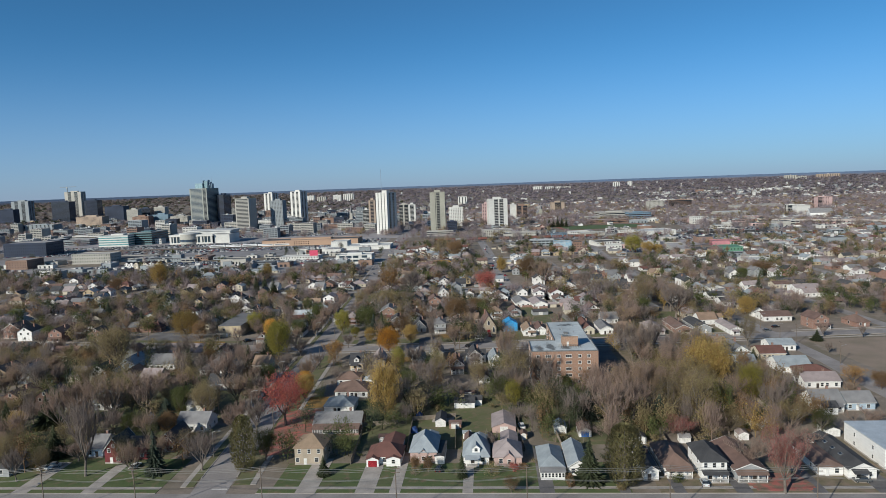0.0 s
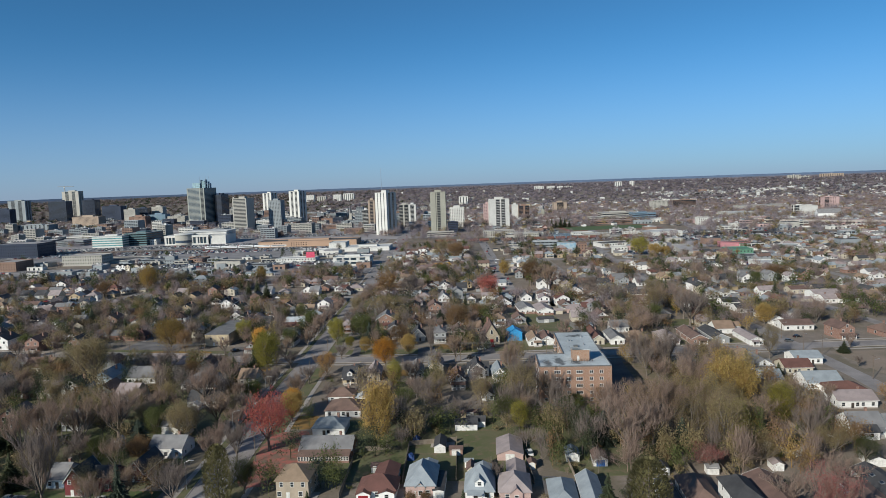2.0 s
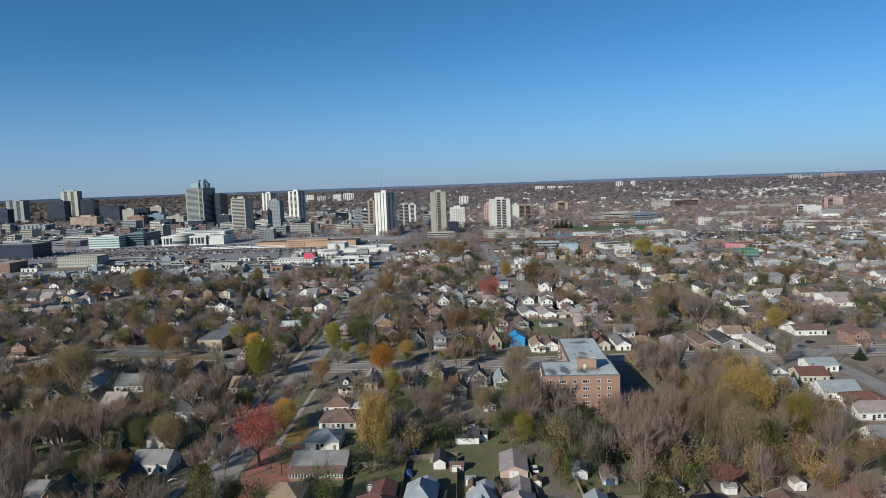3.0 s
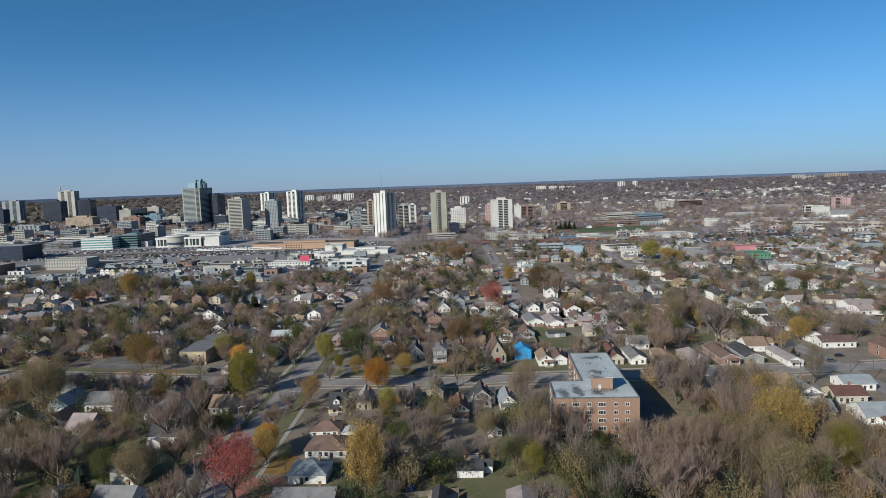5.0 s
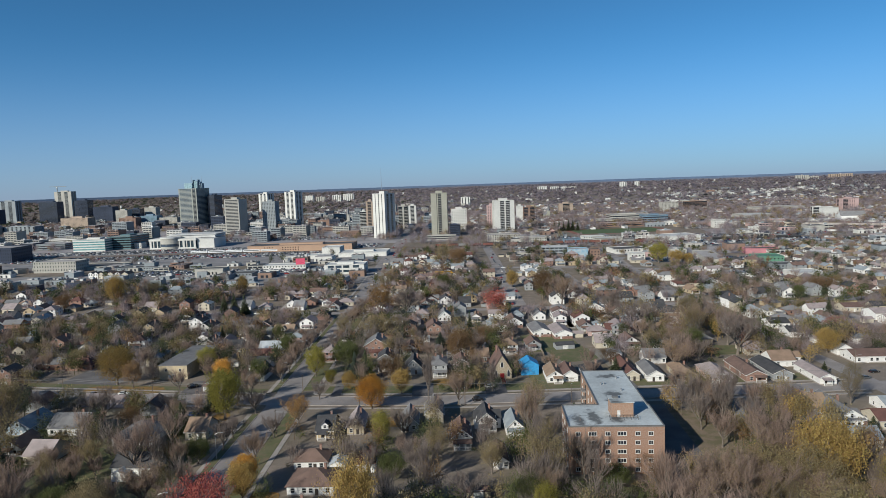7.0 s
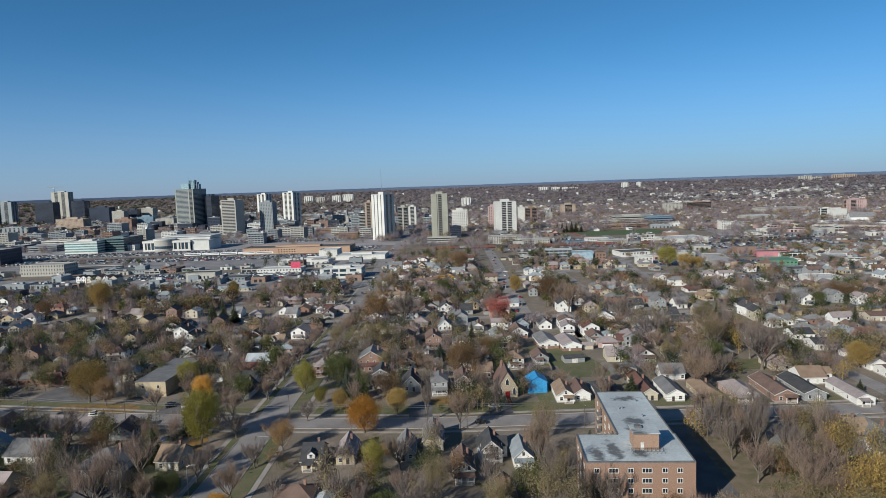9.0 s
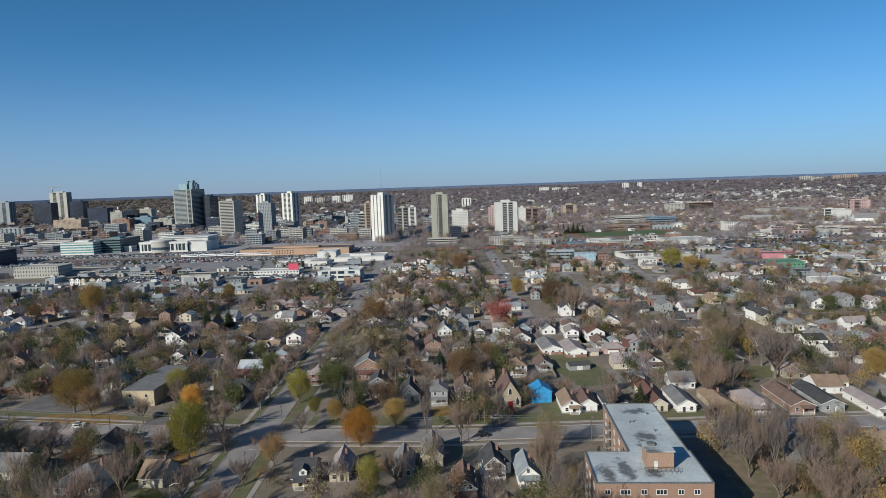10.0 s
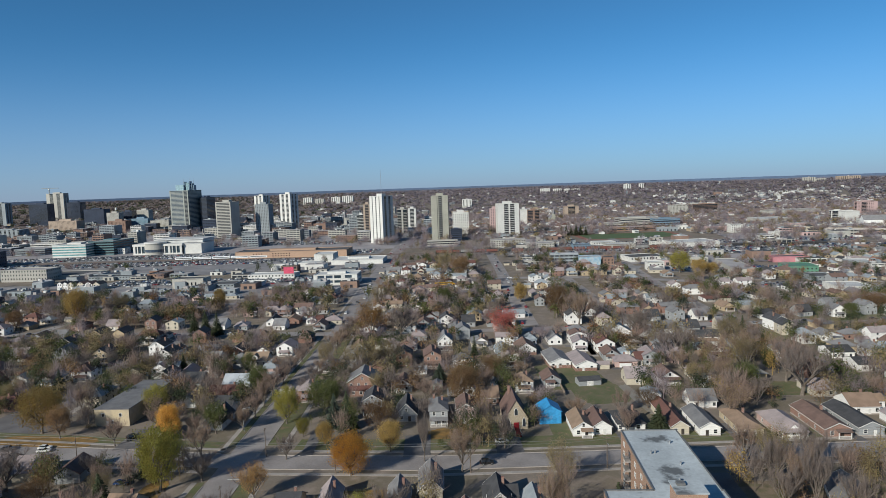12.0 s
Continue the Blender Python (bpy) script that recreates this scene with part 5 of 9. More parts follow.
def block(mesh, x, y, w, d, h, turn, wall, roof, plain=False):
    """A flat-roofed block with ribbon windows, parapet and roof units."""
    c, s = math.cos(turn), math.sin(turn)
    gz = ground_z(x, y)

    def solid(x0, x1, y0, y1, z0, z1, slot):
        p = [(x + c * a - s * b, y + s * a + c * b) for a, b in ((x0, y0), (x1, y0), (x1, y1), (x0, y1))]
        mesh.prism(p, gz + z0, gz + z1, slot)

    a, b = w / 2, d / 2
    solid(-a + 0.3, a - 0.3, -b + 0.3, b - 0.3, -0.5, h - 0.6, 8)
    n = max(1, round(h / 3.4))
    if plain:
        solid(-a, a, -b, b, -0.5, h, wall)
        for i in range(max(1, int(w / 6))):
            px = -a + 1.5 + i * 6 + brng.uniform(0, 1.5)
            solid(px, min(px + brng.uniform(1.2, 3.4), a - 0.5), -b - 0.06, -b + 0.2, 0.2, min(h - 0.8, 2.9), 8)
        n = -1
    for k in range(n + 1):
        z = k * h / n
        solid(-a, a, -b, b, max(-0.5, z - 0.8), min(h, z + 1.0), wall)
    m = max(2, int(w / 5))
    for i in range(0 if plain else m + 1):
        px = -a + (w - 0.8) * i / m
        solid(px, px + 0.8, -b + 0.002, b - 0.002, 0, h - 0.1, wall)
    solid(-a + 0.4, a - 0.4, -b + 0.4, b - 0.4, h - 0.05, h + 0.06, roof)
    for _ in range(brng.randint(1, 4)):
        px, py = brng.uniform(-a * 0.7, a * 0.6), brng.uniform(-b * 0.7, b * 0.6)
        solid(px, px + brng.uniform(1.5, 4), py, py + brng.uniform(1.5, 4), h, h + brng.uniform(0.8, 2.6), brng.choice((3, 5, 7)))


def blocks(name, label, n, area, size, tall, clear=4, plain=False, tones=(0, 0, 1, 2, 3, 3, 3, 9)):
    mesh = Mesh()
    x0, x1, y0, y1 = area
    made = 0
    for _ in range(n * 12):
        if made >= n:
            break
        x, y = brng.uniform(x0, x1), brng.uniform(y0, y1)
        w, d = brng.uniform(*size), brng.uniform(*size) * 0.8
        if abs(x) > 0.74 * y or not all((x - p) ** 2 + (y - q) ** 2 > (clear + 0.5 * r + 0.5 * max(w, d)) ** 2 for p, q, r in HOUSE_SPOTS):
            continue
        if on_line(x, y, RAIL, 24) or (x > 0 and on_line(x, y + 34, RAIL, 34)) or any(on_line(x, y, l, 8 + max(w, d) / 2) for l in (LEFT, FAR, STREET2, RIGHT)):
            continue
        HOUSE_SPOTS.append((x, y, max(w, d)))
        h = brng.uniform(*tall) * (1 if brng.random() < 0.8 else 1.6)
        block(mesh, x, y, w, d, h, radians(brng.uniform(-10, -3)), brng.choice(tones), brng.choice((5, 5, 6, 6, 7)), plain and brng.random() < 0.75)
        made += 1
    tagged(part(name, mesh, BLOCK_MATS), label, "buildings", kind="stuff")


def on_line(x, y, line, half):
    for (ax, ay), (bx, by) in zip(line, line[1:]):
        l2 = (bx - ax) ** 2 + (by - ay) ** 2
        s = max(0.0, min(1.0, ((x - ax) * (bx - ax) + (y - ay) * (by - ay)) / l2))
        if math.hypot(ax + (bx - ax) * s - x, ay + (by - ay) * s - y) < half:
            return True
    return False


blocks("downtown_blocks", "low flat-roofed blocks of the town centre", 190, (-1000, 60, 1180, 2100), (14, 38), (7, 20), tones=(0, 0, 0, 1, 2, 3, 3, 3, 9))
blocks("railway_works", "low flat-roofed works and shops near the railway", 62, (-640, -64, 690, 870), (9, 24), (3.4, 5.4), 4, True)
blocks("eastern_works", "low flat-roofed works and stores in the east", 80, (90, 900, 720, 1250), (12, 32), (4, 6.5), 4, True, (0, 0, 1, 1, 2, 3, 3, 4))
blocks("far_blocks", "pale low buildings in the far suburbs", 50, (-900, 2000, 1500, 3000), (16, 34), (5, 8), 10, True, (0, 1, 1, 2, 3))
blocks("far_suburb", "pale specks of houses among far woods", 130, (-1500, 2300, 1900, 4000), (6, 11), (7, 10), 6, True, (1, 1, 1, 0, 3))
blocks("far_plant", "long rows of pale roofs among far woods", 150, (880, 1800, 2460, 2800), (8, 20), (4, 6), 1, True, (1, 1, 0, 3))
ASH = mat("mixed_paving", (0.335, 0.312, 0.318), 0.9, (0.255, 0.238, 0.243), 0.02, 0.5, 0.1)
strip("paving", [(-1000, 1190), (-500, 1160), (40, 1130)], 120, 0.02, 0.4, ASH, "worn grey paving of the town centre", "paving")
strip("paving", [(-800, 1500), (40, 1420)], 420, 0.016, 0.4, ASH, "grey streets and yards of the town centre", "paving")
strip("paving", [(-560, 760), (-300, 745), (-62, 730)], 110, 0.02, 0.4, LOT, "worn grey yards behind the shops", "paving")
strip("paving", [(-640, 905), (-300, 895), (-62, 880)], 90, 0.024, 0.4, LOT, "worn grey yards near the railway", "paving")
strip("paving", [(110, 870), (300, 850), (700, 800)], 90, 0.02, 0.4, ASH, "worn grey yards in the east", "paving")
strip("paving", [(420, 1085), (640, 1045), (860, 985)], 90, 0.018, 0.4, ASH, "worn grey yards beyond the railway in the east", "paving")
for sx in (-650, -420, -230, 260, 430):
    strip("road", [(sx, 1060), (sx + 20, 1400), (sx + 45, 2000)], 11, 0.05, 0.5, ROADTOP, "straight grey street between the blocks", "road")


# ---- trains on the railway ----
WAGON = [mat("rusty_wagon_paint", (0.19, 0.075, 0.065), 0.8, (0.11, 0.06, 0.045), 0.3, 3.0), mat("dark_wagon_paint", (0.05, 0.05, 0.055), 0.8, scale=0.3), mat("grey_wagon_paint", (0.25, 0.25, 0.25), 0.8, scale=0.3)]
CARBODY = mat("white_train_paint", (0.7, 0.71, 0.72), 0.4, (0.6, 0.61, 0.62), 0.2, 2.0, 0)
WAGONS = {}


def wagon(x, y, turn, kind):
    key = kind
    words = ("rust-red freight wagon on the railway tracks", "black tank wagon on the railway tracks", "grey freight wagon on the railway tracks", "white passenger carriage on the railway tracks")
    if key in WAGONS:
        return copy_thing(WAGONS[key], pose(x, y, 0.2, rz=turn))
    long = 24 if kind == 3 else 15.5
    t = thing("railway_carriage" if kind == 3 else "freight_wagon", pose(x, y, 0.2, rz=turn), words[kind], "train", "trains")
    if kind == 1:
        part("tank", Mesh().rod((-long / 2 + 0.5, 0, 2.4), (long / 2 - 0.5, 0, 2.4), 1.4, 1.4, 12), WAGON[1], t)
    elif kind == 3:
        o = [(-1.5, 1.0), (1.5, 1.0), (1.5, 3.3), (1.0, 3.9), (-1.0, 3.9), (-1.5, 3.3)]
        part("body", Mesh().solid([(-long / 2 + 0.3, u, v) for u, v in o], [(long / 2 - 0.3, u, v) for u, v in o]), CARBODY, t)
        for s in (-1, 1):
            part("window_band", Mesh().box(-long / 2 + 1.5, long / 2 - 1.5, s * 1.52 - 0.02, s * 1.52 + 0.02, 2.1, 2.9), GLASS, t)
    else:
        edge = []
        for i in range(9):
            px = -long / 2 + 0.7 + i * (long - 1.5) / 8
            edge += [(px - 0.09, -1.45), (px - 0.06, -1.56), (px + 0.06, -1.56), (px + 0.09, -1.45)]
        b = Mesh().prism(edge + [(px, -py) for px, py in reversed(edge)], 1.1, 4.1)
        part("body", b, WAGON[0 if kind == 0 else 2], t)
    part("underframe", Mesh().box(-long / 2, long / 2, -0.9, 0.9, 0.75, 1.08), WAGON[1], t)
    for s in (-1, 1):
        part("bogie", Mesh().box(s * (long / 2 - 2.4) - 1.3, s * (long / 2 - 2.4) + 1.3, -0.95, 0.95, 0.05, 0.74), WAGON[1], t)
    WAGONS[key] = t
    return t


def train(x0, x1, off, kinds, step):
    line = offset(RAIL, off)
    x = x0
    while x < x1:
        for (ax, ay), (bx, by) in zip(line, line[1:]):
            if ax <= x < bx:
                y = ay + (by - ay) * (x - ax) / (bx - ax)
                wagon(x, y, math.degrees(math.atan2(by - ay, bx - ax)), brng.choice(kinds))
        x += step


train(10, 140, -4.5, (0, 1, 0, 2, 1), 16.2)
train(152, 245, -4.5, (0,), 16.2)
train(262, 330, -4.5, (0, 2, 1), 16.2)
train(378, 480, -4.5, (1,), 16.2)
train(-330, -225, 0, (3,), 25)


# ---- downtown ----
W1 = ((1.2, "w"), (0.38, "b"), (1.25, "w"), (0.5, "b"), (1.25, "w"), (0.38, "b"), (1.2, "w"))
SIDE1 = ((1, "w"), (1, "b"), (1, "w"), (1, "b"), (1, "w"))
RIB, PUN = ((1, "g"),), ((1, "p"),)
tower(-88.2, 1167.4, 26.5, 25, 73.3, "slim white concrete apartment tower with dark balcony recesses", "white", W1, SIDE1, turn=-38)
tower(10.9, 1158.3, 26.3, 24, 70.9, "tall buff concrete apartment tower with a central balcony strip", "buff", ((1.2, "w"), (0.12, "b"), (0.2, "w"), (0.75, "b"), (1.2, "w")), SIDE1, turn=-3)
tower(12.7, 1091.2, 44.3, 14, 7.2, "low pale concrete podium with a ribbon of windows", "beige", RIB, turn=-3, plant=False)
tower(48.6, 1305.5, 28.1, 20, 37.4, "plain white office block with small square windows", "white", PUN, turn=-3)
tower(35.5, 1158.5, 17.6, 16, 18.5, "dark blue low block beside the white office", "dark", RIB, turn=-3)
tower(120.6, 1187.3, 34.3, 22, 54.2, "white concrete apartment tower with green-grey balconies", "white", ((1.1, "w"), (0.8, "b"), (0.25, "w"), (0.8, "b"), (0.8, "w")), SIDE1, turn=4)
tower(111.3, 1331.5, 15.4, 18, 41.1, "pink brick apartment slab behind the white tower", "pink", PUN)
tower(102.3, 1032.6, 47.8, 26, 9.7, "low beige brick office with rows of windows", "beige", PUN, turn=-3, plant=False)
tower(139.6, 995.6, 37.0, 22, 7.2, "low beige brick hall by the railway", "beige", PUN, turn=-3, plant=False)
tower(186.7, 1491.1, 12.8, 18, 31.9, "white stair end of a brown apartment block", "white", ((1, "w"),))
tower(204.9, 1480.8, 23.1, 16, 29.4, "brown apartment block with balconies", "brown", ((1, "b"), (0.4, "w"), (1, "b")))
tower(327.9, 1697.6, 33.6, 20, 26.1, "sandy and white apartment block among trees", "sand", ((0.5, "w"), (1, "b"), (0.5, "w")))
tower(-142.2, 1423.6, 12.1, 20, 34.6, "white apartment block beside the brown tower", "white", ((1, "b"),))
tower(-122.2, 1356.7, 13.6, 20, 56.5, "brown-beige apartment tower with balconies", "sand", ((0.5, "w"), (1, "b"), (0.5, "w")))
tower(-57.9, 1369.1, 18.0, 18, 44.4, "beige apartment block with balconies", "beige", ((1, "b"), (0.4, "w"), (1, "b")))
tower(-45.7, 1543.3, 16.9, 18, 39.2, "white apartment block with stepped roof", "white", ((0.5, "w"), (1, "b"), (0.5, "w")))
tower(-577.7, 1648.0, 53.0, 44, 94.0, "tall grey office tower with beige spandrel bands and dark glass", "stone", ((0.25, "w"), (3, "g"), (0.25, "w"), (0.8, "b"), (0.25, "w")), RIB, turn=-22, core=GLASS_BLUE, plant=False)
tower(-527.8, 1660.2, 16.9, 40, 76.7, "dark office tower joined to the tall grey one", "dark", RIB, turn=-9)
tower(-404.2, 1413.1, 31.7, 34, 68.7, "beige office tower with tight horizontal bands", "beige", ((0.15, "w"), (2, "g"), (0.15, "w")), ((1, "w"),), turn=-12)
tower(-502.2, 2041.4, 35.9, 26, 73.2, "white twin apartment tower with balconies", "white", SIDE1, turn=-32)
tower(-341.1, 1456.0, 28.2, 22, 60.9, "grey concrete office slab", "grey", PUN, turn=-10)
tower(-340.7, 1661.0, 35.2, 24, 78.1, "white apartment tower with balcony columns", "white", ((0.6, "w"), (0.7, "b"), (0.6, "w"), (0.7, "b"), (0.6, "w")), turn=-35)
tower(-1209.2, 2167.4, 64.1, 30, 69.2, "black glass office tower", "dark", RIB, turn=-10, core=GLASS)
tower(-1335.9, 2484.1, 68.1, 26, 101.8, "pale grey apartment tower under construction", "beige", SIDE1, turn=-10)
tower(-1244.4, 2429.4, 50.8, 30, 68.3, "black glass office tower beside the crane", "dark", RIB, turn=-10)
tower(-915.4, 1771.4, 75.3, 30, 29.7, "sandy brick office block with rows of windows", "sand", PUN, turn=-8)
tower(-976.4, 2042.5, 61.8, 30, 50.4, "dark blue-grey office block", "dark", PUN, turn=-8)
tower(-904.2, 2003.8, 36.7, 22, 39.4, "beige office block with rows of windows", "beige", PUN, turn=-8)
tower(-884.8, 2044.0, 35.8, 22, 40.7, "dark glass office block", "dark", RIB, turn=-8)
tower(-743.6, 1690.8, 43.8, 24, 28.4, "brown brick warehouse block", "brown", PUN, turn=-8)
tower(-720.5, 1754.9, 47.0, 24, 29.6, "teal and grey office block", "blue", PUN, turn=-8, core=GLASS_TEAL)
tower(-668.4, 1748.9, 48.2, 24, 23.9, "white stone office block with pitched dormers", "beige", PUN, turn=-8)
tower(-853.4, 2079.7, 36.5, 22, 43.1, "beige office tower with rows of windows", "beige", PUN, turn=-8)
tower(-928.0, 1560.0, 84.0, 30, 22.0, "grey striped concrete hall", "grey", ((1, "w"), (0.6, "b")) * 8, turn=-8)
tower(-1393.3, 2255.1, 65.3, 26, 74.7, "pale grey apartment tower with balconies", "grey", SIDE1, turn=-10)
tower(-1352.8, 2113.7, 54.0, 26, 50.4, "dark grey office block", "dark", PUN, turn=-8)
tower(-636.0, 1166.6, 64.0, 40, 9.6, "grey terraced parking structure", "grey", RIB, turn=-4, plant=False, storey=3.2)
tower(-670.5, 1294.5, 94.9, 30, 8.1, "long white-roofed hall with rows of windows", "white", RIB, turn=-4, plant=False)
tower(-535.9, 1108.9, 51.5, 40, 18.5, "teal glass office building with white frame", "white", RIB, turn=-4, storey=3.8, core=GLASS_TEAL)
tower(-498.2, 1127.6, 39.0, 60, 20.4, "dark teal glass office wing", "slate", RIB, turn=-4, storey=3.8)


def convention_centre():
    """A white hall with a row of tall dark windows, a round lobby, a broad upper roof and a blank end wing."""
    t = thing("convention_centre", pose(-396.0, 1104.4, 0, rz=-5), "white convention centre with tall dark windows and round lobby", "building", "downtown buildings")
    keep_off(-396, 1135, 120, 60, -5)
    wm = WALLS["white"]
    part("glazing", Mesh().box(-45, 28, 1.2, 44, -0.5, 14.5), GLASS_BLUE, t)
    for k in range(13):
        px = -46 + 5.9 * k
        part("pier", Mesh().box(px, px + (3.2 if k % 3 == 0 else 1.3), 0, 2.2, -0.5, 12.4), wm, t)
    part("base_wall", Mesh().box(-46.2, 28.5, -0.4, 1.9, -0.5, 2.2), wm, t)
    part("fascia", Mesh().box(-46.6, 29, -0.8, 45, 12.4, 15.6), wm, t)
    ring = [(-14 + 15 * math.cos(2 * math.pi * i / 40), 6 + 15 * math.sin(2 * math.pi * i / 40)) for i in range(40)]
    lobby = part("round_lobby", Mesh().prism(ring, -0.5, 16.6), WALLS["beige"], t, "round pale grey lobby")
    wide = [(-14 + (p + 14) * 1.08, 6 + (q - 6) * 1.08) for p, q in ring]
    part("lobby_cornice", Mesh().prism(wide, 16.6, 18.4), wm, lobby)
    part("lobby_window", Mesh().prism([(-14 + (p + 14) * 1.012, 6 + (q - 6) * 1.012) for p, q in ring], 4.0, 8.0), GLASS_BLUE, lobby)
    part("upper_roof", Mesh().box(-20, 52, 18, 58, 15.6, 19.6).box(-22, 54, 16, 60, 19.6, 20.8), PALEROOF, t)
    part("end_wing", Mesh().box(29.003, 56, 4, 48, -0.5, 14.2), wm, t)
    part("wing_roof", Mesh().box(28.5, 56.5, 3.5, 48.5, 14.2, 15.0), PALEROOF, t)


convention_centre()
tower(-475.2, 1136.1, 17.1, 16, 8.4, "small white pavilion with rows of windows", "white", PUN, turn=-5, plant=False)
tower(-186.8, 998.5, 147.9, 40, 8.1, "long orange-brick retail hall with white bands", "orange", ((0.8, "w"), (0.5, "p"), (0.4, "w"), (0.9, "p"), (2.6, "w")), turn=-4, plant=True, roof=DARKROOF)
tower(-132.8, 932.0, 23.2, 30, 9.2, "white windowless plant building", "white", ((1, "w"),), turn=-3, plant=False, roof=PALEROOF)
tower(-88.4, 896.5, 60.1, 40, 5.0, "long white factory with roof plant", "white", ((1, "w"),), turn=-3, roof=PALEROOF)
tower(-142.1, 890.6, 29.8, 20, 4.1, "low white loading shed", "white", ((1, "w"),), turn=-3, plant=False, roof=PALEROOF)
tower(-89.6, 738.4, 40.4, 24, 9.5, "two-storey white shop building with big square windows", "white", ((0.3, "w"), (0.5, "g"), (0.12, "w"), (0.5, "g"), (0.12, "w"), (0.5, "g"), (0.3, "w"), (0.5, "g"), (0.4, "w")), turn=-3, storey=4.2, roof=PALEROOF, core=GLASS_BLUE)
tower(-162.8, 796.2, 47.6, 20, 4.2, "low white retail row with dark shop windows", "white", PUN, turn=-4, storey=4, plant=False, roof=PALEROOF)
tower(-168.8, 746.4, 17.8, 14, 3.6, "small white filling station shop", "white", PUN, turn=-4, plant=False, roof=PALEROOF)
tower(-228.6, 749.9, 29.5, 18, 8.7, "buff stone railway hall with tall arched windows", "beige", ((0.3, "w"), (1, "p"), (0.3, "w")), turn=-3, storey=6, plant=False, roof=DARKROOF)
tower(-197.4, 742.9, 28.1, 22, 3.6, "low grey commercial block", "grey", PUN, turn=-3, plant=False, roof=DARKROOF)
tower(-436.0, 840.0, 52.0, 24, 12.5, "three-storey yellow-brick factory with rows of windows", "beige", PUN, turn=-6, storey=4, plant=False)
tower(-403.4, 855.6, 59.1, 40, 3.6, "long low beige industrial building", "beige", ((1, "w"),), turn=-6, plant=False, roof=DARKROOF)
tower(-334.2, 830.2, 59.4, 20, 3.6, "low flat grey commercial row with small windows", "grey", PUN, turn=-4, plant=False, roof=DARKROOF)
tower(-293.8, 832.7, 17.9, 24, 4.3, "brick warehouse with flat roof", "brown", PUN, turn=-4, plant=False, roof=DARKROOF)
tower(-603.7, 978.6, 67.0, 40, 20.0, "three-storey dark slate warehouse", "dark", PUN, turn=-6, storey=4.4, plant=False)
tower(-508.3, 804.9, 27.6, 30, 11.1, "brick warehouse with a long flat roof", "brown", PUN, turn=-6, plant=False)
tower(-227.9, 1529.8, 52.5, 20, 14.6, "dark red brick warehouse block", "brown", ((1, "w"),), turn=-4, plant=False)
tower(-144.8, 1220.7, 33.5, 16, 9.3, "low red brick building with pale windows", "brown", PUN, turn=-4, plant=False)
# north-east side
tower(356.5, 1327.6, 80.0, 30, 7.4, "long low beige school wing", "beige", RIB, turn=0, plant=False, storey=4, group="school buildings")
tower(382.9, 1345.9, 72.9, 50, 14.1, "beige brick school block", "beige", RIB, turn=0, storey=4, group="school buildings")
tower(409.9, 1283.6, 43.5, 30, 15.1, "blue-clad school entrance block", "blue", RIB, turn=0, storey=4, group="school buildings")
tower(571.8, 1661.1, 39.4, 24, 21.4, "beige institutional block among trees", "beige", PUN)
tower(656.8, 1716.7, 54.5, 16, 19.8, "long brown apartment slab with balconies", "brown", ((1, "b"),))
tower(772.7, 1536.2, 111.2, 40, 8.9, "long pale industrial hall", "beige", ((1, "w"),), plant=False)
tower(609.2, 1301.5, 56.3, 50, 8.1, "wide white-roofed works hall", "beige", PUN, plant=False, roof=PALEROOF)
tower(892.0, 1474.6, 33.0, 24, 24.4, "pink brick apartment tower with a white balcony bay", "pink", ((0.7, "b"), (1, "p"), (0.5, "w")))
tower(732.5, 1316.0, 20.4, 16, 17.5, "white apartment block with rows of windows", "white", ((1, "b"), (0.6, "w"), (1, "b")))
tower(732.0, 1279.8, 25.7, 18, 17.8, "white apartment block without windows on its end", "white", ((1, "w"),))
tower(464.7, 1135.6, 20.7, 16, 11.9, "three-storey white clapboard building", "white", PUN, plant=False, roof=DARKROOF)
tower(228.0, 829.4, 39.5, 30, 4.9, "long white bus depot with square doors", "white", ((2, "p"), (0.6, "w")), turn=6, plant=False, roof=DARKROOF, storey=5)
tower(212.9, 760.0, 15.1, 12, 8.0, "two-storey white commercial building", "white", PUN, turn=0, plant=False, roof=PALEROOF)
tower(328.0, 950.0, 57.6, 40, 6.6, "low white industrial hall", "white", ((1, "w"),), turn=4, plant=False, roof=PALEROOF)
tower(276.0, 712.5, 19.0, 84, 4.6, "long grey industrial shed with a flat roof", "beige", ((1, "w"),), ((3, "w"), (1, "p")), turn=-12, plant=False, roof=FLATROOF)
tower(281.5, 704.5, 13.0, 6.5, 5.2, "orange-brick shop front against a grey shed", "orange", ((0.5, "w"), (1, "p"), (0.5, "w")), turn=-12, plant=False, roof=DARKROOF)
tower(356.0, 786.0, 34.0, 16, 5.2, "flat shop with a rose-painted wall", "rose", ((1, "w"),), turn=-10, plant=False, roof=DARKROOF)
tower(331.0, 719.0, 25.0, 26, 4.8, "green-painted flat shop with rows of windows", "green", PUN, turn=-8, plant=False, roof=WALLS["green"])
house(288.4, 697.5, 12.0, 12, 2, "hx", "yellow_brick", "dark", -6, windows=1)
house(305.2, 698.5, 11.5, 12, 2, "hx", "tan", "brown", -6, windows=1)
tower(162.5, 816.0, 22.0, 16, 8.4, "flat building with a pale blue painted wall", "mural", ((1, "w"),), turn=-8, plant=False, roof=FLATROOF)
tower(180.0, 808.0, 10.5, 16, 8.0, "red brick building beside a blue painted wall", "brown", PUN, turn=-8, plant=False, roof=DARKROOF)
tower(333.0, 1236.0, 76.0, 24, 6.5, "brown brick school wing with a ribbon of windows", "brown", RIB, turn=-6, plant=False, storey=3.2, roof=FLATROOF, group="school buildings")
keep_off(240.0, 716.0, 34, 26)
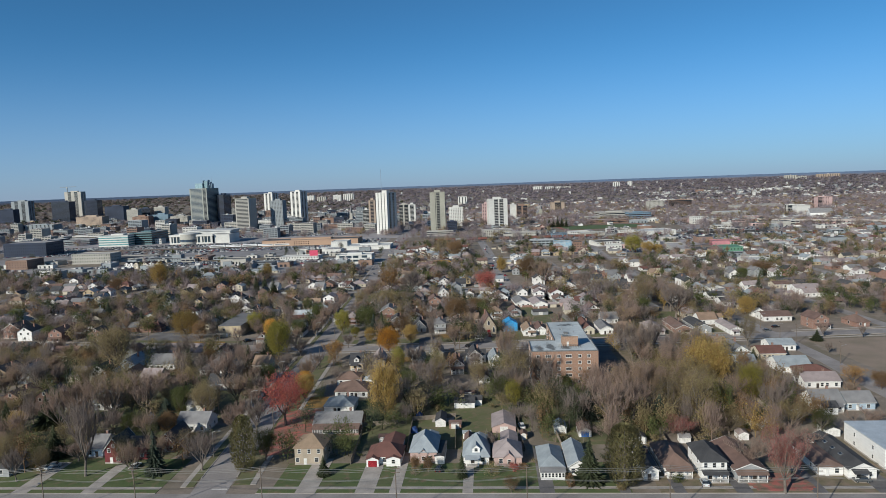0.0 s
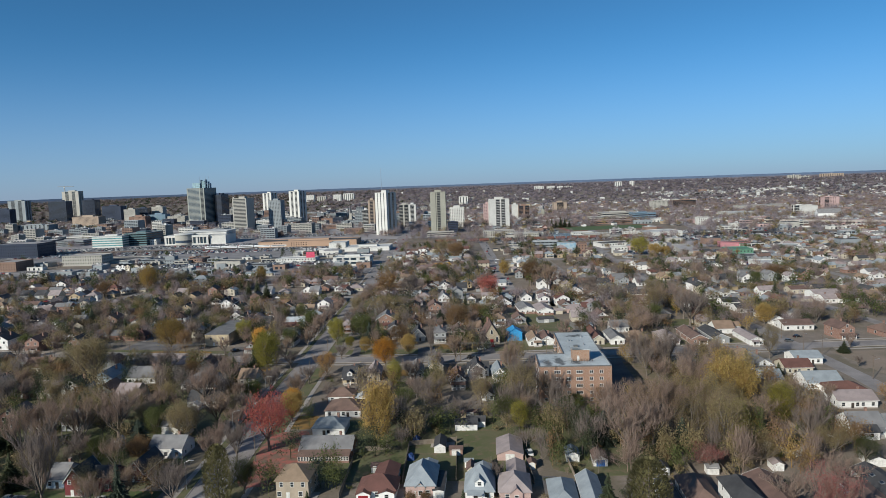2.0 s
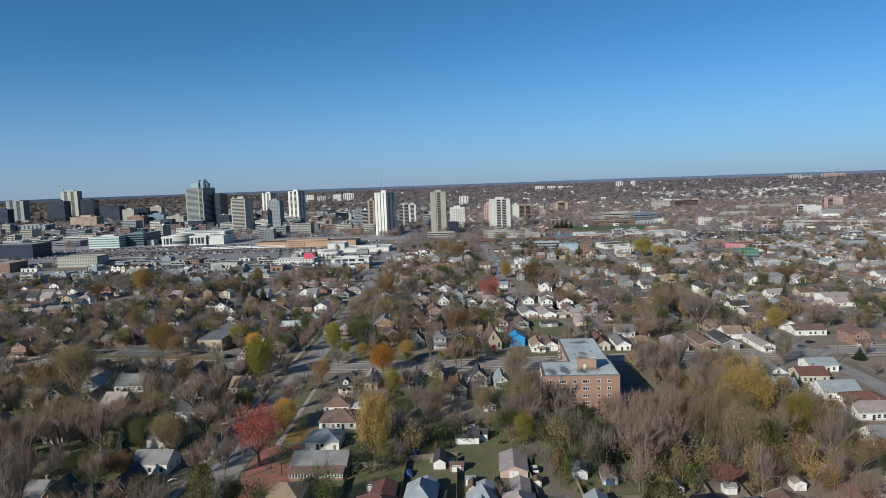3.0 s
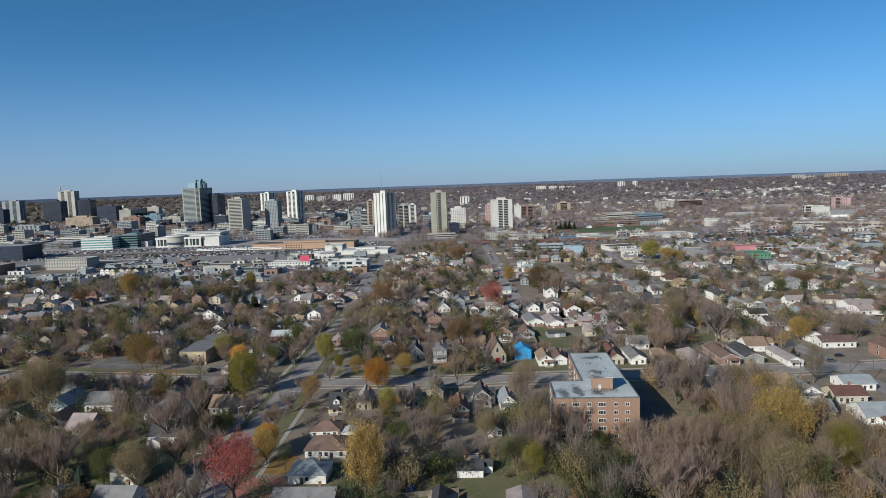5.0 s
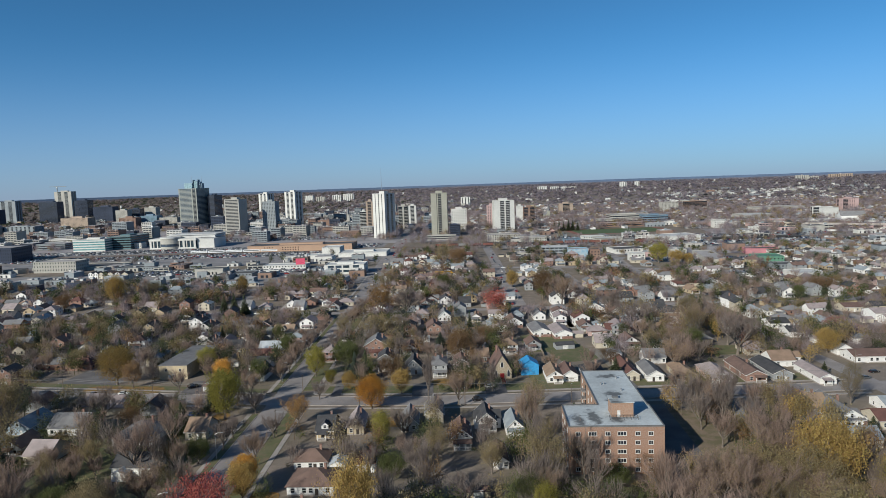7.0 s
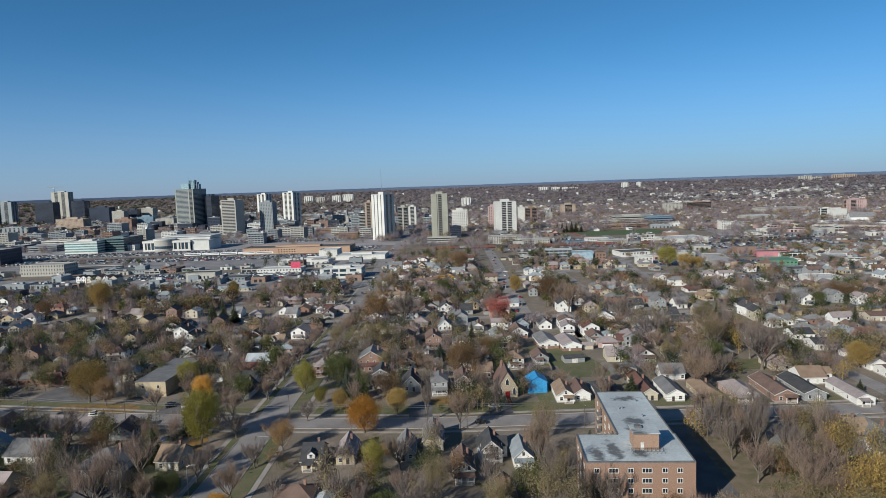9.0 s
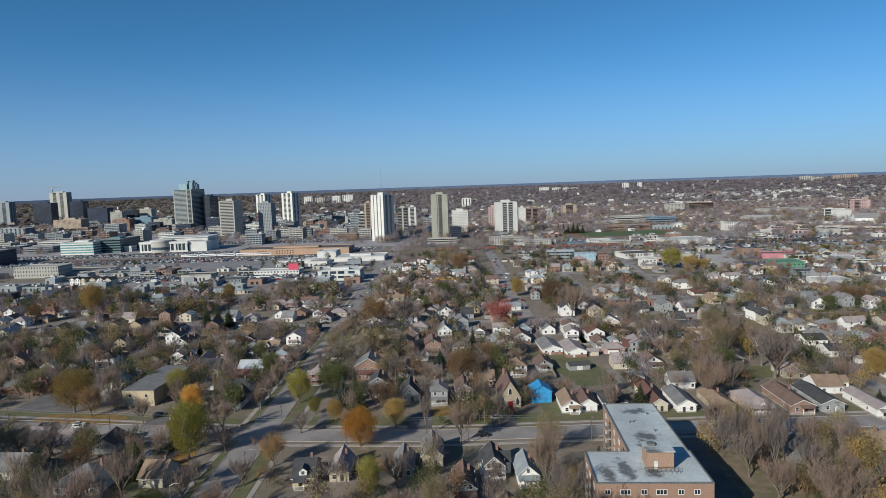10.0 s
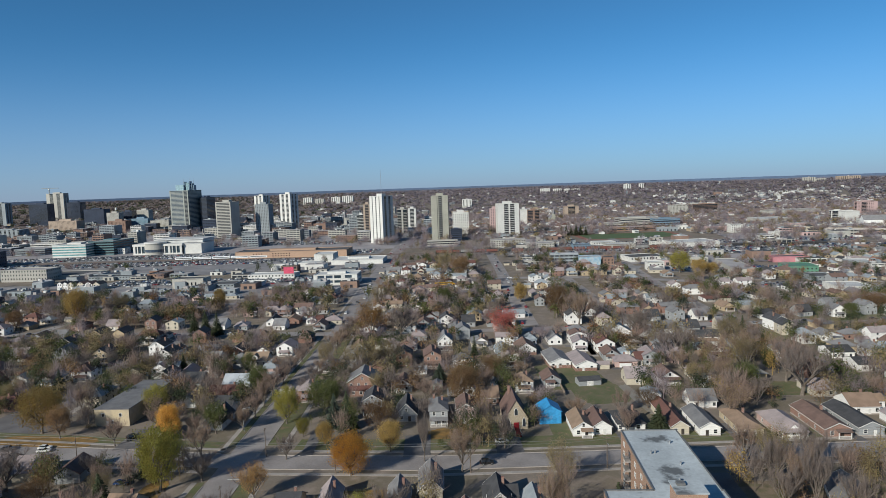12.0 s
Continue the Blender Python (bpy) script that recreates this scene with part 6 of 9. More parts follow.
tower(309.5, 610.6, 24.7, 26, 4.1, "white shop with a blue corner", "white", ((1, "w"),), turn=-4, plant=False, roof=PALEROOF)
tower(319.4, 667.6, 18.4, 20, 3.6, "low grey commercial garage", "grey", PUN, turn=-4, plant=False, roof=DARKROOF)
tower(238.5, 967.7, 35.8, 20, 5.5, "low pale warehouse with rows of windows", "beige", ((1, "w"),), plant=False, roof=PALEROOF)
tower(230.0, 1017.8, 30.4, 20, 3.7, "low white workshop with rows of windows", "white", PUN, plant=False, roof=PALEROOF)
tower(192.0, 984.4, 21.9, 16, 4.6, "low grey-blue workshop with rows of windows", "blue", PUN, plant=False, roof=DARKROOF)

# roof crown of the tallest office tower and the crane beside the unfinished one
crown_t = thing("roof_crown", pose(-563.6, 1641.2, 0), "steel and glass crown on the tall office tower", "roof crown")
top = 94.0
for px, w, y0, y1, hh in ((-13, 18, 12, 30, 13), (4, 7, 14, 26, 18)):
    part("crown_glass", Mesh().box(px - w / 2, px + w / 2, y0, y1, top - 1, top + hh), GLASS_PALE, crown_t, "pale blue glass lantern")
for px, hh in ((-3, 20), (2.5, 17), (8.5, 21), (14, 16), (18, 12)):
    part("crown_fin", Mesh().box(px - 0.8, px + 0.8, 15, 29, top - 1, top + hh), WALLS["blue"], crown_t)
for k in range(3):
    part("cross_beam", Mesh().box(-3, 18, 17 + 4 * k, 17.9 + 4 * k, top + 9, top + 11), WALLS["blue"], crown_t)
for px in (-7, 8, 16):
    part("antenna", Mesh().rod((px, 22, top + 10), (px, 22, top + 30), 0.35, 0.1, 5), METAL, crown_t)
crane = thing("tower_crane", pose(-1363.2, 2500.5, 0), "pale tower crane above the unfinished block", "crane")
part("mast", Mesh().box(-1.2, 1.2, -1.2, 1.2, 0, 122), WALLS["grey"], crane)
part("jib", Mesh().box(-26, 34, -0.9, 0.9, 120, 122), WALLS["grey"], crane)
part("cabin", Mesh().box(-2, 2, -2.6, -0.9, 116, 119), WALLS["white"], crane)
mast = thing("radio_mast", pose(-195.4, 2612.5, 0), "thin far radio mast on the skyline", "mast")
part("shaft", Mesh().rod((0, 0, 0), (0, 0, 150), 1.0, 0.3, 4), METAL, mast)


def spired_church(x, y, h, wall, label):
    c = thing("spired_church", pose(x, y, 0), label, "church")
    keep_off(x, y + 12, 14, 30)
    b, r = Mesh(), Mesh()
    wall_body(b, 14, 30, 8, 7, True, "y")
    gable_roof(r, 14, 30, 8, 7, 0.4, "y", 0.3)
    part("wall", b, WALLS[wall], c, at=pose(0, 15, 0))
    part("roof", r, SHINGLE["grey"], c, at=pose(0, 15, 0))
    part("belfry", Mesh().box(-3.2, 3.2, -3.2, 3.2, 0, h * 0.55), WALLS[wall], c)
    part("spire", Mesh().rod((0, 0, h * 0.55), (0, 0, h), 4.2, 0, 4), SHINGLE["grey"], c)


# slabs far out among the woods
def far_slab(x, y, w, h, wall):
    """A far apartment block: walls with upright window strips under a flat roof."""
    t = thing("apartment_block", pose(x, y, 0, rz=-6), "pale far apartment block among bare woods", "building", "far apartment blocks")
    keep_off(x, y + 9, w, 18)
    part("wall", Mesh().box(-w / 2, w / 2, 0, 18, -1, h), WALLS[wall], t)
    n = max(2, int(w / 9))
    for i in range(n):
        px = -w / 2 + w * (i + 0.5) / n
        part("window_strip", Mesh().box(px - w / n * 0.13, px + w / n * 0.13, -0.2, 0.4, 1, h - 1.5), GLASS, t)
    part("roof", Mesh().box(-w / 2 + 0.3, w / 2 - 0.3, 0.3, 17.7, h, h + 0.4).box(-3, 3, 6, 12, h + 0.4, h + 3.5), FLATROOF, t)


for fx, fy, fw, fh, fwall in ((1019, 3600, 34, 57, "white"), (1094, 3600, 22, 57, "white"), (585, 3600, 50, 48, "white"), (650, 3600, 44, 45, "white"), (700, 3600, 30, 43, "white"), (745, 3600, 44, 42, "beige"), (1985, 3600, 64, 60, "beige"),
                              (2048, 3600, 46, 52, "beige"), (2194, 3600, 120, 61, "sand"), (119, 2500, 34, 32, "white"), (-585, 3200, 40, 47, "white"),
                              (-530, 3200, 44, 40, "beige"), (-455, 3200, 40, 46, "white"), (-400, 3200, 50, 50, "white")):
    far_slab(fx, fy, fw, fh, fwall)


spired_church(258.1, 1550.4, 31.6, "buff", "buff stone church with a grey spire")
spired_church(-193.4, 1584.0, 42.2, "beige", "pale stone church with a tall spire")
shed(703.0, 1172.0, 38, 17, "white", "grey", -14, eave=9.5, rise=7.5, ridge="x", what="church_hall", extra="with tall walls")


# ---- raised road in the east ----
over = thing("overpass", pose(0, 0, 0), "raised concrete road on slanted piers", "bridge")
part("deck", Mesh().prism([(560, 1070), (900, 760), (908, 768), (568, 1078)], 6.4, 7.6), CONCRETE, over)
for k in range(9):
    px, py = 575 + 38 * k, 1063 - 34.6 * k
    part("pier", Mesh().box(-0.9, 0.9, -3.5, 3.5, -0.5, 6.4), CONCRETE, over, at=pose(px, py, 0, rz=-42))
for a in (0, 8):
    part("parapet", Mesh().prism([(560 + a, 1070 + a), (900 + a, 760 + a), (900.5 + a, 760.5 + a), (560.5 + a, 1070.5 + a)], 7.6, 8.5), CONCRETE, over)

sign = thing("shop_sign", pose(-145.5, 799.9, 0), "plain red panel sign on a white retail row", "sign")
part("panel", Mesh().box(-5, 5, -1.2, -0.6, 4.5, 11), mat("red_sign", (0.62, 0.09, 0.16), 0.5), sign)
part("bracket", Mesh().box(-0.4, 0.4, -0.6, 0.4, 0, 10), METAL, sign)


# ---- row of gabled houses by the shops, school bus ----
house(-360.2, 772.6, 4.9, 9, 2, "gy", "white", "dark", -8, windows=1, chimney=0)
house(-354.1, 771.2, 4.9, 9, 2, "gy", "white", "dark", -8, windows=1, chimney=0)
house(-347.9, 769.9, 4.9, 9, 2, "gy", "cream", "dark", -8, windows=1, chimney=0)
house(-335.5, 763.7, 7.5, 11, 2, "gy", "cream", "brown", -8, windows=1, chimney=0)
house(-327.0, 761.9, 7.5, 11, 2, "gy", "white", "brown", -8, windows=1, chimney=0)
house(-318.6, 760.0, 6.9, 11, 2, "gy", "cream", "dark", -8, windows=1, chimney=0)


def school_bus(x, y, turn):
    b = thing("school_bus", pose(x, y, 0.05, rz=turn), "long yellow school bus parked by the street", "bus", "school buses")
    o = [(-1.2, 0.6), (1.2, 0.6), (1.2, 2.5), (0.9, 3.0), (-0.9, 3.0), (-1.2, 2.5)]
    yellow = mat("bus_yellow", (0.62, 0.36, 0.02), 0.45, bump=0)
    part("body", Mesh().solid([(-5.2, u, v) for u, v in o], [(4.0, u, v) for u, v in o]), yellow, b)
    part("bonnet", Mesh().box(4.003, 5.4, -1.0, 1.0, 0.6, 1.6), yellow, b)
    for s in (-1, 1):
        part("window_band", Mesh().box(-4.8, 3.6, s * 1.205 - 0.02, s * 1.205 + 0.02, 1.75, 2.4), GLASS, b)
        for wx in (-3.2, 4.2):
            part("wheel", Mesh().rod((wx, s * 0.85, 0.5), (wx, s * 1.15, 0.5), 0.5, 0.5, 12), RUBBER, b)
    return b


bus = school_bus(6.5, 712.8, 4)
copy_thing(bus, pose(13.5, 714.4, 0.05, rz=4))


# ---- blue tarpaulin house, church ----
TARP = mat("blue_tarpaulin", (0.06, 0.3, 0.6), 0.5, (0.045, 0.22, 0.46), 0.9, 2.2, 0.9)
SIDING["tarp"], SHINGLE["tarp"] = TARP, TARP
WALL_WORD["tarp"], ROOF_WORD["tarp"] = "blue tarpaulin-wrapped", "blue tarpaulin"
house(43.4, 374.2, 8.0, 8.5, 2, "gy", "tarp", "tarp", chimney=0, windows=0, extra="under repair", rise=2.4, eave=4.6)
STEEP = brick_mat("buff_church_brick", (0.28, 0.228, 0.17), (0.235, 0.19, 0.138), (0.4, 0.36, 0.3))
SIDING["church"], WALL_WORD["church"] = STEEP, "buff brick"


def arched_window(parent, x, y, z, w, h):
    fr, gl = Mesh(), Mesh()
    pts = [(-w / 2, 0), (w / 2, 0), (w / 2, h * 0.62), (w * 0.25, h * 0.88), (0, h), (-w * 0.25, h * 0.88), (-w / 2, h * 0.62)]
    gl.solid([(a, 0.02, b) for a, b in pts], [(a, -0.05, b) for a, b in pts])
    big = [(a * 1.25, b * 1.06 - 0.05) for a, b in pts]
    fr.solid([(a, 0.01, b) for a, b in big], [(a, -0.035, b) for a, b in big])
    ob = part("window", fr, TRIM, parent, at=pose(x, y, z))
    part("pane", gl, GLASS, ob)


def church(x, y, w, d):
    y += d / 2
    keep_off(x, y, w, d)
    c = thing("church", pose(x, y, 0), "small buff brick church with a steep dark red roof", "church")
    b, r = Mesh(), Mesh()
    wall_body(b, w, d, 4.2, 6.6, True, "y")
    gable_roof(r, w, d, 4.2, 6.6, 0.35, "y", 0.2)
    part("wall", b, STEEP, c)
    part("roof", r, SHINGLE["brown"], c, "steep red-brown shingled roof")
    for px, z, ww, h in ((-2.8, 1.0, 1.1, 3.2), (2.8, 1.0, 1.1, 3.2), (0, 5.2, 1.2, 2.6)):
        arched_window(c, px, -d / 2, z, ww, h)
    part("door", Mesh().box(-0.9, 0.9, -d / 2 - 0.08, -d / 2 - 0.003, 0.1, 2.5), DOORS[2], c, "dark red double door")
    ramp = part("entry_ramp", Mesh().box(-1.0, 1.0, -d / 2 - 7.5, -d / 2 - 0.1, -0.1, 0.35), mat("red_carpet_paint", (0.13, 0.025, 0.03), 0.8), c, "dark red painted entry ramp")
    for s in (-1, 1):
        rail = Mesh().box(s * 1.0 - 0.03, s * 1.0 + 0.03, -d / 2 - 7.5, -d / 2 - 0.1, 1.2, 1.26)
        for i in range(8):
            rail.box(s - 0.03, s + 0.03, -d / 2 - 7.4 + i, -d / 2 - 7.34 + i, 0.35, 1.2)
        part("rail", rail, METAL, ramp)
    for i in range(3):
        yy = -d / 2 + 3 + i * (d - 6) / 2
        for s in (-1, 1):
            part("buttress", Mesh().box(s * w / 2 - 0.25, s * w / 2 + 0.45 * s + 0.25, yy - 0.3, yy + 0.3, -0.2, 3.2), STEEP, c)
    part("chimney", Mesh().box(-0.4, 0.4, 4.0, 4.8, 8.5, 12.2), SIDING["brick"], c, at=pose(-1.2, 0, 0))


church(30.4, 370.3, 8.4, 17)

# ---- row along the front street ----
house(-106.5, 208.4, 6.3, 9, 2, "gy", "dark_red", "dark", -6, rise=4.0, chimney=0, eave=4.6, wing=(7.0, 7.0, 6.0, 2.2, 4.6, "dark"), extra="with white trim")
HOUSE_SPOTS += [(-112.0, 186.0, 14), (-104.0, 186.0, 14), (-90.0, 227.1, 12), (-88.4, 233.8, 14), (-84.7, 220.5, 8)]
house(-90.3, 233.5, 11.5, 9, 1, "gx", "white", "grey", -6, eave=3.6)
house(-94.6, 250.3, 7.9, 8, 1, "gx", "white", "grey", -6, windows=1, eave=5.0)
house(-115.8, 214.2, 5.7, 10, 1, "gx", "blue", "grey", -6)
house(-92.6, 216.5, 5.0, 12, 1, "gy", "dark_red", "dark", -6, rise=3.4, chimney=0)
house(-41.6, 201.1, 9.3, 10.5, 2, "hx", "taupe", "tan", -5, chimney=0)
h = house(-17.6, 198.7, 10.6, 8, 1, "hx", "white", "red", -5, rise=2.9, chimney=0, porch="", rear="9")
front_gable(h, 8, -3.6, 3.8, 1.6, 2.5, 0.8, "white", "red", True, True)
front_gable(h, 8, 2.9, 4.4, 1.2, 2.6, 0.7, "white", "red")
h = house(-5.4, 198.8, 8.3, 13, 1, "hy", "pink", "pale", -5, eave=4.0, rise=3.8, chimney=0, rear="5")
front_gable(h, 13, 0, 2.6, 0.25, 3.4, 1.2, "pink", "pale")
shed(-0.4, 197.5, 3.0, 12, "white", "dark", -5, eave=2.6, rise=0.3, what="garage")
h = house(11.0, 195.9, 7.9, 11, 1, "hx", "white", "pale", -5, dormer=True, rise=5.2, chimney=0, porch="part", rear="6")
h = house(20.6, 194.1, 8.5, 11, 1, "hy", "pink", "mauve", -5, rise=3.0, chimney=0, eave=3.2, rear="9")
front_gable(h, 11, 0.4, 3.4, 0.5, 2.9, 1.5, "pink", "mauve")
h = house(32.7, 185.2, 7.0, 15, 1, "hy", "white", "pale", -5, chimney=0, rise=2.3, eave=3.3)
sunroom(h, 15, 0, 7.0, 2.0, "grey")
house(40.4, 185.2, 5.5, 17, 1, "gy", "white", "pale", -5, chimney=0)
house(60.4, 180.3, 4.2, 17, 1, "gy", "white", "dark", -5)
h = house(68.9, 182.5, 7.6, 17, 1, "hy", "white", "brown", -5, porch="full", chimney=0, rise=2.6)
h = house(78.0, 179.0, 7.1, 13, 2, "hy", "white", "dark", -5, porch="full", chimney=0, rise=2.4)
house(88.0, 178.1, 8.7, 20, 1, "gy", "grey", "brown", -5, porch="full", chimney=0, rise=1.8)
house(111.3, 178.4, 6.8, 16, 1, "hy", "white", "brown", -5, chimney=0, rise=1.2)
h = house(118.6, 175.5, 7.6, 24, 1, "gy", "white", "dark", -5, porch="part", chimney=0, rise=1.7)
for k in range(3):
    skylight(h, -2.0, -4.0 + 4.5 * k, 4.2, -22)
house(140.7, 179.6, 24.5, 22, 2, "flat", "white", "metal", -5, chimney=0, eave=6.2, name="workshop", category="building")
# second row behind them
vx, vy, vw = -36.6, 228.1, 17.0
h = house(vx, vy, vw, 11, 1, "gx", "brick", "grey", -4, chimney=1, rise=2.6)
sunroom(h, 11, 0, vw * 0.97, 3.4, "brown", "brick", 2.4)

house(-38.7, 247.5, 11.4, 10, 1, "hx", "white", "pale", -4, windows=1)
house(-36.0, 265.3, 13.6, 12, 1, "hx", "white", "brown", -4, chimney=1, rise=2.8)
house(-39.1, 282.5, 10.5, 9, 1, "hx", "white", "brown", -3)
shed(-30.5, 280.5, 4.9, 6, "white", "metal", -3)
shed(22.4, 221.0, 8.2, 13, "pink", "mauve", -5, what="garage", eave=2.1, rise=1.5)
shed(0.4, 228.9, 3.7, 8, "white", "dark", -4, what="garage")
shed(41.6, 218.0, 3.9, 6, "white", "pale", -5)
shed(49.2, 214.1, 4.2, 7, "white", "brown", -5, extra="and blue door", door_mat=mat("blue_door", (0.03, 0.1, 0.3), 0.6))
shed(111.0, 215.5, 5.0, 11, "cream", "brown", 24)
shed(-111.5, 243.8, 2.6, 4, "white", "metal", -5)
shed(9.5, 210.6, 2.6, 5, "cream", "brown", -5)
shed(13.6, 250.2, 6.7, 5, "white", "dark", -5, ridge="x")
# houses east towards the side street
house(141.3, 228.1, 10.6, 11, 1, "gx", "white", "grey", -4, porch="part", wing=(5, 5, -1, -6, 2.7, "dark"))
house(152.8, 227.9, 9.8, 9, 1, "gx", "blue", "grey", -4, chimney=1)
house(154.0, 253.4, 14.0, 10, 1, "gx", "white", "mauve", -4, rise=2.4)
house(158.5, 264.9, 13.7, 10, 1, "hx", "white", "red", -4, chimney=0, rise=2.2)
house(154.8, 274.5, 13.7, 13, 1, "gx", "white", "pale", -4, chimney=0, rise=3.0)
house(156.3, 296.2, 11.6, 11, 1, "gx", "cream", "red", -4, rise=2.4)
house(168.4, 309.8, 12.1, 11, 1, "gx", "white", "pale", -4, chimney=0, rise=2.0)
house(140.9, 298.4, 11.1, 12, 1, "gx", "white", "grey", -4, rise=2.0, chimney=0)
house(137.3, 282.1, 8.5, 9, 1, "gx", "cream", "pale", -4, windows=1)
# between the apartment block and the corner
house(-38.6, 307.5, 6.3, 13, 1, "gx", "yellow_brick", "dark", 0, rise=3.4, dormer=True, porch="part")
house(-28.3, 310.5, 5.9, 13, 1, "gy", "tan", "mauve", 0, rise=3.2)
house(-0.1, 318.3, 6.6, 13, 1, "gy", "cream", "grey", 0, rise=3.2, eave=3.8)
house(-9.0, 311.3, 6.0, 12, 1, "gy", "grey", "grey", 0, rise=3.2)
house(9.1, 294.8, 6.2, 13, 2, "gy", "grey", "brown", 0, rise=2.6, eave=4.0, porch="full")
house(18.4, 307.7, 6.7, 12, 2, "gy", "white", "dark", 0, rise=3.0, eave=4.2, wing=(9.4, 6.5, 0.6, 1.5, 3.8, "dark"), porch="part")
house(27.9, 303.3, 6.0, 12, 1, "gy", "white", "pale", 0, rise=2.7, eave=3.3, porch="full")
house(20.3, 277.7, 4.6, 14, 1, "gy", "white", "brown", 0, rise=1.6, eave=2.6)
house(-21.5, 279.1, 5.9, 8, 1, "gx", "white", "red", 0, windows=1)
shed(12.1, 260.0, 6.8, 3.5, "tan", "brown", 0, ridge="x", eave=1.9, rise=0.6)
shed(-8.1, 252.3, 2.6, 6, "blue", "dark", 0)
shed(10.0, 247.4, 7.9, 6, "white", "dark", -4, ridge="x")
# north side of the cross street
house(52.6, 361.0, 7.2, 15, 1, "gy", "white", "tan", -2, porch="part")
house(59.2, 361.9, 6.7, 15, 1, "gy", "white", "brown", -2)
house(-29.9, 416.2, 12.6, 13, 2, "gy", "brick", "grey", 0, rise=3.8, wing=(9.5, 5, -0.5, -6.0, 2.8, "red"))
house(-23.2, 390.5, 7.5, 12, 2, "gy", "grey", "dark", 0, porch="full")
house(2.5, 377.0, 6.7, 14, 2, "hy", "grey", "grey", 0, porch="full", chimney=2)
house(-9.6, 381.8, 7.7, 13, 1, "gy", "grey", "dark", 0, rise=4)
house(12.8, 376.5, 7.1, 13, 2, "gy", "pink", "brown", 0)
house(23.3, 397.2, 6.8, 10, 1, "gx", "brick", "tan", 0, chimney=2)
house(36.1, 463.8, 7.7, 17, 1, "gy", "white", "pale", 0, porch="full", chimney=0)
house(48.2, 470.8, 9.9, 15, 1, "gy", "white", "brown", 0, chimney=0)
house(60.7, 445.2, 10.2, 20, 1, "gy", "white", "grey", 2, chimney=0, rise=2.0)
house(71.6, 439.1, 10.0, 20, 1, "gy", "white", "mauve", 2, chimney=0, rise=2.0)
for hx, hy, w, d, turn in ((48.2, 470.8, 9.9, 15, 0), (60.7, 445.2, 10.2, 20, 2), (71.6, 439.1, 10.0, 20, 2)):
    h = next(o for o in bpy.data.objects if o.parent is None and o.name.startswith("house") and abs(o.location.x - hx) < 1.2 and abs(o.location.y - hy - d / 2) < 1.5)
    part("brick_skirt", Mesh().box(-w / 2 - 0.06, w / 2 + 0.06, -d / 2 - 0.06, d / 2 + 0.06, -0.2, 1.5), SIDING["brick"], h, "dark red brick lower wall")
shed(68.2, 417.1, 9.8, 6, "grey", "dark", 6, ridge="x", what="carport")
house(6.6, 483.6, 7.8, 13, 2, "gy", "white", "grey", 0, rise=3.6, porch="full")
shed(-5.5, 443.4, 5.8, 5, "white", "metal", 0, ridge="x")
shed(2.1, 418.7, 4.4, 6, "green", "grey", 0)
shed(11.6, 423.9, 4.2, 5, "dark_red", "red", 0)
shed(27.1, 421.2, 3.0, 4, "grey", "grey", 0)
house(70.2, 364.1, 9.5, 13, 1, "hx", "white", "dark", -3, rise=3.0, chimney=1, porch="part")
house(85.6, 359.4, 6.0, 26, 1, "gy", "cream", "red", -3, rise=2.0, chimney=1)
shed(88.2, 396.1, 6.8, 8, "white", "pale", -6, what="garage")
house(95.1, 357.4, 7.0, 19, 1, "gy", "white", "grey", -3, rise=1.9, chimney=0)
house(108.6, 355.6, 7.7, 19, 1, "hy", "tan", "tan", -3, rise=2.0, chimney=1)
h = house(121.4, 353.9, 9.1, 17, 1, "hy", "pink", "mauve", -3, porch="full", rise=2.4, chimney=0)
front_gable(h, 17, 0.5, 3.0, 0.3, 3.2, 1.4, "white", "mauve")
house(135.9, 351.9, 8.7, 24, 1, "gy", "brick", "brown", -3, chimney=1, porch="part", rise=2.0)
house(147.3, 352.3, 8.3, 23, 1, "gy", "grey", "dark", -3, chimney=0, rise=1.9)
house(103.9, 384.4, 9.9, 10, 1, "gx", "white", "grey", -4, chimney=0)
house(106.3, 295.9, 8.4, 22, 1, "gy", "blue", "grey", -22, chimney=0)
house(136.9, 310.9, 9.8, 12, 1, "gx", "tan", "tan", -4)
house(142.7, 299.3, 10.2, 22, 1, "gy", "white", "grey", -4, chimney=1)
house(103.3, 498.2, 16.3, 12, 1, "gy", "white", "pale", -4)
house(117.3, 488.2, 15.3, 14, 1, "gy", "white", "brown", -4, porch="full")
shed(97.6, 462.8, 7.4, 6, "blue", "pale", -4)
house(162.1, 344.9, 6.8, 22, 1, "gy", "white", "mauve", -3, rise=1.5, chimney=0, porch="part")
house(158.1, 371.8, 10.1, 12, 1, "gx", "white", "tan", -3, rise=3.2, chimney=1, wing=(7, 6, 7, 3, 3.0, "tan"))
house(157.6, 392.0, 13.0, 14, 1, "hx", "cream", "mauve", -3, rise=2.8, chimney=1)
house(194.8, 443.9, 10.5, 13, 1, "gx", "white", "dark", -4, rise=2.0, chimney=1)
house(193.5, 422.4, 9.9, 13, 1, "gx", "white", "dark", -4, rise=2.0, chimney=1)
house(208.7, 476.5, 9.3, 11, 1, "gy", "white", "grey", -4, rise=1.9, chimney=0)
house(199.4, 373.0, 16.1, 12, 1, "gx", "white", "brown", -3, rise=2.0, chimney=0)
house(195.1, 386.4, 7.3, 13, 1, "gy", "white", "grey", -3, rise=2.2, chimney=0)
house(216.5, 405.5, 10.1, 8, 1, "gx", "white", "grey", -3, rise=1.4, chimney=0, windows=1)
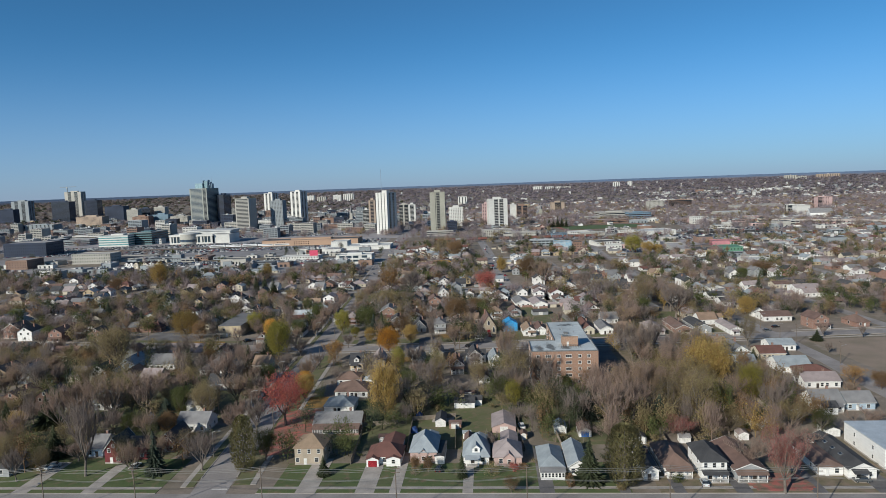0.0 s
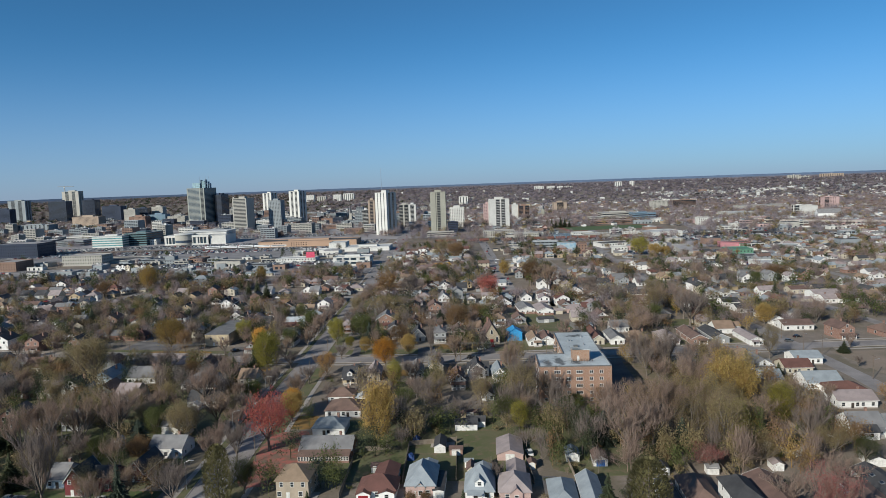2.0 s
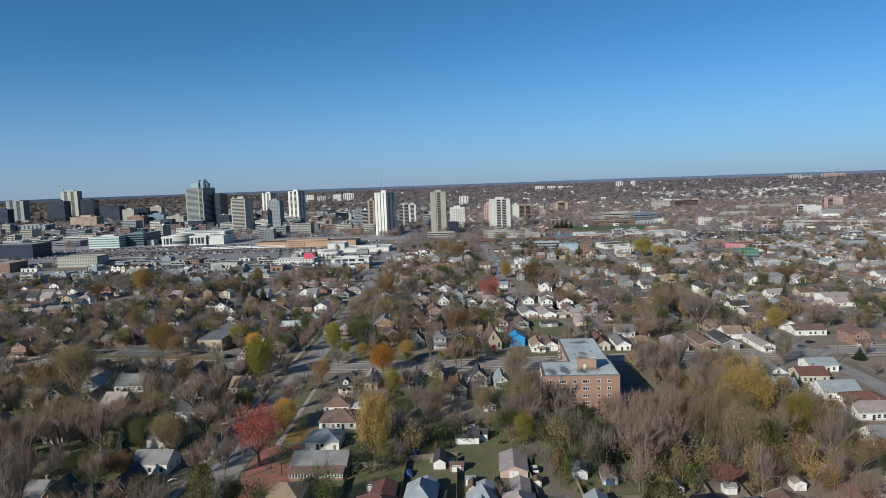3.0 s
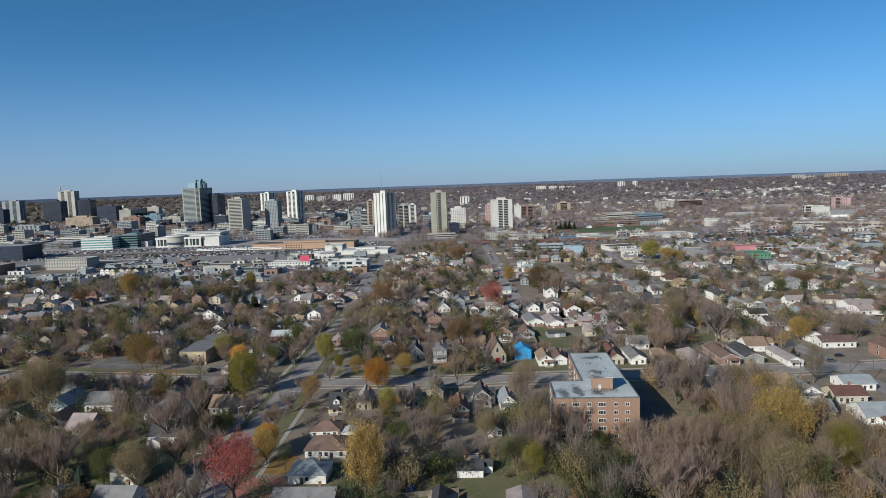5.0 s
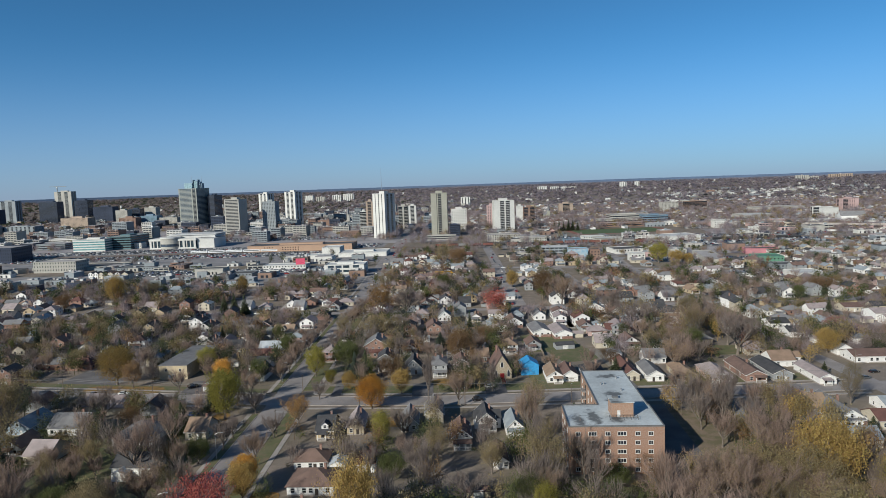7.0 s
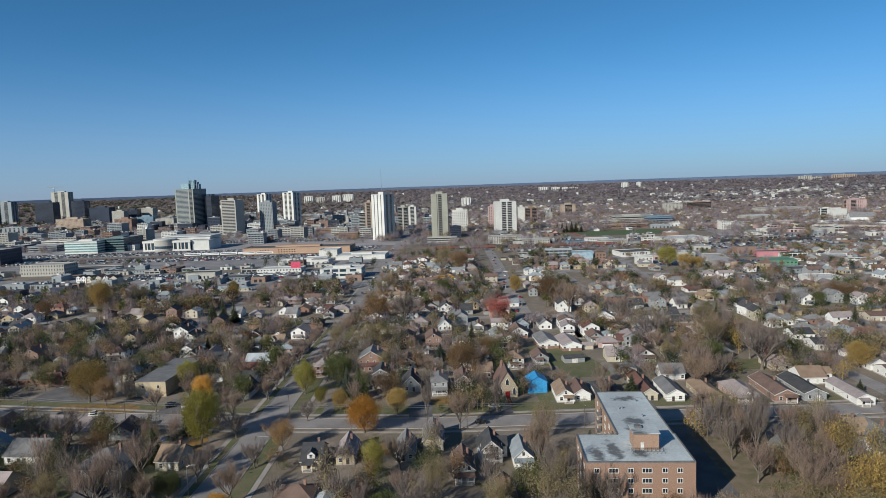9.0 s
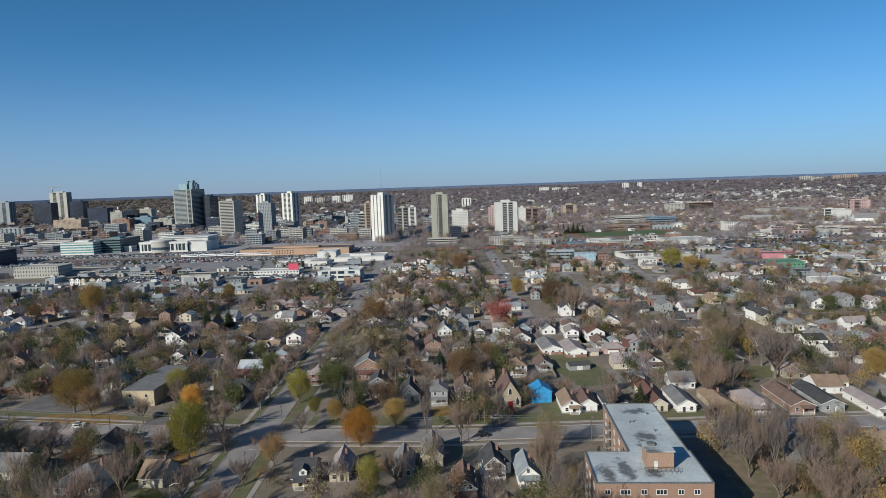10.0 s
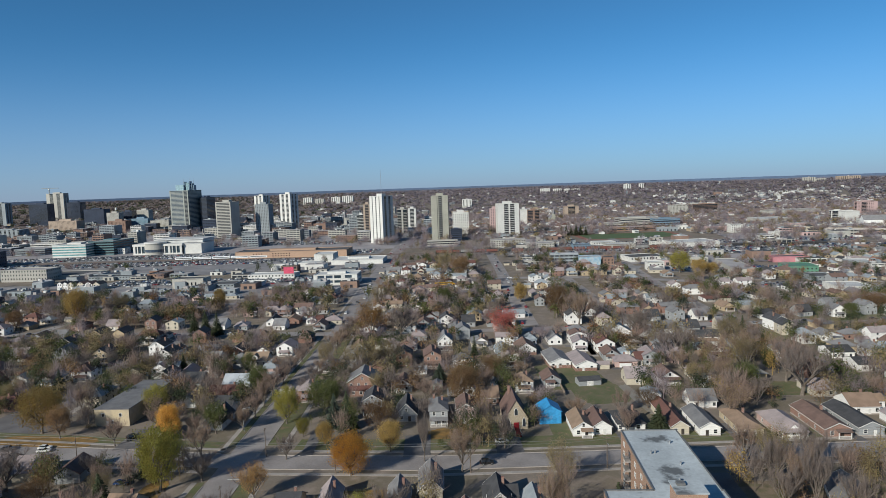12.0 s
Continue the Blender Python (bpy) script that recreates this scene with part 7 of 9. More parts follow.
house(261.8, 479.3, 15.8, 12, 1, "gx", "cream", "brown", -3, rise=1.8, chimney=0)
shed(265.5, 455.4, 17.6, 14, "white", "mauve", -3, eave=4.0, rise=2.0, ridge="x", what="garage")
house(278.9, 524.2, 7.2, 10, 2, "gy", "white", "mauve", -4, chimney=0)
house(263.8, 563.0, 11.2, 11, 1, "gx", "grey", "grey", -4, rise=2.2, chimney=0, windows=1)
house(208.0, 534.8, 14.6, 12, 1, "hx", "white", "dark", -4, rise=2.2, chimney=0, windows=1)
house(209.9, 564.5, 13.8, 11, 1, "gx", "cream", "pale", -4, rise=1.8, chimney=0, windows=1)
house(195.5, 492.3, 8.1, 10, 2, "gy", "cream", "dark", -4, chimney=0, windows=1)
# west of the side street
house(-123.5, 389.0, 13.7, 38, 2, "flat", "tan", "grey", -4, chimney=0, eave=6.6, windows=1, name="apartment_house", category="building")
house(-88.0, 429.4, 12.1, 10, 1, "gx", "white", "metal", -4, windows=1)
house(-88.5, 412.6, 13.8, 10, 1, "gx", "brick", "red", -4)
house(-81.8, 379.9, 7.2, 13, 1, "gy", "white", "dark", -4, rise=3.6)
house(-85.8, 399.2, 10.5, 9, 1, "gx", "white", "dark", -4, windows=1)
house(-101.6, 407.7, 6.6, 9, 1, "gy", "white", "mauve", -4, windows=1)
house(-87.1, 457.7, 11.7, 10, 2, "gx", "cream", "tan", -4, dormer=True)
house(-150.9, 495.3, 8.7, 11, 2, "gy", "white", "dark", -4)
house(-142.1, 494.1, 5.9, 11, 1, "gy", "white", "dark", -4)
house(-118.9, 486.2, 14.5, 11, 1, "gx", "white", "grey", -4, wing=(6, 5, -4, -5, 3, "grey"))
house(-106.2, 490.2, 7.9, 11, 1, "gy", "brick", "dark", -4)
house(-211.2, 513.7, 7.8, 11, 2, "gy", "cream", "dark", -6)
house(-136.4, 320.3, 13.6, 12, 1, "gx", "white", "grey", -5)
house(-155.0, 322.3, 9.3, 14, 1, "gy", "blue", "pale", -5)
house(-106.3, 307.9, 14.6, 15, 1, "hx", "white", "grey", -5, rise=3.8)
house(-85.4, 311.4, 7.6, 11, 1, "gx", "cream", "tan", -5)
house(-95.2, 282.8, 12.7, 10, 1, "gx", "white", "dark", -5)
shed(-97.7, 279.7, 4.4, 6, "white", "pale", -5)
house(-264.5, 407.6, 12.0, 12, 2, "gy", "brick", "dark", -8)
house(-199.5, 345.8, 13.8, 12, 1, "gx", "cream", "brown", -8)
house(-201.9, 315.6, 11.0, 12, 1, "gy", "cream", "dark", -8)

# ---- trees that stand out ----
def stand(x, y, wide, h, kind, where="among the houses"):
    return tree(x, y, h, wide, kind, where)


stand(-61.5, 198.9, 8.5, 17.7, "cedar", "at the street corner")
stand(-56.9, 237.0, 16.4, 21.1, "red", "beside the street")
stand(-55.1, 264.1, 8.9, 12.3, "yellow", "beside the street")
stand(-20.1, 236.9, 12.2, 22.8, "yellow", "behind the houses")
stand(52.1, 178.3, 11.6, 17.8, "cedar", "in a front garden")
stand(42.7, 181.3, 9.1, 13.7, "needle", "in a front garden")
stand(78.5, 225.6, 8.9, 10.4, "spruce", "behind the houses")
stand(108.3, 256.4, 19.6, 21.4, "yellow", "beside the brick block")
stand(90.2, 220.4, 15.8, 20.8, "olive", "behind the houses")
stand(95.3, 223.7, 7.2, 16.6, "lime", "behind the houses")
stand(118.6, 240.7, 9.9, 15.6, "lime", "by the back gardens")
stand(59.3, 218.6, 18.0, 21.6, "bare_brown", "behind the houses")
stand(93.5, 169.7, 14.2, 18.3, "red_thin", "in a front garden")
stand(-89.4, 199.2, 7.1, 14.5, "spruce", "in a front garden")
stand(-156.0, 237.9, 6.3, 9.5, "yellow", "in a garden")
stand(-138.8, 205.2, 10.2, 13.1, "olive", "in a garden")
stand(-111.3, 199.7, 13.1, 27.8, "bare", "by the front street")
stand(-133.1, 241.0, 16.1, 21.5, "thin")
stand(-140.8, 239.0, 13.0, 20.3, "bare_brown")
stand(-124.4, 245.8, 15.6, 20.2, "thin")
stand(-113.6, 250.6, 18.1, 21.7, "bare_brown")
stand(-121.3, 254.7, 13.4, 18.6, "olive")
stand(-156.1, 315.9, 17.7, 26.1, "olive", "in a garden")
stand(-90.5, 249.2, 10.1, 15.1, "olive")
stand(-75.2, 200.3, 10.7, 14.4, "bare", "by the side street")
stand(-81.7, 260.5, 13.8, 14.1, "thin")
stand(-65.4, 228.6, 9.3, 14.6, "bare")
stand(-56.4, 271.5, 8.1, 11.0, "orange", "beside the street")
stand(-176.8, 286.7, 17.5, 17.9, "bare")
stand(-193.0, 296.9, 15.5, 13.3, "thin")
stand(-129.9, 335.5, 16.4, 14.9, "bare")
stand(-94.9, 284.1, 15.0, 20.4, "bare_brown")
stand(16.6, 205.2, 5.5, 7.6, "bare")
stand(-7.9, 192.9, 3.8, 5.2, "rust", "in a front garden")
stand(-3.9, 192.5, 3.4, 5.2, "rust", "in a front garden")
stand(6.2, 187.7, 4.0, 7.9, "needle", "in a front garden")
stand(19.5, 176.8, 4.8, 5.3, "rust", "by the front street")
stand(-35.8, 192.9, 4.5, 6.6, "needle", "in a front garden")
stand(79.4, 207.9, 11.2, 8.7, "red_thin", "behind the houses")
stand(91.8, 185.2, 11.7, 10.4, "bare_brown")
stand(111.1, 195.5, 10.6, 10.0, "bare_brown")
stand(118.7, 221.6, 11.9, 14.9, "bare")
stand(119.2, 213.5, 9.6, 11.8, "olive")
stand(126.4, 207.7, 8.2, 9.6, "green")
stand(143.6, 210.8, 13.3, 8.8, "bare_brown")
stand(166.7, 253.9, 9.1, 9.3, "amber", "beside the side street")
stand(174.9, 249.2, 7.6, 8.0, "rust")
stand(96.8, 210.9, 11.4, 8.8, "olive")
stand(90.9, 252.9, 18.0, 16.1, "olive")
stand(84.5, 254.9, 15.2, 14.4, "thin")
stand(106.2, 231.6, 14.5, 14.9, "thin")
stand(-55.4, 384.7, 9.6, 15.0, "lime", "at the street corner")
stand(-46.5, 371.0, 5.4, 7.5, "lime", "at the street corner")
stand(-24.9, 337.3, 13.6, 13.8, "orange", "beside the cross street")
stand(-37.1, 362.2, 6.6, 8.6, "yellow", "beside the cross street")
stand(-13.9, 354.3, 8.0, 11.5, "yellow", "beside the cross street")
stand(-19.1, 370.5, 11.0, 14.0, "rust")
stand(-31.2, 376.7, 9.0, 15.0, "needle")
stand(-36.5, 380.5, 7.5, 13.0, "spruce")
stand(-42.6, 393.1, 15.0, 15.6, "green")
stand(-17.9, 298.2, 6.8, 13.5, "lime")
stand(40.9, 510.3, 17.6, 19.0, "red", "in a back garden")
stand(64.7, 621.3, 11.5, 14.5, "yellow")
stand(189.7, 391.7, 13.0, 12.4, "yellow", "beside a house")
stand(-81.2, 331.3, 12.8, 21.3, "lime", "by the cross street")
stand(-94.2, 371.3, 8.4, 13.7, "orange")
stand(-147.6, 384.0, 17.0, 19.4, "yellow")
stand(-137.5, 378.0, 9.0, 13.0, "rust")
stand(-89.5, 247.9, 12.9, 15.7, "olive")
stand(-90.5, 303.6, 12.3, 17.1, "bare_brown")
stand(-10.5, 305.1, 11.4, 12.4, "bare")
stand(-4.7, 269.4, 12.7, 14.8, "bare")
stand(0.8, 284.3, 8.7, 13.5, "olive")
stand(7.9, 254.5, 13.1, 10.6, "bare")
stand(-12.8, 272.6, 9.0, 9.3, "green")
stand(24.6, 249.9, 9.0, 11.8, "green")
stand(28.5, 244.5, 6.6, 12.0, "lime")
stand(32.4, 273.9, 13.0, 21.8, "bare", "beside the brick block")
stand(32.0, 296.8, 10.0, 22.6, "thin", "beside the brick block")
stand(44.3, 270.2, 12.8, 16.7, "bare", "in front of the brick block")
stand(62.2, 273.2, 9.0, 7.9, "rust", "in front of the brick block")
stand(51.2, 262.6, 10.3, 7.1, "green", "in front of the brick block")
stand(32.5, 266.0, 13.5, 19.5, "olive", "beside the brick block")
stand(45.0, 258.5, 9.5, 15.0, "bare", "in front of the brick block")
stand(92.5, 303.0, 9.5, 15.0, "bare", "in the yard beside the brick block")
stand(101.0, 313.0, 11.0, 16.0, "thin", "in the yard beside the brick block")
stand(93.0, 287.5, 10.0, 14.0, "bare_brown", "in the yard beside the brick block")
stand(108.0, 299.0, 10.0, 14.5, "bare", "in the yard beside the brick block")
stand(60.2, 243.2, 17.4, 16.1, "bare_brown")
stand(69.6, 241.4, 16.0, 17.5, "thin")
stand(80.8, 240.4, 17.1, 19.5, "thin")
stand(93.6, 238.4, 15.7, 15.4, "thin")
stand(103.8, 278.3, 17.1, 17.6, "bare_brown")
stand(110.3, 323.3, 10.3, 18.8, "bare", "by the cross street")
stand(102.8, 331.3, 10.6, 15.1, "olive")
stand(110.1, 374.6, 16.1, 13.7, "thin")
stand(138.2, 324.9, 5.0, 6.3, "red_thin", "by the cross street")
stand(156.7, 321.9, 8.9, 17.8, "olive", "by the cross street")
stand(230.5, 458.4, 8.9, 14.9, "needle")
stand(165.0, 483.0, 8.7, 14.6, "needle")
stand(252.0, 527.7, 10.4, 10.1, "green")
stand(151.2, 413.4, 18.7, 22.9, "bare_brown")
stand(134.6, 416.1, 13.4, 21.6, "olive")
stand(165.3, 424.3, 15.6, 14.2, "bare")
stand(215.7, 429.9, 12.7, 10.3, "red_thin")
stand(277.4, 541.5, 19.0, 13.7, "rust")
stand(121.0, 245.2, 14.2, 14.7, "olive")
stand(106.6, 239.9, 12.2, 10.7, "olive")
stand(98.5, 246.5, 15.0, 19.0, "olive")
stand(74.5, 251.5, 14.0, 16.5, "thin")
stand(97.0, 263.0, 15.5, 17.5, "thin")
stand(83.0, 229.0, 13.5, 18.0, "olive")
stand(70.5, 229.5, 13.0, 17.0, "bare_brown")
stand(112.5, 270.5, 13.0, 14.0, "thin")
stand(-48.1, 351.4, 8.9, 8.8, "bare", "at the street corner")
stand(-77.3, 355.0, 10.0, 12.8, "thin")
stand(9.4, 336.8, 10.3, 14.4, "thin")
stand(-2.4, 345.7, 5.8, 16.8, "bare")
stand(-161.2, 324.2, 19.6, 22.8, "olive", "in a garden")
stand(-281.5, 580.6, 14.0, 14.5, "rust")
stand(-252.1, 602.9, 17.6, 24.7, "yellow")
stand(-233.7, 628.0, 17.7, 16.7, "olive")
stand(-160.5, 632.0, 9.4, 17.7, "yellow")
stand(-149.3, 547.9, 9.2, 15.5, "needle")
stand(-141.8, 546.7, 9.2, 16.1, "needle")
stand(-134.4, 545.6, 9.2, 14.7, "needle")
stand(-35.9, 517.0, 17.0, 25.0, "amber", "beside the long street")
stand(-38.9, 613.4, 14.8, 19.5, "olive", "beside the long street")
stand(-18.5, 517.1, 19.7, 23.3, "bare")
stand(8.3, 606.6, 13.0, 15.6, "green")
stand(25.8, 761.0, 18.3, 21.1, "rust")
stand(11.7, 784.4, 16.7, 25.8, "olive")
stand(80.4, 561.5, 16.9, 23.0, "rust")
stand(89.5, 535.8, 19.4, 23.1, "thin")
stand(227.6, 740.0, 19.8, 21.0, "lime")
stand(238.0, 722.0, 15.0, 15.5, "yellow", "on a lawn by the avenue")
stand(251.0, 724.0, 11.5, 11.0, "yellow", "on a lawn by the avenue")
for px, py, ph in ((206, 1196, 17), (213, 1190, 19), (221, 1193, 16), (228, 1186, 20), (236, 1190, 18), (243, 1184, 15)):
    tree(px, py, ph, ph * 0.55, "needle", "beside the playing field")
stand(-111.6, 401.3, 10.5, 12.5, "lime")
stand(-52.6, 460.1, 9.0, 14.8, "olive")
stand(-51.1, 323.3, 9.0, 12.0, "amber", "beside the street")
stand(-34.1, 449.9, 19.0, 16.6, "olive")
stand(-21.1, 458.0, 16.7, 14.2, "olive")
stand(12.4, 396.4, 13.5, 18.5, "rust")
stand(38.1, 325.0, 9.9, 15.3, "olive")
stand(21.0, 462.6, 5.7, 14.4, "needle")
stand(116.9, 449.6, 27.2, 19.4, "bare")
stand(150.4, 466.4, 17.2, 17.5, "olive")
stand(147.8, 394.9, 24.8, 23.0, "bare", "in a back garden")
stand(142.2, 436.4, 18.3, 18.6, "thin")
stand(129.6, 404.3, 11.7, 11.9, "green")
stand(113.8, 496.6, 21.9, 19.0, "bare")
stand(97.1, 318.0, 11.1, 16.8, "bare")
stand(100.5, 304.0, 10.5, 19.0, "bare")
stand(96.9, 336.6, 10.6, 13.8, "thin")

# ---- cars and poles near by ----
car(-98.0, 204.6, 80, 0)
car(-125.5, 208.1, 5, 2)
car(-127.4, 205.8, 5, 0)
car(-0.7, 193.0, 80, 1)
car(29.1, 225.1, 95, 0, suv=True)
car(74.2, 176.6, 80, 0)
car(117.5, 174.2, 170, 5)
car(129.5, 227.7, 120, 0)
car(24.3, 366.0, 10, 0, "parked beside the church", True)
car(23.9, 358.4, 10, 0, "parked beside the church")
car(-137.3, 368.3, 0, 0, "parked by the street")
car(-109.9, 376.1, 30, 1, "parked on a forecourt")
car(-95.6, 337.0, 0, 4)
car(17.5, 341.8, 5, 1, "parked by the street", True)
car(-136.1, 365.5, 5, 0, "parked by the street")
car(-150.6, 368.9, 5, 5, "parked by the street")
car(-108.8, 374.0, 30, 1)
car(190.4, 358.7, 10, 1)
car(181.6, 350.9, 10, 5)
car(118.0, 356.2, 60, 1)
car(63.3, 334.3, 0, 2, "parked by the street", True)
POLE_LINE = [(px, front_y(px) - 8.0) for px in (-140.0, -109.0, -83.0, -48.0, -12.0, 22.0, 58.0, 94.0, 130.0)]
for px, py in POLE_LINE:
    utility_pole(px, py, 14.3, -5, 2)
for a, b in zip(POLE_LINE, POLE_LINE[1:]):
    wires(a, b, 13.8, (-1.0, 0.0, 1.0))
    wires(a, b, 11.2, (0.1, 0.6), 1.2)
CROSS_POLES = [(-205.0, 371.5), (-160.0, 362.0), (-118.0, 353.6), (-80.0, 346.0), (-30.0, 339.0), (12.0, 335.5), (54.0, 335.3), (96.0, 335.0), (138.0, 334.8), (180.0, 334.5)]
for px, py in CROSS_POLES:
    utility_pole(px, py, 10.5, -4, 1, lamp=True)
for a, b in zip(CROSS_POLES, CROSS_POLES[1:]):
    wires(a, b, 9.9, (-1.0, 1.0))
for k in range(6):
    yy = 210 + 42 * k
    if abs(yy - 345) > 12:
        street_lamp(-75.0 + (yy - 200) * 0.03, yy, 0)
    utility_pole(-59.5 + (yy - 200) * 0.03, yy + 18, 10, 88)
for k in range(7):
    utility_pole(181.5 + 0.02 * k, 210 + 36 * k + 4, 10.5, 90, lamp=True)

# ---- lawns, drives, fallen leaves, fences ----
def slab(name, x, y, w, d, turn, z, material, label, category):
    keep = Mesh()
    if category in ("lawn", "leaves", "yard"):
        edge = []
        for i in range(56):
            a = 2 * math.pi * i / 56
            c, q = math.cos(a), math.sin(a)
            k = (0.96 + 0.16 * noise.noise((c * 1.6 + x, q * 1.6 + y, 0.2)) + 0.09 * noise.noise((c * 5 + x, q * 5 + y, 1.2)))
            edge.append((w / 2 * k * math.copysign(abs(c) ** 0.5, c), d / 2 * k * math.copysign(abs(q) ** 0.5, q)))
        keep.prism(edge, -0.25, z)
    else:
        keep.box(-w / 2, w / 2, -d / 2, d / 2, -0.25, z)
    return tagged(part(name, keep, material, at=pose(x, y, 0, rz=turn)), label, category, kind="structure")


strip("lawn", offset(cut(FRONT, -290, -80, 0), 7.4), 2.4, 0.085, 0.3, LAWN, "strip of mown grass by the street", "lawn")
strip("lawn", offset(cut(FRONT, -290, -82, 0), 20.0), 20.0, 0.06, 0.3, LAWN, "front lawns of the street houses", "lawn")
strip("lawn", offset(cut(FRONT, -57, 56, 0), 7.4), 2.4, 0.085, 0.3, LAWN, "strip of mown grass by the street", "lawn")
strip("lawn", offset(cut(FRONT, 57, 164, 0), 7.4), 2.4, 0.085, 0.3, STREWN, "strip of worn grass and leaves by the street", "lawn")
strip("lawn", offset(cut(FRONT, -52, 56, 0), 18.0), 16.0, 0.06, 0.3, LAWN, "front lawns of the street houses", "lawn")
strip("lawn", offset(cut(FRONT, 57, 164, 0), 18.0), 16.0, 0.06, 0.3, STREWN, "leaf-strewn front yards of the street houses", "lawn")
strip("lawn", offset(cut(LEFT, 188, 336, 1), 7.0), 2.4, 0.086, 0.3, GRASS, "strip of grass beside the side street", "lawn")
strip("lawn", offset(cut(LEFT, 188, 336, 1), -8.3), 5.0, 0.086, 0.3, GRASS, "strip of grass beside the side street", "lawn")
strip("lawn", offset(cut(LEFT, 362, 524, 1), 7.0), 2.4, 0.086, 0.3, GRASS, "strip of grass beside the side street", "lawn")
strip("lawn", offset(cut(LEFT, 362, 524, 1), -8.3), 5.0, 0.086, 0.3, GRASS, "strip of grass beside the side street", "lawn")
strip("lawn", offset(cut(CROSS, -50, 172, 0), 14.5), 10, 0.06, 0.3, GRASS, "front lawns of the cross street", "lawn")
strip("lawn", offset(cut(CROSS, -200, -76, 0), 12.5), 5.5, 0.06, 0.3, GRASS, "front lawns of the cross street", "lawn")
for sx, w, dd in ((-38.5, 6.0, 24), (-21.5, 5.6, 19), (-12.5, 3.2, 26), (8.5, 3.0, 30), (31.0, 4.2, 34), (52.0, 3.0, 22), (67.0, 3.2, 24), (84.0, 4.5, 20), (104.0, 4.0, 22), (122.0, 6.0, 20), (-104.0, 4.0, 20), (-125.0, 5.0, 22)):
    slab("driveway", sx, front_y(sx) + 5.6 + dd / 2, w, dd, -5, 0.112, CONCRETE if sx < 25 else ASPHALT, "pale worn driveway from the street to a garage", "driveway")
for sx, w, dd in ((-42.0, 4, 22), (-5.0, 9, 18), (26.0, 9, 24), (66.0, 3.4, 22), (84.0, 3.2, 22), (104.0, 3.4, 20), (124.0, 3.4, 20), (142.0, 3.4, 20), (-105.0, 14, 20)):
    slab("driveway", sx, y_cross(sx) + 5.4 + dd / 2, w, dd, 0, 0.112, ASPHALT, "grey asphalt driveway off the cross street", "driveway")

HOUSE_SPOTS += [(215.0, 300.0, 50), (250.0, 300.0, 50), (215.0, 270.0, 50), (250.0, 270.0, 50)]
slab("vacant_lot", 236, 293, 90, 72, 0, 0.05, mat("bare_soil", (0.265, 0.205, 0.165), 0.95, (0.2, 0.165, 0.125), 0.06, 2.0, 0.3), "bare brown vacant lot beside the side street", "lot")
slab("forecourt", -162, 390, 30, 32, -6, 0.058, ASPHALT, "worn asphalt forecourt beside the tan building", "car park")
slab("yard", 3, 366, 9, 16, 0, 0.056, LITTER, "tan bare yard strewn with leaves", "yard")
slab("forecourt", 78, 298, 16, 64, -4.5, 0.066, ASPHALT, "asphalt yard beside the brick block", "car park")
slab("lawn", 56, 234, 42, 54, -5, 0.041, GRASS, "green back gardens behind the street houses", "lawn")
slab("lawn", -132, 268, 104, 122, 0, 0.042, GRASS, "rough green gardens under the trees", "lawn")
slab("lawn", 104, 285, 56, 84, 0, 0.04, STREWN, "rough grass under the trees beside the block", "lawn")
slab("leaf_carpet", -20, 322, 30, 10, 0, 0.07, LITTER, "carpet of yellow fallen leaves under the trees", "leaves")
slab("leaf_carpet", -140, 375, 40, 10, -10, 0.075, LITTER, "carpet of orange fallen leaves on a front lawn", "leaves")
slab("leaf_carpet", -84, 330, 8, 16, 0, 0.072, LITTER, "carpet of brown fallen leaves under the trees", "leaves")
slab("leaf_carpet", -52, 230, 19, 44, 0, 0.106, REDLITTER, "carpet of red fallen leaves under the tree", "leaves")
slab("leaf_carpet", -49.5, 262, 10, 14, 0, 0.075, LITTER, "carpet of yellow fallen leaves under the tree", "leaves")
slab("leaf_carpet", 95, 176, 18, 12, -5, 0.125, REDLITTER, "carpet of red fallen leaves under the tree", "leaves")
slab("lawn", 70, 409, 22, 30, 4, 0.052, GRASS, "green back lawn behind the blue house", "lawn")
slab("yard", 83, 398, 5, 40, 4, 0.06, GRAVEL, "pale dirt track between back gardens", "yard")
slab("lawn", 138, 405, 34, 20, 0, 0.05, GRASS, "green back gardens behind the row", "lawn")
slab("lawn", 62, 432, 30, 40, 6, 0.05, GRASS, "green back lawn behind the houses", "lawn")
slab("lawn", 50, 370, 16, 24, 0, 0.05, GRASS, "green side lawn by the blue house", "lawn")
slab("lawn", -8, 236, 78, 56, -5, 0.05, GRASS, "green back gardens behind the street houses", "lawn")
slab("lawn", 250, 540, 46, 36, 0, 0.05, GRASS, "green corner lot beside a grey house", "lawn")
slab("lawn", 40, 243, 11, 34, -5, 0.055, GRASS, "green back gardens behind the street houses", "lawn")
slab("lawn", 115, 236, 9, 32, 2, 0.05, LAWN, "long green back garden", "lawn")
slab("lawn", 190, 480, 40, 46, 0, 0.05, GRASS, "green open lot between houses", "lawn")
slab("yard", 73, 502, 26, 30, 5, 0.055, GRAVEL, "gravel yard behind the white houses", "yard")


def fence_line(x0, y0, x1, y1, h=1.7, label="weathered grey-brown board fence between gardens"):
    fence(x0, y0, x1, y1, h, None, label)


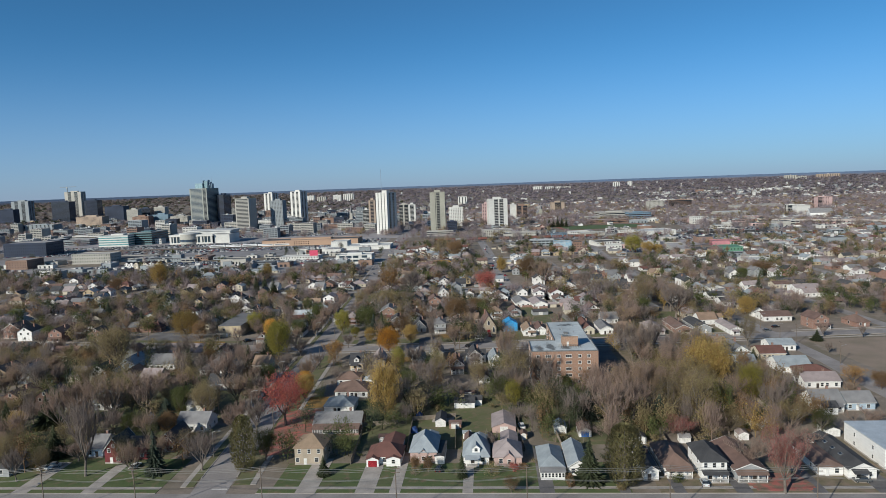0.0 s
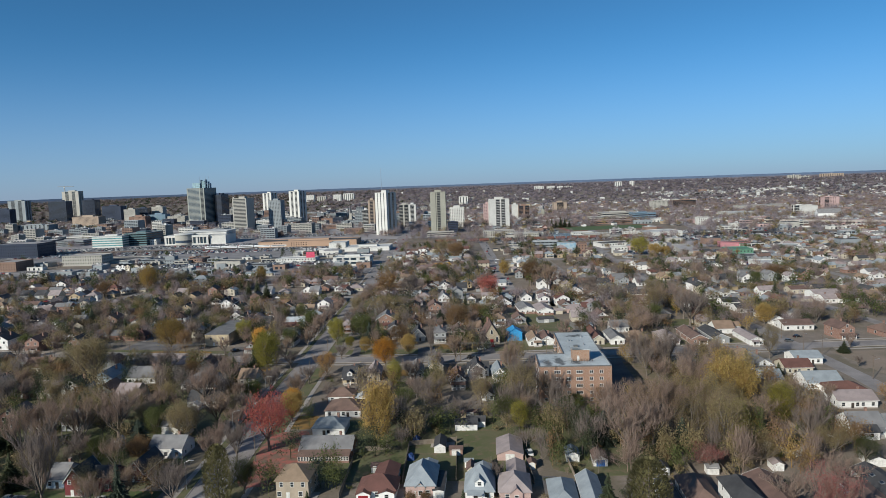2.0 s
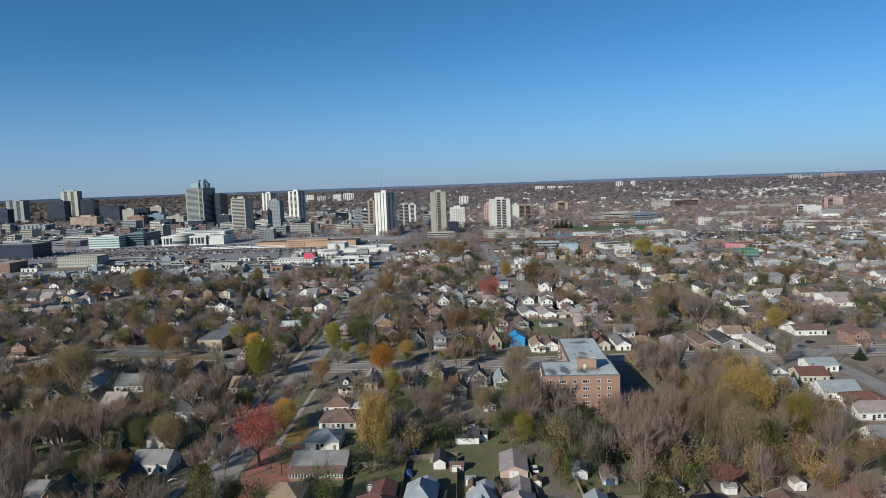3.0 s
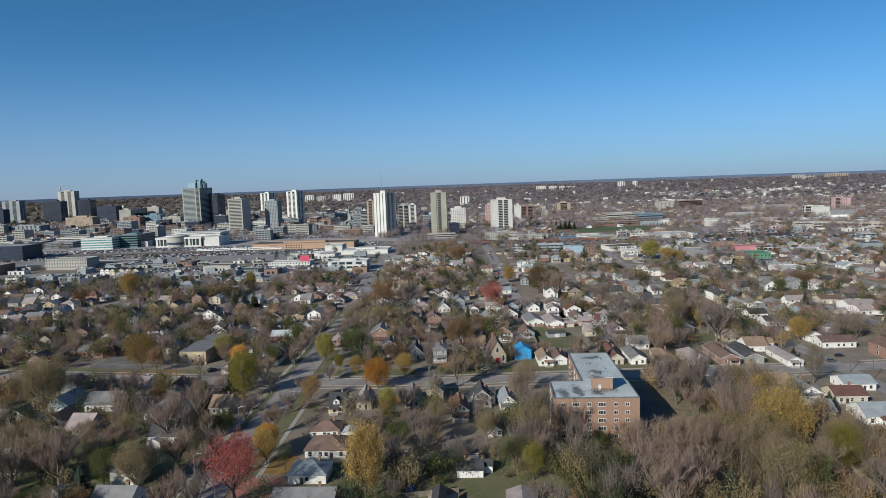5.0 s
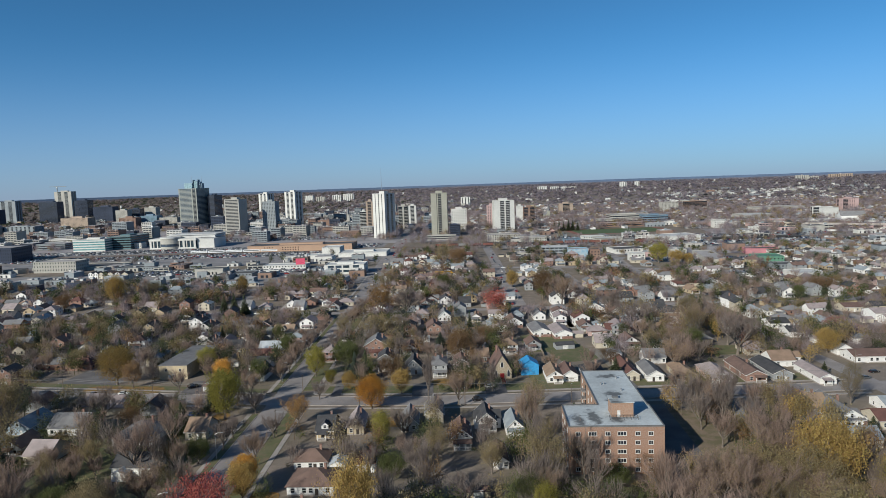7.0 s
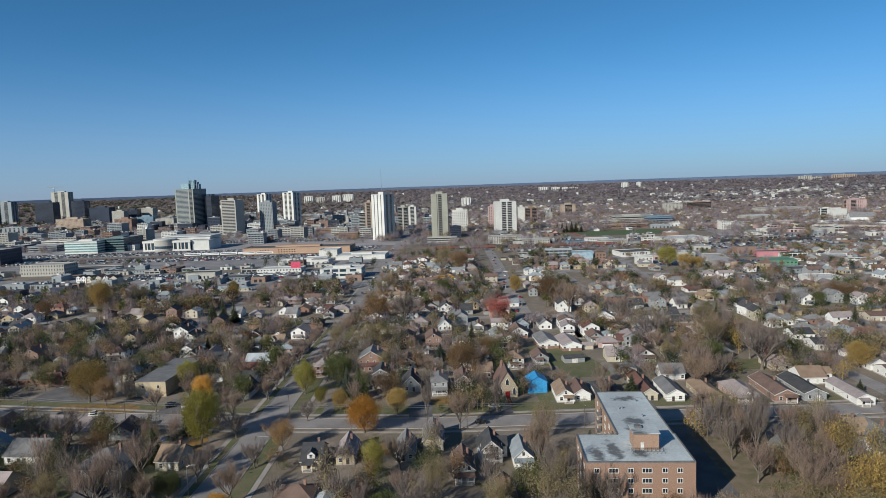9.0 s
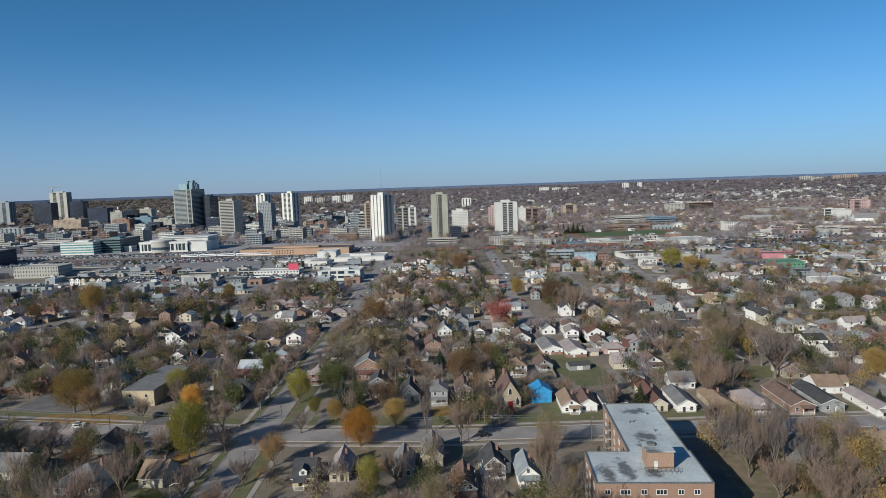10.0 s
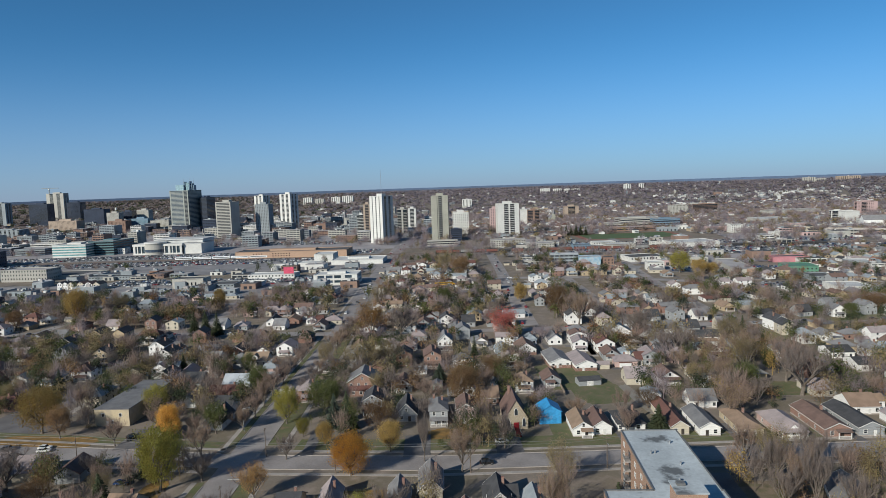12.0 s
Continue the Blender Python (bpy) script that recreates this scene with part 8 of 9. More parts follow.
fence_line(-28.4, 232.1, -15.1, 234.0)
fence_line(93.4, 215.3, 100.3, 213.6)
fence_line(117.7, 246.1, 116.5, 211.3)
fence_line(40.5, 245.7, 39.6, 200.7)
fence_line(27.4, 204.1, 27.0, 237.9)
fence_line(56.4, 457.8, 55.0, 405.6)
fence_line(-17.3, 440.4, -1.4, 428.0)
fence_line(-32.9, 438.8, -54.3, 441.4)
fence_line(-126.2, 450.4, -96.9, 443.1)
fence_line(-12.1, 260.6, -8.7, 259.6)
fence_line(122.0, 249.0, 120.5, 223.0, 1.6, "pale board fence along a narrow garden")


def tarp_heap(x, y, w, d, h, turn, colour, label):
    """A sagging sheet over a heap of garden things."""
    t = thing("tarp_cover", pose(x, y, 0.04, rz=turn), label, "tarpaulin")
    n = 9
    m = Mesh()
    grid = [[((i / (n - 1) - 0.5) * w, (j / (n - 1) - 0.5) * d, 0.05 + h * (math.sin(math.pi * i / (n - 1)) * math.sin(math.pi * j / (n - 1))) ** 0.45 * (1 + 0.25 * noise.noise((i * 0.6 + x, j * 0.6, 2)))) for j in range(n)] for i in range(n)]
    for i in range(n - 1):
        for j in range(n - 1):
            m.face((grid[i][j], grid[i + 1][j], grid[i + 1][j + 1], grid[i][j + 1]))
    part("sheet", m, colour, t)
    part("weight", Mesh().box(-w / 2, -w / 2 + 0.4, -d / 2, -d / 2 + 0.25, 0, 0.2), CONCRETE, t)


NAVY = mat("navy_tarpaulin", (0.035, 0.07, 0.2), 0.5, (0.025, 0.05, 0.14), 0.8, 2.5, 0.6)
tarp_heap(-9.0, 226.0, 2.6, 4.5, 1.6, 4, NAVY, "dark blue tarpaulin over a heap in a back garden")
tarp_heap(-7.5, 241.5, 2.4, 3.0, 1.3, -8, NAVY, "dark blue tarpaulin over stacked things on grass")
shed(5.6, 226.5, 4.2, 3.4, "brick", "brown", -5, ridge="x", eave=2.0, rise=0.6, what="shelter")
shed(9.2, 217.0, 2.6, 2.6, "white", "pale", -5, ridge="x", eave=2.0, rise=0.5)
shed(-19.0, 216.0, 3.6, 3.0, "grey", "brown", -5, ridge="x", eave=2.0, rise=0.8)
shed(28.2, 214.0, 2.4, 3.2, "tan", "brown", -5, eave=1.9, rise=0.7)
shed(80.0, 205.5, 3.4, 3.0, "white", "grey", -5, ridge="x", eave=2.0, rise=0.7)
shed(66.0, 206.5, 3.0, 4.0, "grey", "dark", -5, eave=2.1, rise=0.8)
shed(99.5, 206.0, 3.2, 4.2, "white", "mauve", -5, eave=2.1, rise=0.8)
shed(129.0, 206.0, 4.6, 6.0, "white", "dark", -5, eave=2.3, rise=0.9, what="garage")
for px, py, w, d in ((-17.0, 212.5, 7, 5), (11.5, 214.0, 6, 6), (20.5, 208.5, 5, 3), (1.5, 236.0, 8, 5), (-2.0, 214.5, 3, 8)):
    slab("patio", px, py, w, d, -5, 0.1, CONCRETE, "worn concrete patio behind a house", "patio")
fence_line(-28.5, 200.0, -27.5, 224.0)
fence_line(-11.0, 209.0, -9.8, 236.0)
fence_line(4.9, 208.0, 6.2, 236.0)
fence_line(15.6, 209.0, 16.4, 221.0)
fence_line(-9.8, 236.0, 6.2, 238.0)
fence_line(62.5, 200.0, 63.5, 214.0)
fence_line(73.4, 199.0, 74.5, 212.0)
fence_line(83.0, 198.0, 84.0, 214.0)
fence_line(105.1, 451.2, 121.2, 429.9)
bush(22.0, 191.2, 3.6, 2.0, "red", "round dark red shrub on a front lawn")
bush(24.8, 191.7, 3.0, 1.8, "rust", "round rusty shrub on a front lawn")
bush(15.1, 189.5, 6.0, 4.0, "olive", "wide olive shrub on a front lawn")
bush(67.7, 179.3, 4.0, 2.0, "green", "green shrub by a porch")
bush(50.5, 176.0, 3.0, 1.6, "olive", "olive shrub by the street")
bush(36.8, 179.3, 3.0, 4.0, "rust", "rusty shrub beside the street house")


# ---- streets of houses further off ----
rng = random.Random(21)


def clear_of(x, y, r, spots):
    return all((x - a) ** 2 + (y - b) ** 2 > (r + 0.5 * c) ** 2 for a, b, c in spots)


def off_roads(x, y, half):
    return not any(on_line(x, y, line, half) for line in [FRONT, CROSS, LEFT, STREET2, RIGHT, MID, FAR] + LANES)


def hides_road(x, y, reach=24):
    """Whether a tall thing here would stand close in front of an open street."""
    return any(on_line(x, y + reach / 2 + 3, line, reach / 2) for line in (MID, FAR)) or (abs(x - 66) < 16 and 540 < y < 980) or (abs(x - (-55)) < 15 and 560 < y < 1000)


def in_view(x, y, spare=15):
    return y > 165 and abs(x) < 0.70 * y + spare


PROTO = []
STYLES = [("gy", "white", "brown", 1, "full"), ("gx", "grey", "dark", 1, ""), ("hx", "yellow_brick", "grey", 1, ""), ("gy", "brick", "brown", 2, "full"), ("gy", "brick", "dark", 2, ""),
          ("hy", "grey", "mauve", 1, ""), ("gx", "white", "grey", 1, ""), ("gy", "yellow_brick", "dark", 2, "full"), ("gy", "grey", "grey", 2, ""), ("hx", "brick", "brown", 1, ""),
          ("gx", "cream", "mauve", 1, ""), ("gy", "white", "dark", 2, ""), ("gy", "grey", "brown", 1, "part")]


def far_house(x, y, turn):
    k = rng.randrange(len(STYLES))
    if len(PROTO) < len(STYLES):
        k = len(PROTO)
        roof, wall, cover, st, porch = STYLES[k]
        w, d = rng.uniform(7.5, 9), rng.uniform(10, 13)
        PROTO.append(house(x, y, w, d, st, roof, wall, cover, turn, porch=porch, windows=1, chimney=k % 2, extra="along a tree-lined street"))
        return
    HOUSE_SPOTS.append((x, y, 12))
    copy_thing(PROTO[k], pose(x, y, 0, rz=turn))


def y_on(line, x):
    for (ax, ay), (bx, by) in zip(line, line[1:]):
        if min(ax, bx) <= x <= max(ax, bx):
            return ay + (by - ay) * (x - ax) / (bx - ax)
    return line[0][1]


count = 0
for line, near in ((FRONT, False), (CROSS, True), (MID, True), (FAR, True)):
    for shift in (0, 62, 100):
        for side in (-1, 1):
            if (side < 0 and not near) or (shift and side < 0):
                continue
            x = -420.0
            while x < 420:
                x += rng.uniform(11, 14.5)
                y = y_on(line, x) + side * rng.uniform(15, 18) + shift
                if shift and rng.random() < 0.2:
                    continue
                if line in (FRONT, CROSS) and shift == 0 and -80 < x < 175 or (line is FRONT and x > -128):
                    continue
                if not in_view(x, y) or not off_roads(x, y, 13) or not clear_of(x, y, 7.5, HOUSE_SPOTS) or count >= 125:
                    continue
                far_house(x, y, (0 if side > 0 else 180) + rng.uniform(-4, 4) - (6 if line is FRONT else 0))
                count += 1

# houses beyond, one joined stretch of town
m = Mesh()
mats = [SIDING["white"], SIDING["brick"], SIDING["pink"], SIDING["grey"], SHINGLE["grey"], SHINGLE["brown"], SHINGLE["dark"], SHINGLE["mauve"], GLASS, SIDING["cream"], SIDING["yellow_brick"], SHINGLE["tan"], SHINGLE["red"], CONCRETE, ASPHALT, SHINGLE["pale"]]


def small_house(mesh, x, y, w, d, z, rise, wallslot, roofslot, turn):
    """A far house: walls, a gabled or hipped roof with eaves, porch, chimney, windows and a shed behind."""
    c, s = math.cos(turn), math.sin(turn)
    gz = ground_z(x, y)

    def put(px, py, pz):
        return (x + c * px - s * py, y + s * px + c * py, gz + pz)

    def bx(x0, x1, y0, y1, z0, z1, slot):
        q = ((x0, y0), (x1, y0), (x1, y1), (x0, y1))
        mesh.solid([put(*p, z0) for p in q], [put(*p, z1) for p in q], slot)

    a, b, e = w / 2, d / 2, 0.45
    bx(-a, a, -b, b, -0.5, z, wallslot)
    lo = z - 0.2
    hip = min(b, a * 0.9) if rng.random() < 0.35 else -e
    r0, r1 = put(0, -b + hip, z + rise), put(0, b - hip, z + rise)
    L0, L1, R0, R1 = put(-a - e, -b - e, lo), put(-a - e, b + e, lo), put(a + e, -b - e, lo), put(a + e, b + e, lo)
    mesh.face((L0, r0, r1, L1)[::-1], roofslot)
    mesh.face((R0, R1, r1, r0), roofslot)
    if hip > 0:
        mesh.face((L0, R0, r0), roofslot)
        mesh.face((R1, L1, r1), roofslot)
    else:
        mesh.face((put(-a, -b, z), put(a, -b, z), put(0, -b, z + rise - 0.1)), wallslot)
        mesh.face((put(a, b, z), put(-a, b, z), put(0, b, z + rise - 0.1)), wallslot)
    if rng.random() < 0.55:
        pw = a * rng.uniform(0.5, 0.95)
        q = ((-pw, -b - 2.4, 2.3), (pw, -b - 2.4, 2.3), (pw, -b, 2.9), (-pw, -b, 2.9))
        mesh.solid([put(*p) for p in q], [put(p[0], p[1], p[2] + 0.18) for p in q], roofslot)
        for px in (-pw + 0.1, pw - 0.3):
            bx(px, px + 0.2, -b - 2.3, -b - 2.1, 0, 2.35, 0)
        bx(-pw, pw, -b - 2.3, -b, -0.2, 0.4, 13)
    if rng.random() < 0.6:
        bx(a * 0.3, a * 0.3 + 0.7, -0.35, 0.35, z, z + rise + 0.7, 1)
    if rng.random() < 0.5:
        gx = rng.choice((-1, 1)) * (a + 1.0)
        q = ((gx - 2, b + 3), (gx + 2, b + 3), (gx + 2, b + 8.5), (gx - 2, b + 8.5))
        bx(gx - 2, gx + 2, b + 3, b + 8.5, -0.3, 2.3, rng.choice((0, 3, 9)))
        g0, g1 = put(gx, b + 2.7, 3.5), put(gx, b + 8.8, 3.5)
        mesh.face((put(gx + 2.3, b + 2.7, 2.2), put(gx + 2.3, b + 8.8, 2.2), g1, g0), roofslot)
        mesh.face((put(gx - 2.3, b + 8.8, 2.2), put(gx - 2.3, b + 2.7, 2.2), g0, g1), roofslot)
    gx = rng.choice((-1, 1)) * (a + 2.2)
    bx(gx - 1.5, gx + 1.5, -b - 7, b + 2, -0.3, 0.05, 13 if rng.random() < 0.6 else 14)
    if y > 950:
        return
    for zz in (0.9, 3.4) if z > 4 else (0.9,):
        for px in (-a * 0.52, a * 0.52):
            bx(px - 0.5, px + 0.5, -b - 0.05, -b + 0.1, zz, zz + 1.25, 8)
        for py in (-b * 0.45, b * 0.45):
            for sx in (-1, 1):
                bx(sx * a - 0.06, sx * a + 0.06, py - 0.5, py + 0.5, zz, zz + 1.1, 8)


FAR_SPOTS = []
for _ in range(16000):
    y = 430 + 1900 * rng.random() ** 1.3
    x = rng.uniform(-0.72, 0.72) * y
    if len(FAR_SPOTS) > 2300:
        break
    if hides_road(x, y, 14) or (690 < y < 1120 and x < -50) or 860 < y < 1120 and x < 560 or (y > 1120 and abs(x + 350) < 420 and y < 1750) or on_line(x, y, RAIL, 22) or (215 < x < 355 and 690 < y < 870):
        continue
    if not off_roads(x, y, 12):
        continue
    if y > 1120 and rng.random() < 0.6:
        continue
    gy = (30 if x > 0.15 * y else 38) if y < 900 else 46
    y = round(y / gy) * gy + rng.uniform(-4, 4)
    x = round(x / 13) * 13 + rng.uniform(-2, 2)
    if not clear_of(x, y, 8, HOUSE_SPOTS) or any(abs(x - a) < 10.5 and abs(y - b) < 13 for a, b in FAR_SPOTS[-1500:]):
        continue
    FAR_SPOTS.append((x, y))
    st = rng.random() < 0.3
    small_house(m, x, y, rng.uniform(6.5, 9.5), rng.uniform(9, 14), 4.8 if st else 3.0, rng.uniform(1.7, 2.8), rng.choice((0, 0, 0, 0, 0, 3, 1, 2, 9, 9, 10)), rng.choice((4, 4, 5, 5, 6, 7, 7, 7, 11, 12, 15, 15)), rng.choice((0, 0, math.pi / 2)) + rng.uniform(-0.1, 0.1))
tagged(part("distant_houses", m, mats), "many small distant houses with pitched roofs", "houses", kind="stuff")

# ---- trees between the houses ----
KINDS = ["bare"] * 6 + ["bare_brown"] * 6 + ["thin"] * 6 + ["olive"] * 7 + ["green"] * 4 + ["rust"] * 3 + ["spruce"] * 2 + ["needle"] * 3
# open back gardens and yards
GARDENS = [(-54.0, 222.0, 9), (-52.0, 250.0, 12), (-36.0, 221.0, 22), (-36.0, 241.0, 22), (-36.0, 258.0, 18), (-15.0, 215.0, 18), (-2.0, 232.0, 16), (0.0, 205.0, 16), (2.0, 220.0, 22), (10.0, 253.0, 14), (12.0, 238.0, 18), (14.0, 232.0, 14), (20.0, 212.0, 24), (97.0, 208.0, 6), (110.0, 217.0, 8), (115.0, 231.0, 10), (116.0, 244.0, 10), (122.0, 222.0, 6), (124.0, 212.0, 7), (138.0, 222.0, 14), (150.0, 217.0, 28)]
MIDDLE_YARDS = [(-93.0, 273.0, 14), (-84.0, 300.0, 12), (-81.0, 321.0, 14), (-58.0, 330.0, 10), (-50.0, 300.0, 10), (-45.0, 322.0, 14), (-42.0, 333.0, 12), (-40.0, 274.0, 18), (-38.0, 297.0, 14), (-32.0, 318.0, 10), (-27.5, 300.0, 10), (-24.0, 318.0, 10), (-24.0, 327.0, 16), (-13.5, 346.0, 10), (-8.0, 322.0, 12), (5.0, 327.0, 16), (9.0, 285.0, 10), (20.0, 298.0, 10), (29.0, 297.0, 8), (32.0, 328.0, 14), (44.0, 338.0, 10), (48.0, 330.0, 8), (80.0, 280.0, 22), (80.0, 315.0, 18), (86.0, 297.0, 24)]
NORTH_WEST_YARDS = [(-160.0, 388.0, 26), (-147.0, 372.0, 14), (-123.0, 380.0, 16), (-117.0, 384.0, 10), (-98.0, 372.0, 14), (-90.0, 362.0, 14), (-55.0, 366.0, 10), (-55.0, 374.0, 14), (-45.0, 363.0, 18), (-37.0, 353.0, 10), (-35.0, 356.0, 14), (-30.0, 405.0, 14), (-25.0, 357.0, 16), (-12.0, 364.0, 12), (-4.0, 366.0, 14)]
NORTH_EAST_YARDS = [(3.0, 364.0, 10), (34.0, 355.0, 10), (44.0, 355.0, 16), (60.0, 395.0, 24), (62.0, 468.0, 44), (64.0, 425.0, 44), (72.0, 408.0, 22), (74.0, 500.0, 24), (84.0, 398.0, 10), (95.0, 445.0, 20), (138.0, 405.0, 18)]
OPEN = GARDENS + MIDDLE_YARDS + NORTH_WEST_YARDS + NORTH_EAST_YARDS
# street trees along the side street and the cross street
for k in range(26):
    yy = 204 + k * 13.5
    for s in (-1, 1):
        xx = -68 + s * (7.4 + rng.uniform(-0.4, 0.6)) + (yy - 200) * 0.03
        if on_line(xx, yy, CROSS, 11) or not clear_of(xx, yy, 1.0, TREE_SPOTS + OPEN) or rng.random() < (0.45 if yy < 345 else 0.25):
            continue
        tree(xx, yy + rng.uniform(-3, 3), rng.uniform(9, 13), rng.uniform(8, 11), rng.choice(("bare", "bare_brown", "thin", "bare")), "beside the street")
planted = 0
for k in range(60000):
    if planted >= 195:
        break
    west = planted < 75
    y = rng.uniform(195, 345) if west else rng.uniform(195, 470)
    x = rng.uniform(-0.72 * y, -74) if west else rng.uniform(-0.72, 0.72) * y
    if not in_view(x, y, 5) or not off_roads(x, y, 7.0) or not clear_of(x, y, 2.2, HOUSE_SPOTS) or not clear_of(x, y, 2.6, OPEN) or not clear_of(x, y, 2.6, TREE_SPOTS):
        continue
    if x > 130 and rng.random() < 0.6:
        continue
    if y < 205 + abs(x) * 0.1 and x > -50:
        continue
    planted += 1
    big = 1.0 if x < 130 else 0.75
    tree(x, y, rng.uniform(8, 13) * big, rng.uniform(6.5, 10.5) * big, rng.choice(KINDS))

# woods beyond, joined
FAR_MATS = [TWIG_GREY, TWIG_BROWN, LEAF["olive"], LEAF["rust"], LEAF["green"], LEAF["yellow"], LEAF["orange"], LEAF["needle"], TWIG_MAUVE_HAZE, TWIG_FAR]
npr = np.random.RandomState(4)


def light_tree(n, bare, size, shell=0.0):
    """Corners of n small slivers or leaves in the outline of a crown 1 m high and 1 m wide, with a trunk: an array of (n + 6, 3, 3)."""
    limbs = npr.normal(size=(14, 3)) * (0.2, 0.2, 0.15) + (0, 0, 0.63)
    pick = limbs[npr.randint(0, 14, n)]
    c = pick + npr.normal(size=(n, 3)) * (0.12, 0.12, 0.1)
    u = npr.normal(size=(n, 3))
    if bare:
        u = (c - (0, 0, 0.1)) + npr.normal(size=(n, 3)) * 0.26
    if shell:
        # sprays lie along the outside of the crown; a sunward tilt is added to brighten them
        out = (c - (0, 0, 0.45)) / np.linalg.norm(c - (0, 0, 0.45), axis=1)[:, None] * shell + np.array((-0.3, -0.35, 0.4)) * shell + npr.normal(size=(n, 3)) * (1 - shell)
        u = np.cross(out, u)
    u /= np.linalg.norm(u, axis=1)[:, None]
    w = np.cross(u, out if shell else npr.normal(size=(n, 3)))
    w /= np.linalg.norm(w, axis=1)[:, None]
    a = size * npr.uniform(0.6, 1.2, (n, 1))
    u, w = (u * a * 1.6, w * a * 0.085) if bare else (u * a, w * a * 0.8)
    bits = np.stack([c - u - w, c - u * 0.8 + w, c + u], 1)
    k = 0.018
    ring = [(math.cos(t) * k, math.sin(t) * k) for t in (0, 2.1, 4.2)]
    trunk = []
    for i in range(3):
        p, q = ring[i], ring[(i + 1) % 3]
        trunk += [[(*p, -0.02), (*q, -0.02), (q[0] * 0.4, q[1] * 0.4, 0.62)], [(*p, -0.02), (q[0] * 0.4, q[1] * 0.4, 0.62), (p[0] * 0.4, p[1] * 0.4, 0.62)]]
    return np.concatenate([bits, np.array(trunk)])


def joined_trees(name, label, spots, templates, full=False):
    """spots: (x, y, height, width, material slot)."""
    quads, slots = [], []
    for x, y, h, w, slot in spots:
        b = (slot < 2 or slot > 7) and not full
        t = templates[b][npr.randint(0, len(templates[b]))]
        a = npr.uniform(0, 6.28)
        c, s = math.cos(a), math.sin(a)
        q = np.empty_like(t)
        q[..., 0] = (t[..., 0] * c - t[..., 1] * s) * w + x
        q[..., 1] = (t[..., 0] * s + t[..., 1] * c) * w + y
        q[..., 2] = t[..., 2] * h + ground_z(x, y)
        quads.append(q)
        slots.append(np.full(len(t), slot, dtype=np.int32))
    v = np.concatenate(quads).reshape(-1, 3)
    me = bpy.data.meshes.new(name)
    n = len(v) // 3
    me.vertices.add(len(v))
    me.vertices.foreach_set("co", v.ravel())
    me.loops.add(len(v))
    me.loops.foreach_set("vertex_index", np.arange(len(v), dtype=np.int32))
    me.polygons.add(n)
    me.polygons.foreach_set("loop_start", np.arange(n, dtype=np.int32) * 3)
    me.polygons.foreach_set("material_index", np.concatenate(slots))
    for m in FAR_MATS:
        me.materials.append(m)
    me.update(calc_edges=True)
    tagged(part(name, me, None), label, "trees", kind="stuff")


SLOTS = [0] * 5 + [1] * 5 + [8] * 5 + [2] * 5 + [3] * 2 + [4] * 4 + [7] * 4
near_wood, mid_wood, far_wood = [], [], []
taken = list(TREE_SPOTS)
for _ in range(90000):
    if len(near_wood) >= 2150:
        break
    y = rng.uniform(380, 930)
    x = rng.uniform(-0.72, 0.72) * y
    if not off_roads(x, y, 6.5) or on_line(x, y, RAIL, 18) or (x > 0 and on_line(x, y + 45, RAIL, 45) and rng.random() < 0.8) or (y > 700 and x < -66 and rng.random() < 0.93) or (hides_road(x, y) and rng.random() < 0.85) or not clear_of(x, y, 1.5, HOUSE_SPOTS):
        continue
    clump = noise.noise((x / 42, y / 42, 0.7))
    if rng.random() > 0.5 + 1.3 * clump or (y > 620 and x > 50 and rng.random() < 0.45):
        continue
    if y < 500 and not clear_of(x, y, 3.0, taken + OPEN):
        continue
    small = 0.9 if x > 0.24 * y else 1.0
    near_wood.append((x, y, rng.uniform(7, 12) * small, rng.uniform(6, 10) * small, rng.choice(SLOTS)))
for _ in range(4000):
    if len(near_wood) >= 2235:
        break
    y = rng.uniform(385, 640)
    x = rng.uniform(75, min(330, 0.68 * y))
    if off_roads(x, y, 8) and clear_of(x, y, 0.5, HOUSE_SPOTS) and clear_of(x, y, 3.0, OPEN) and noise.noise((x / 55, y / 55, 4.1)) > -0.12:
        near_wood.append((x, y, rng.uniform(9, 15), rng.uniform(8, 12), rng.choice((0, 0, 1, 1, 1, 8, 2, 4, 7))))
for _ in range(40000):
    if len(mid_wood) >= 3600:
        break
    y = rng.uniform(900, 2000)
    x = rng.uniform(-0.72, 0.72) * y
    if on_line(x, y, RAIL, 18) or (y < 1120 and x < 560 and (x < -60 or rng.random() < 0.6)) or (190 < x < 410 and 1050 < y < 1112) or not clear_of(x, y, 2, HOUSE_SPOTS) or not off_roads(x, y, 7):
        continue
    if 1090 < y < 1750 and -900 < x < -120 and rng.random() < 0.7:
        continue
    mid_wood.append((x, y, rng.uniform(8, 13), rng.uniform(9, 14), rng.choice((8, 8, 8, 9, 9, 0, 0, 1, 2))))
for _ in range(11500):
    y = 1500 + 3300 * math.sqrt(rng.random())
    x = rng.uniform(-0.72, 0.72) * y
    # darker twigs and needles to the west put its side-lit shade into colour
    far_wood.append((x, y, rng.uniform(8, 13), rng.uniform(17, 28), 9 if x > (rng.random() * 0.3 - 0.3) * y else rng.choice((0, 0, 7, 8))))
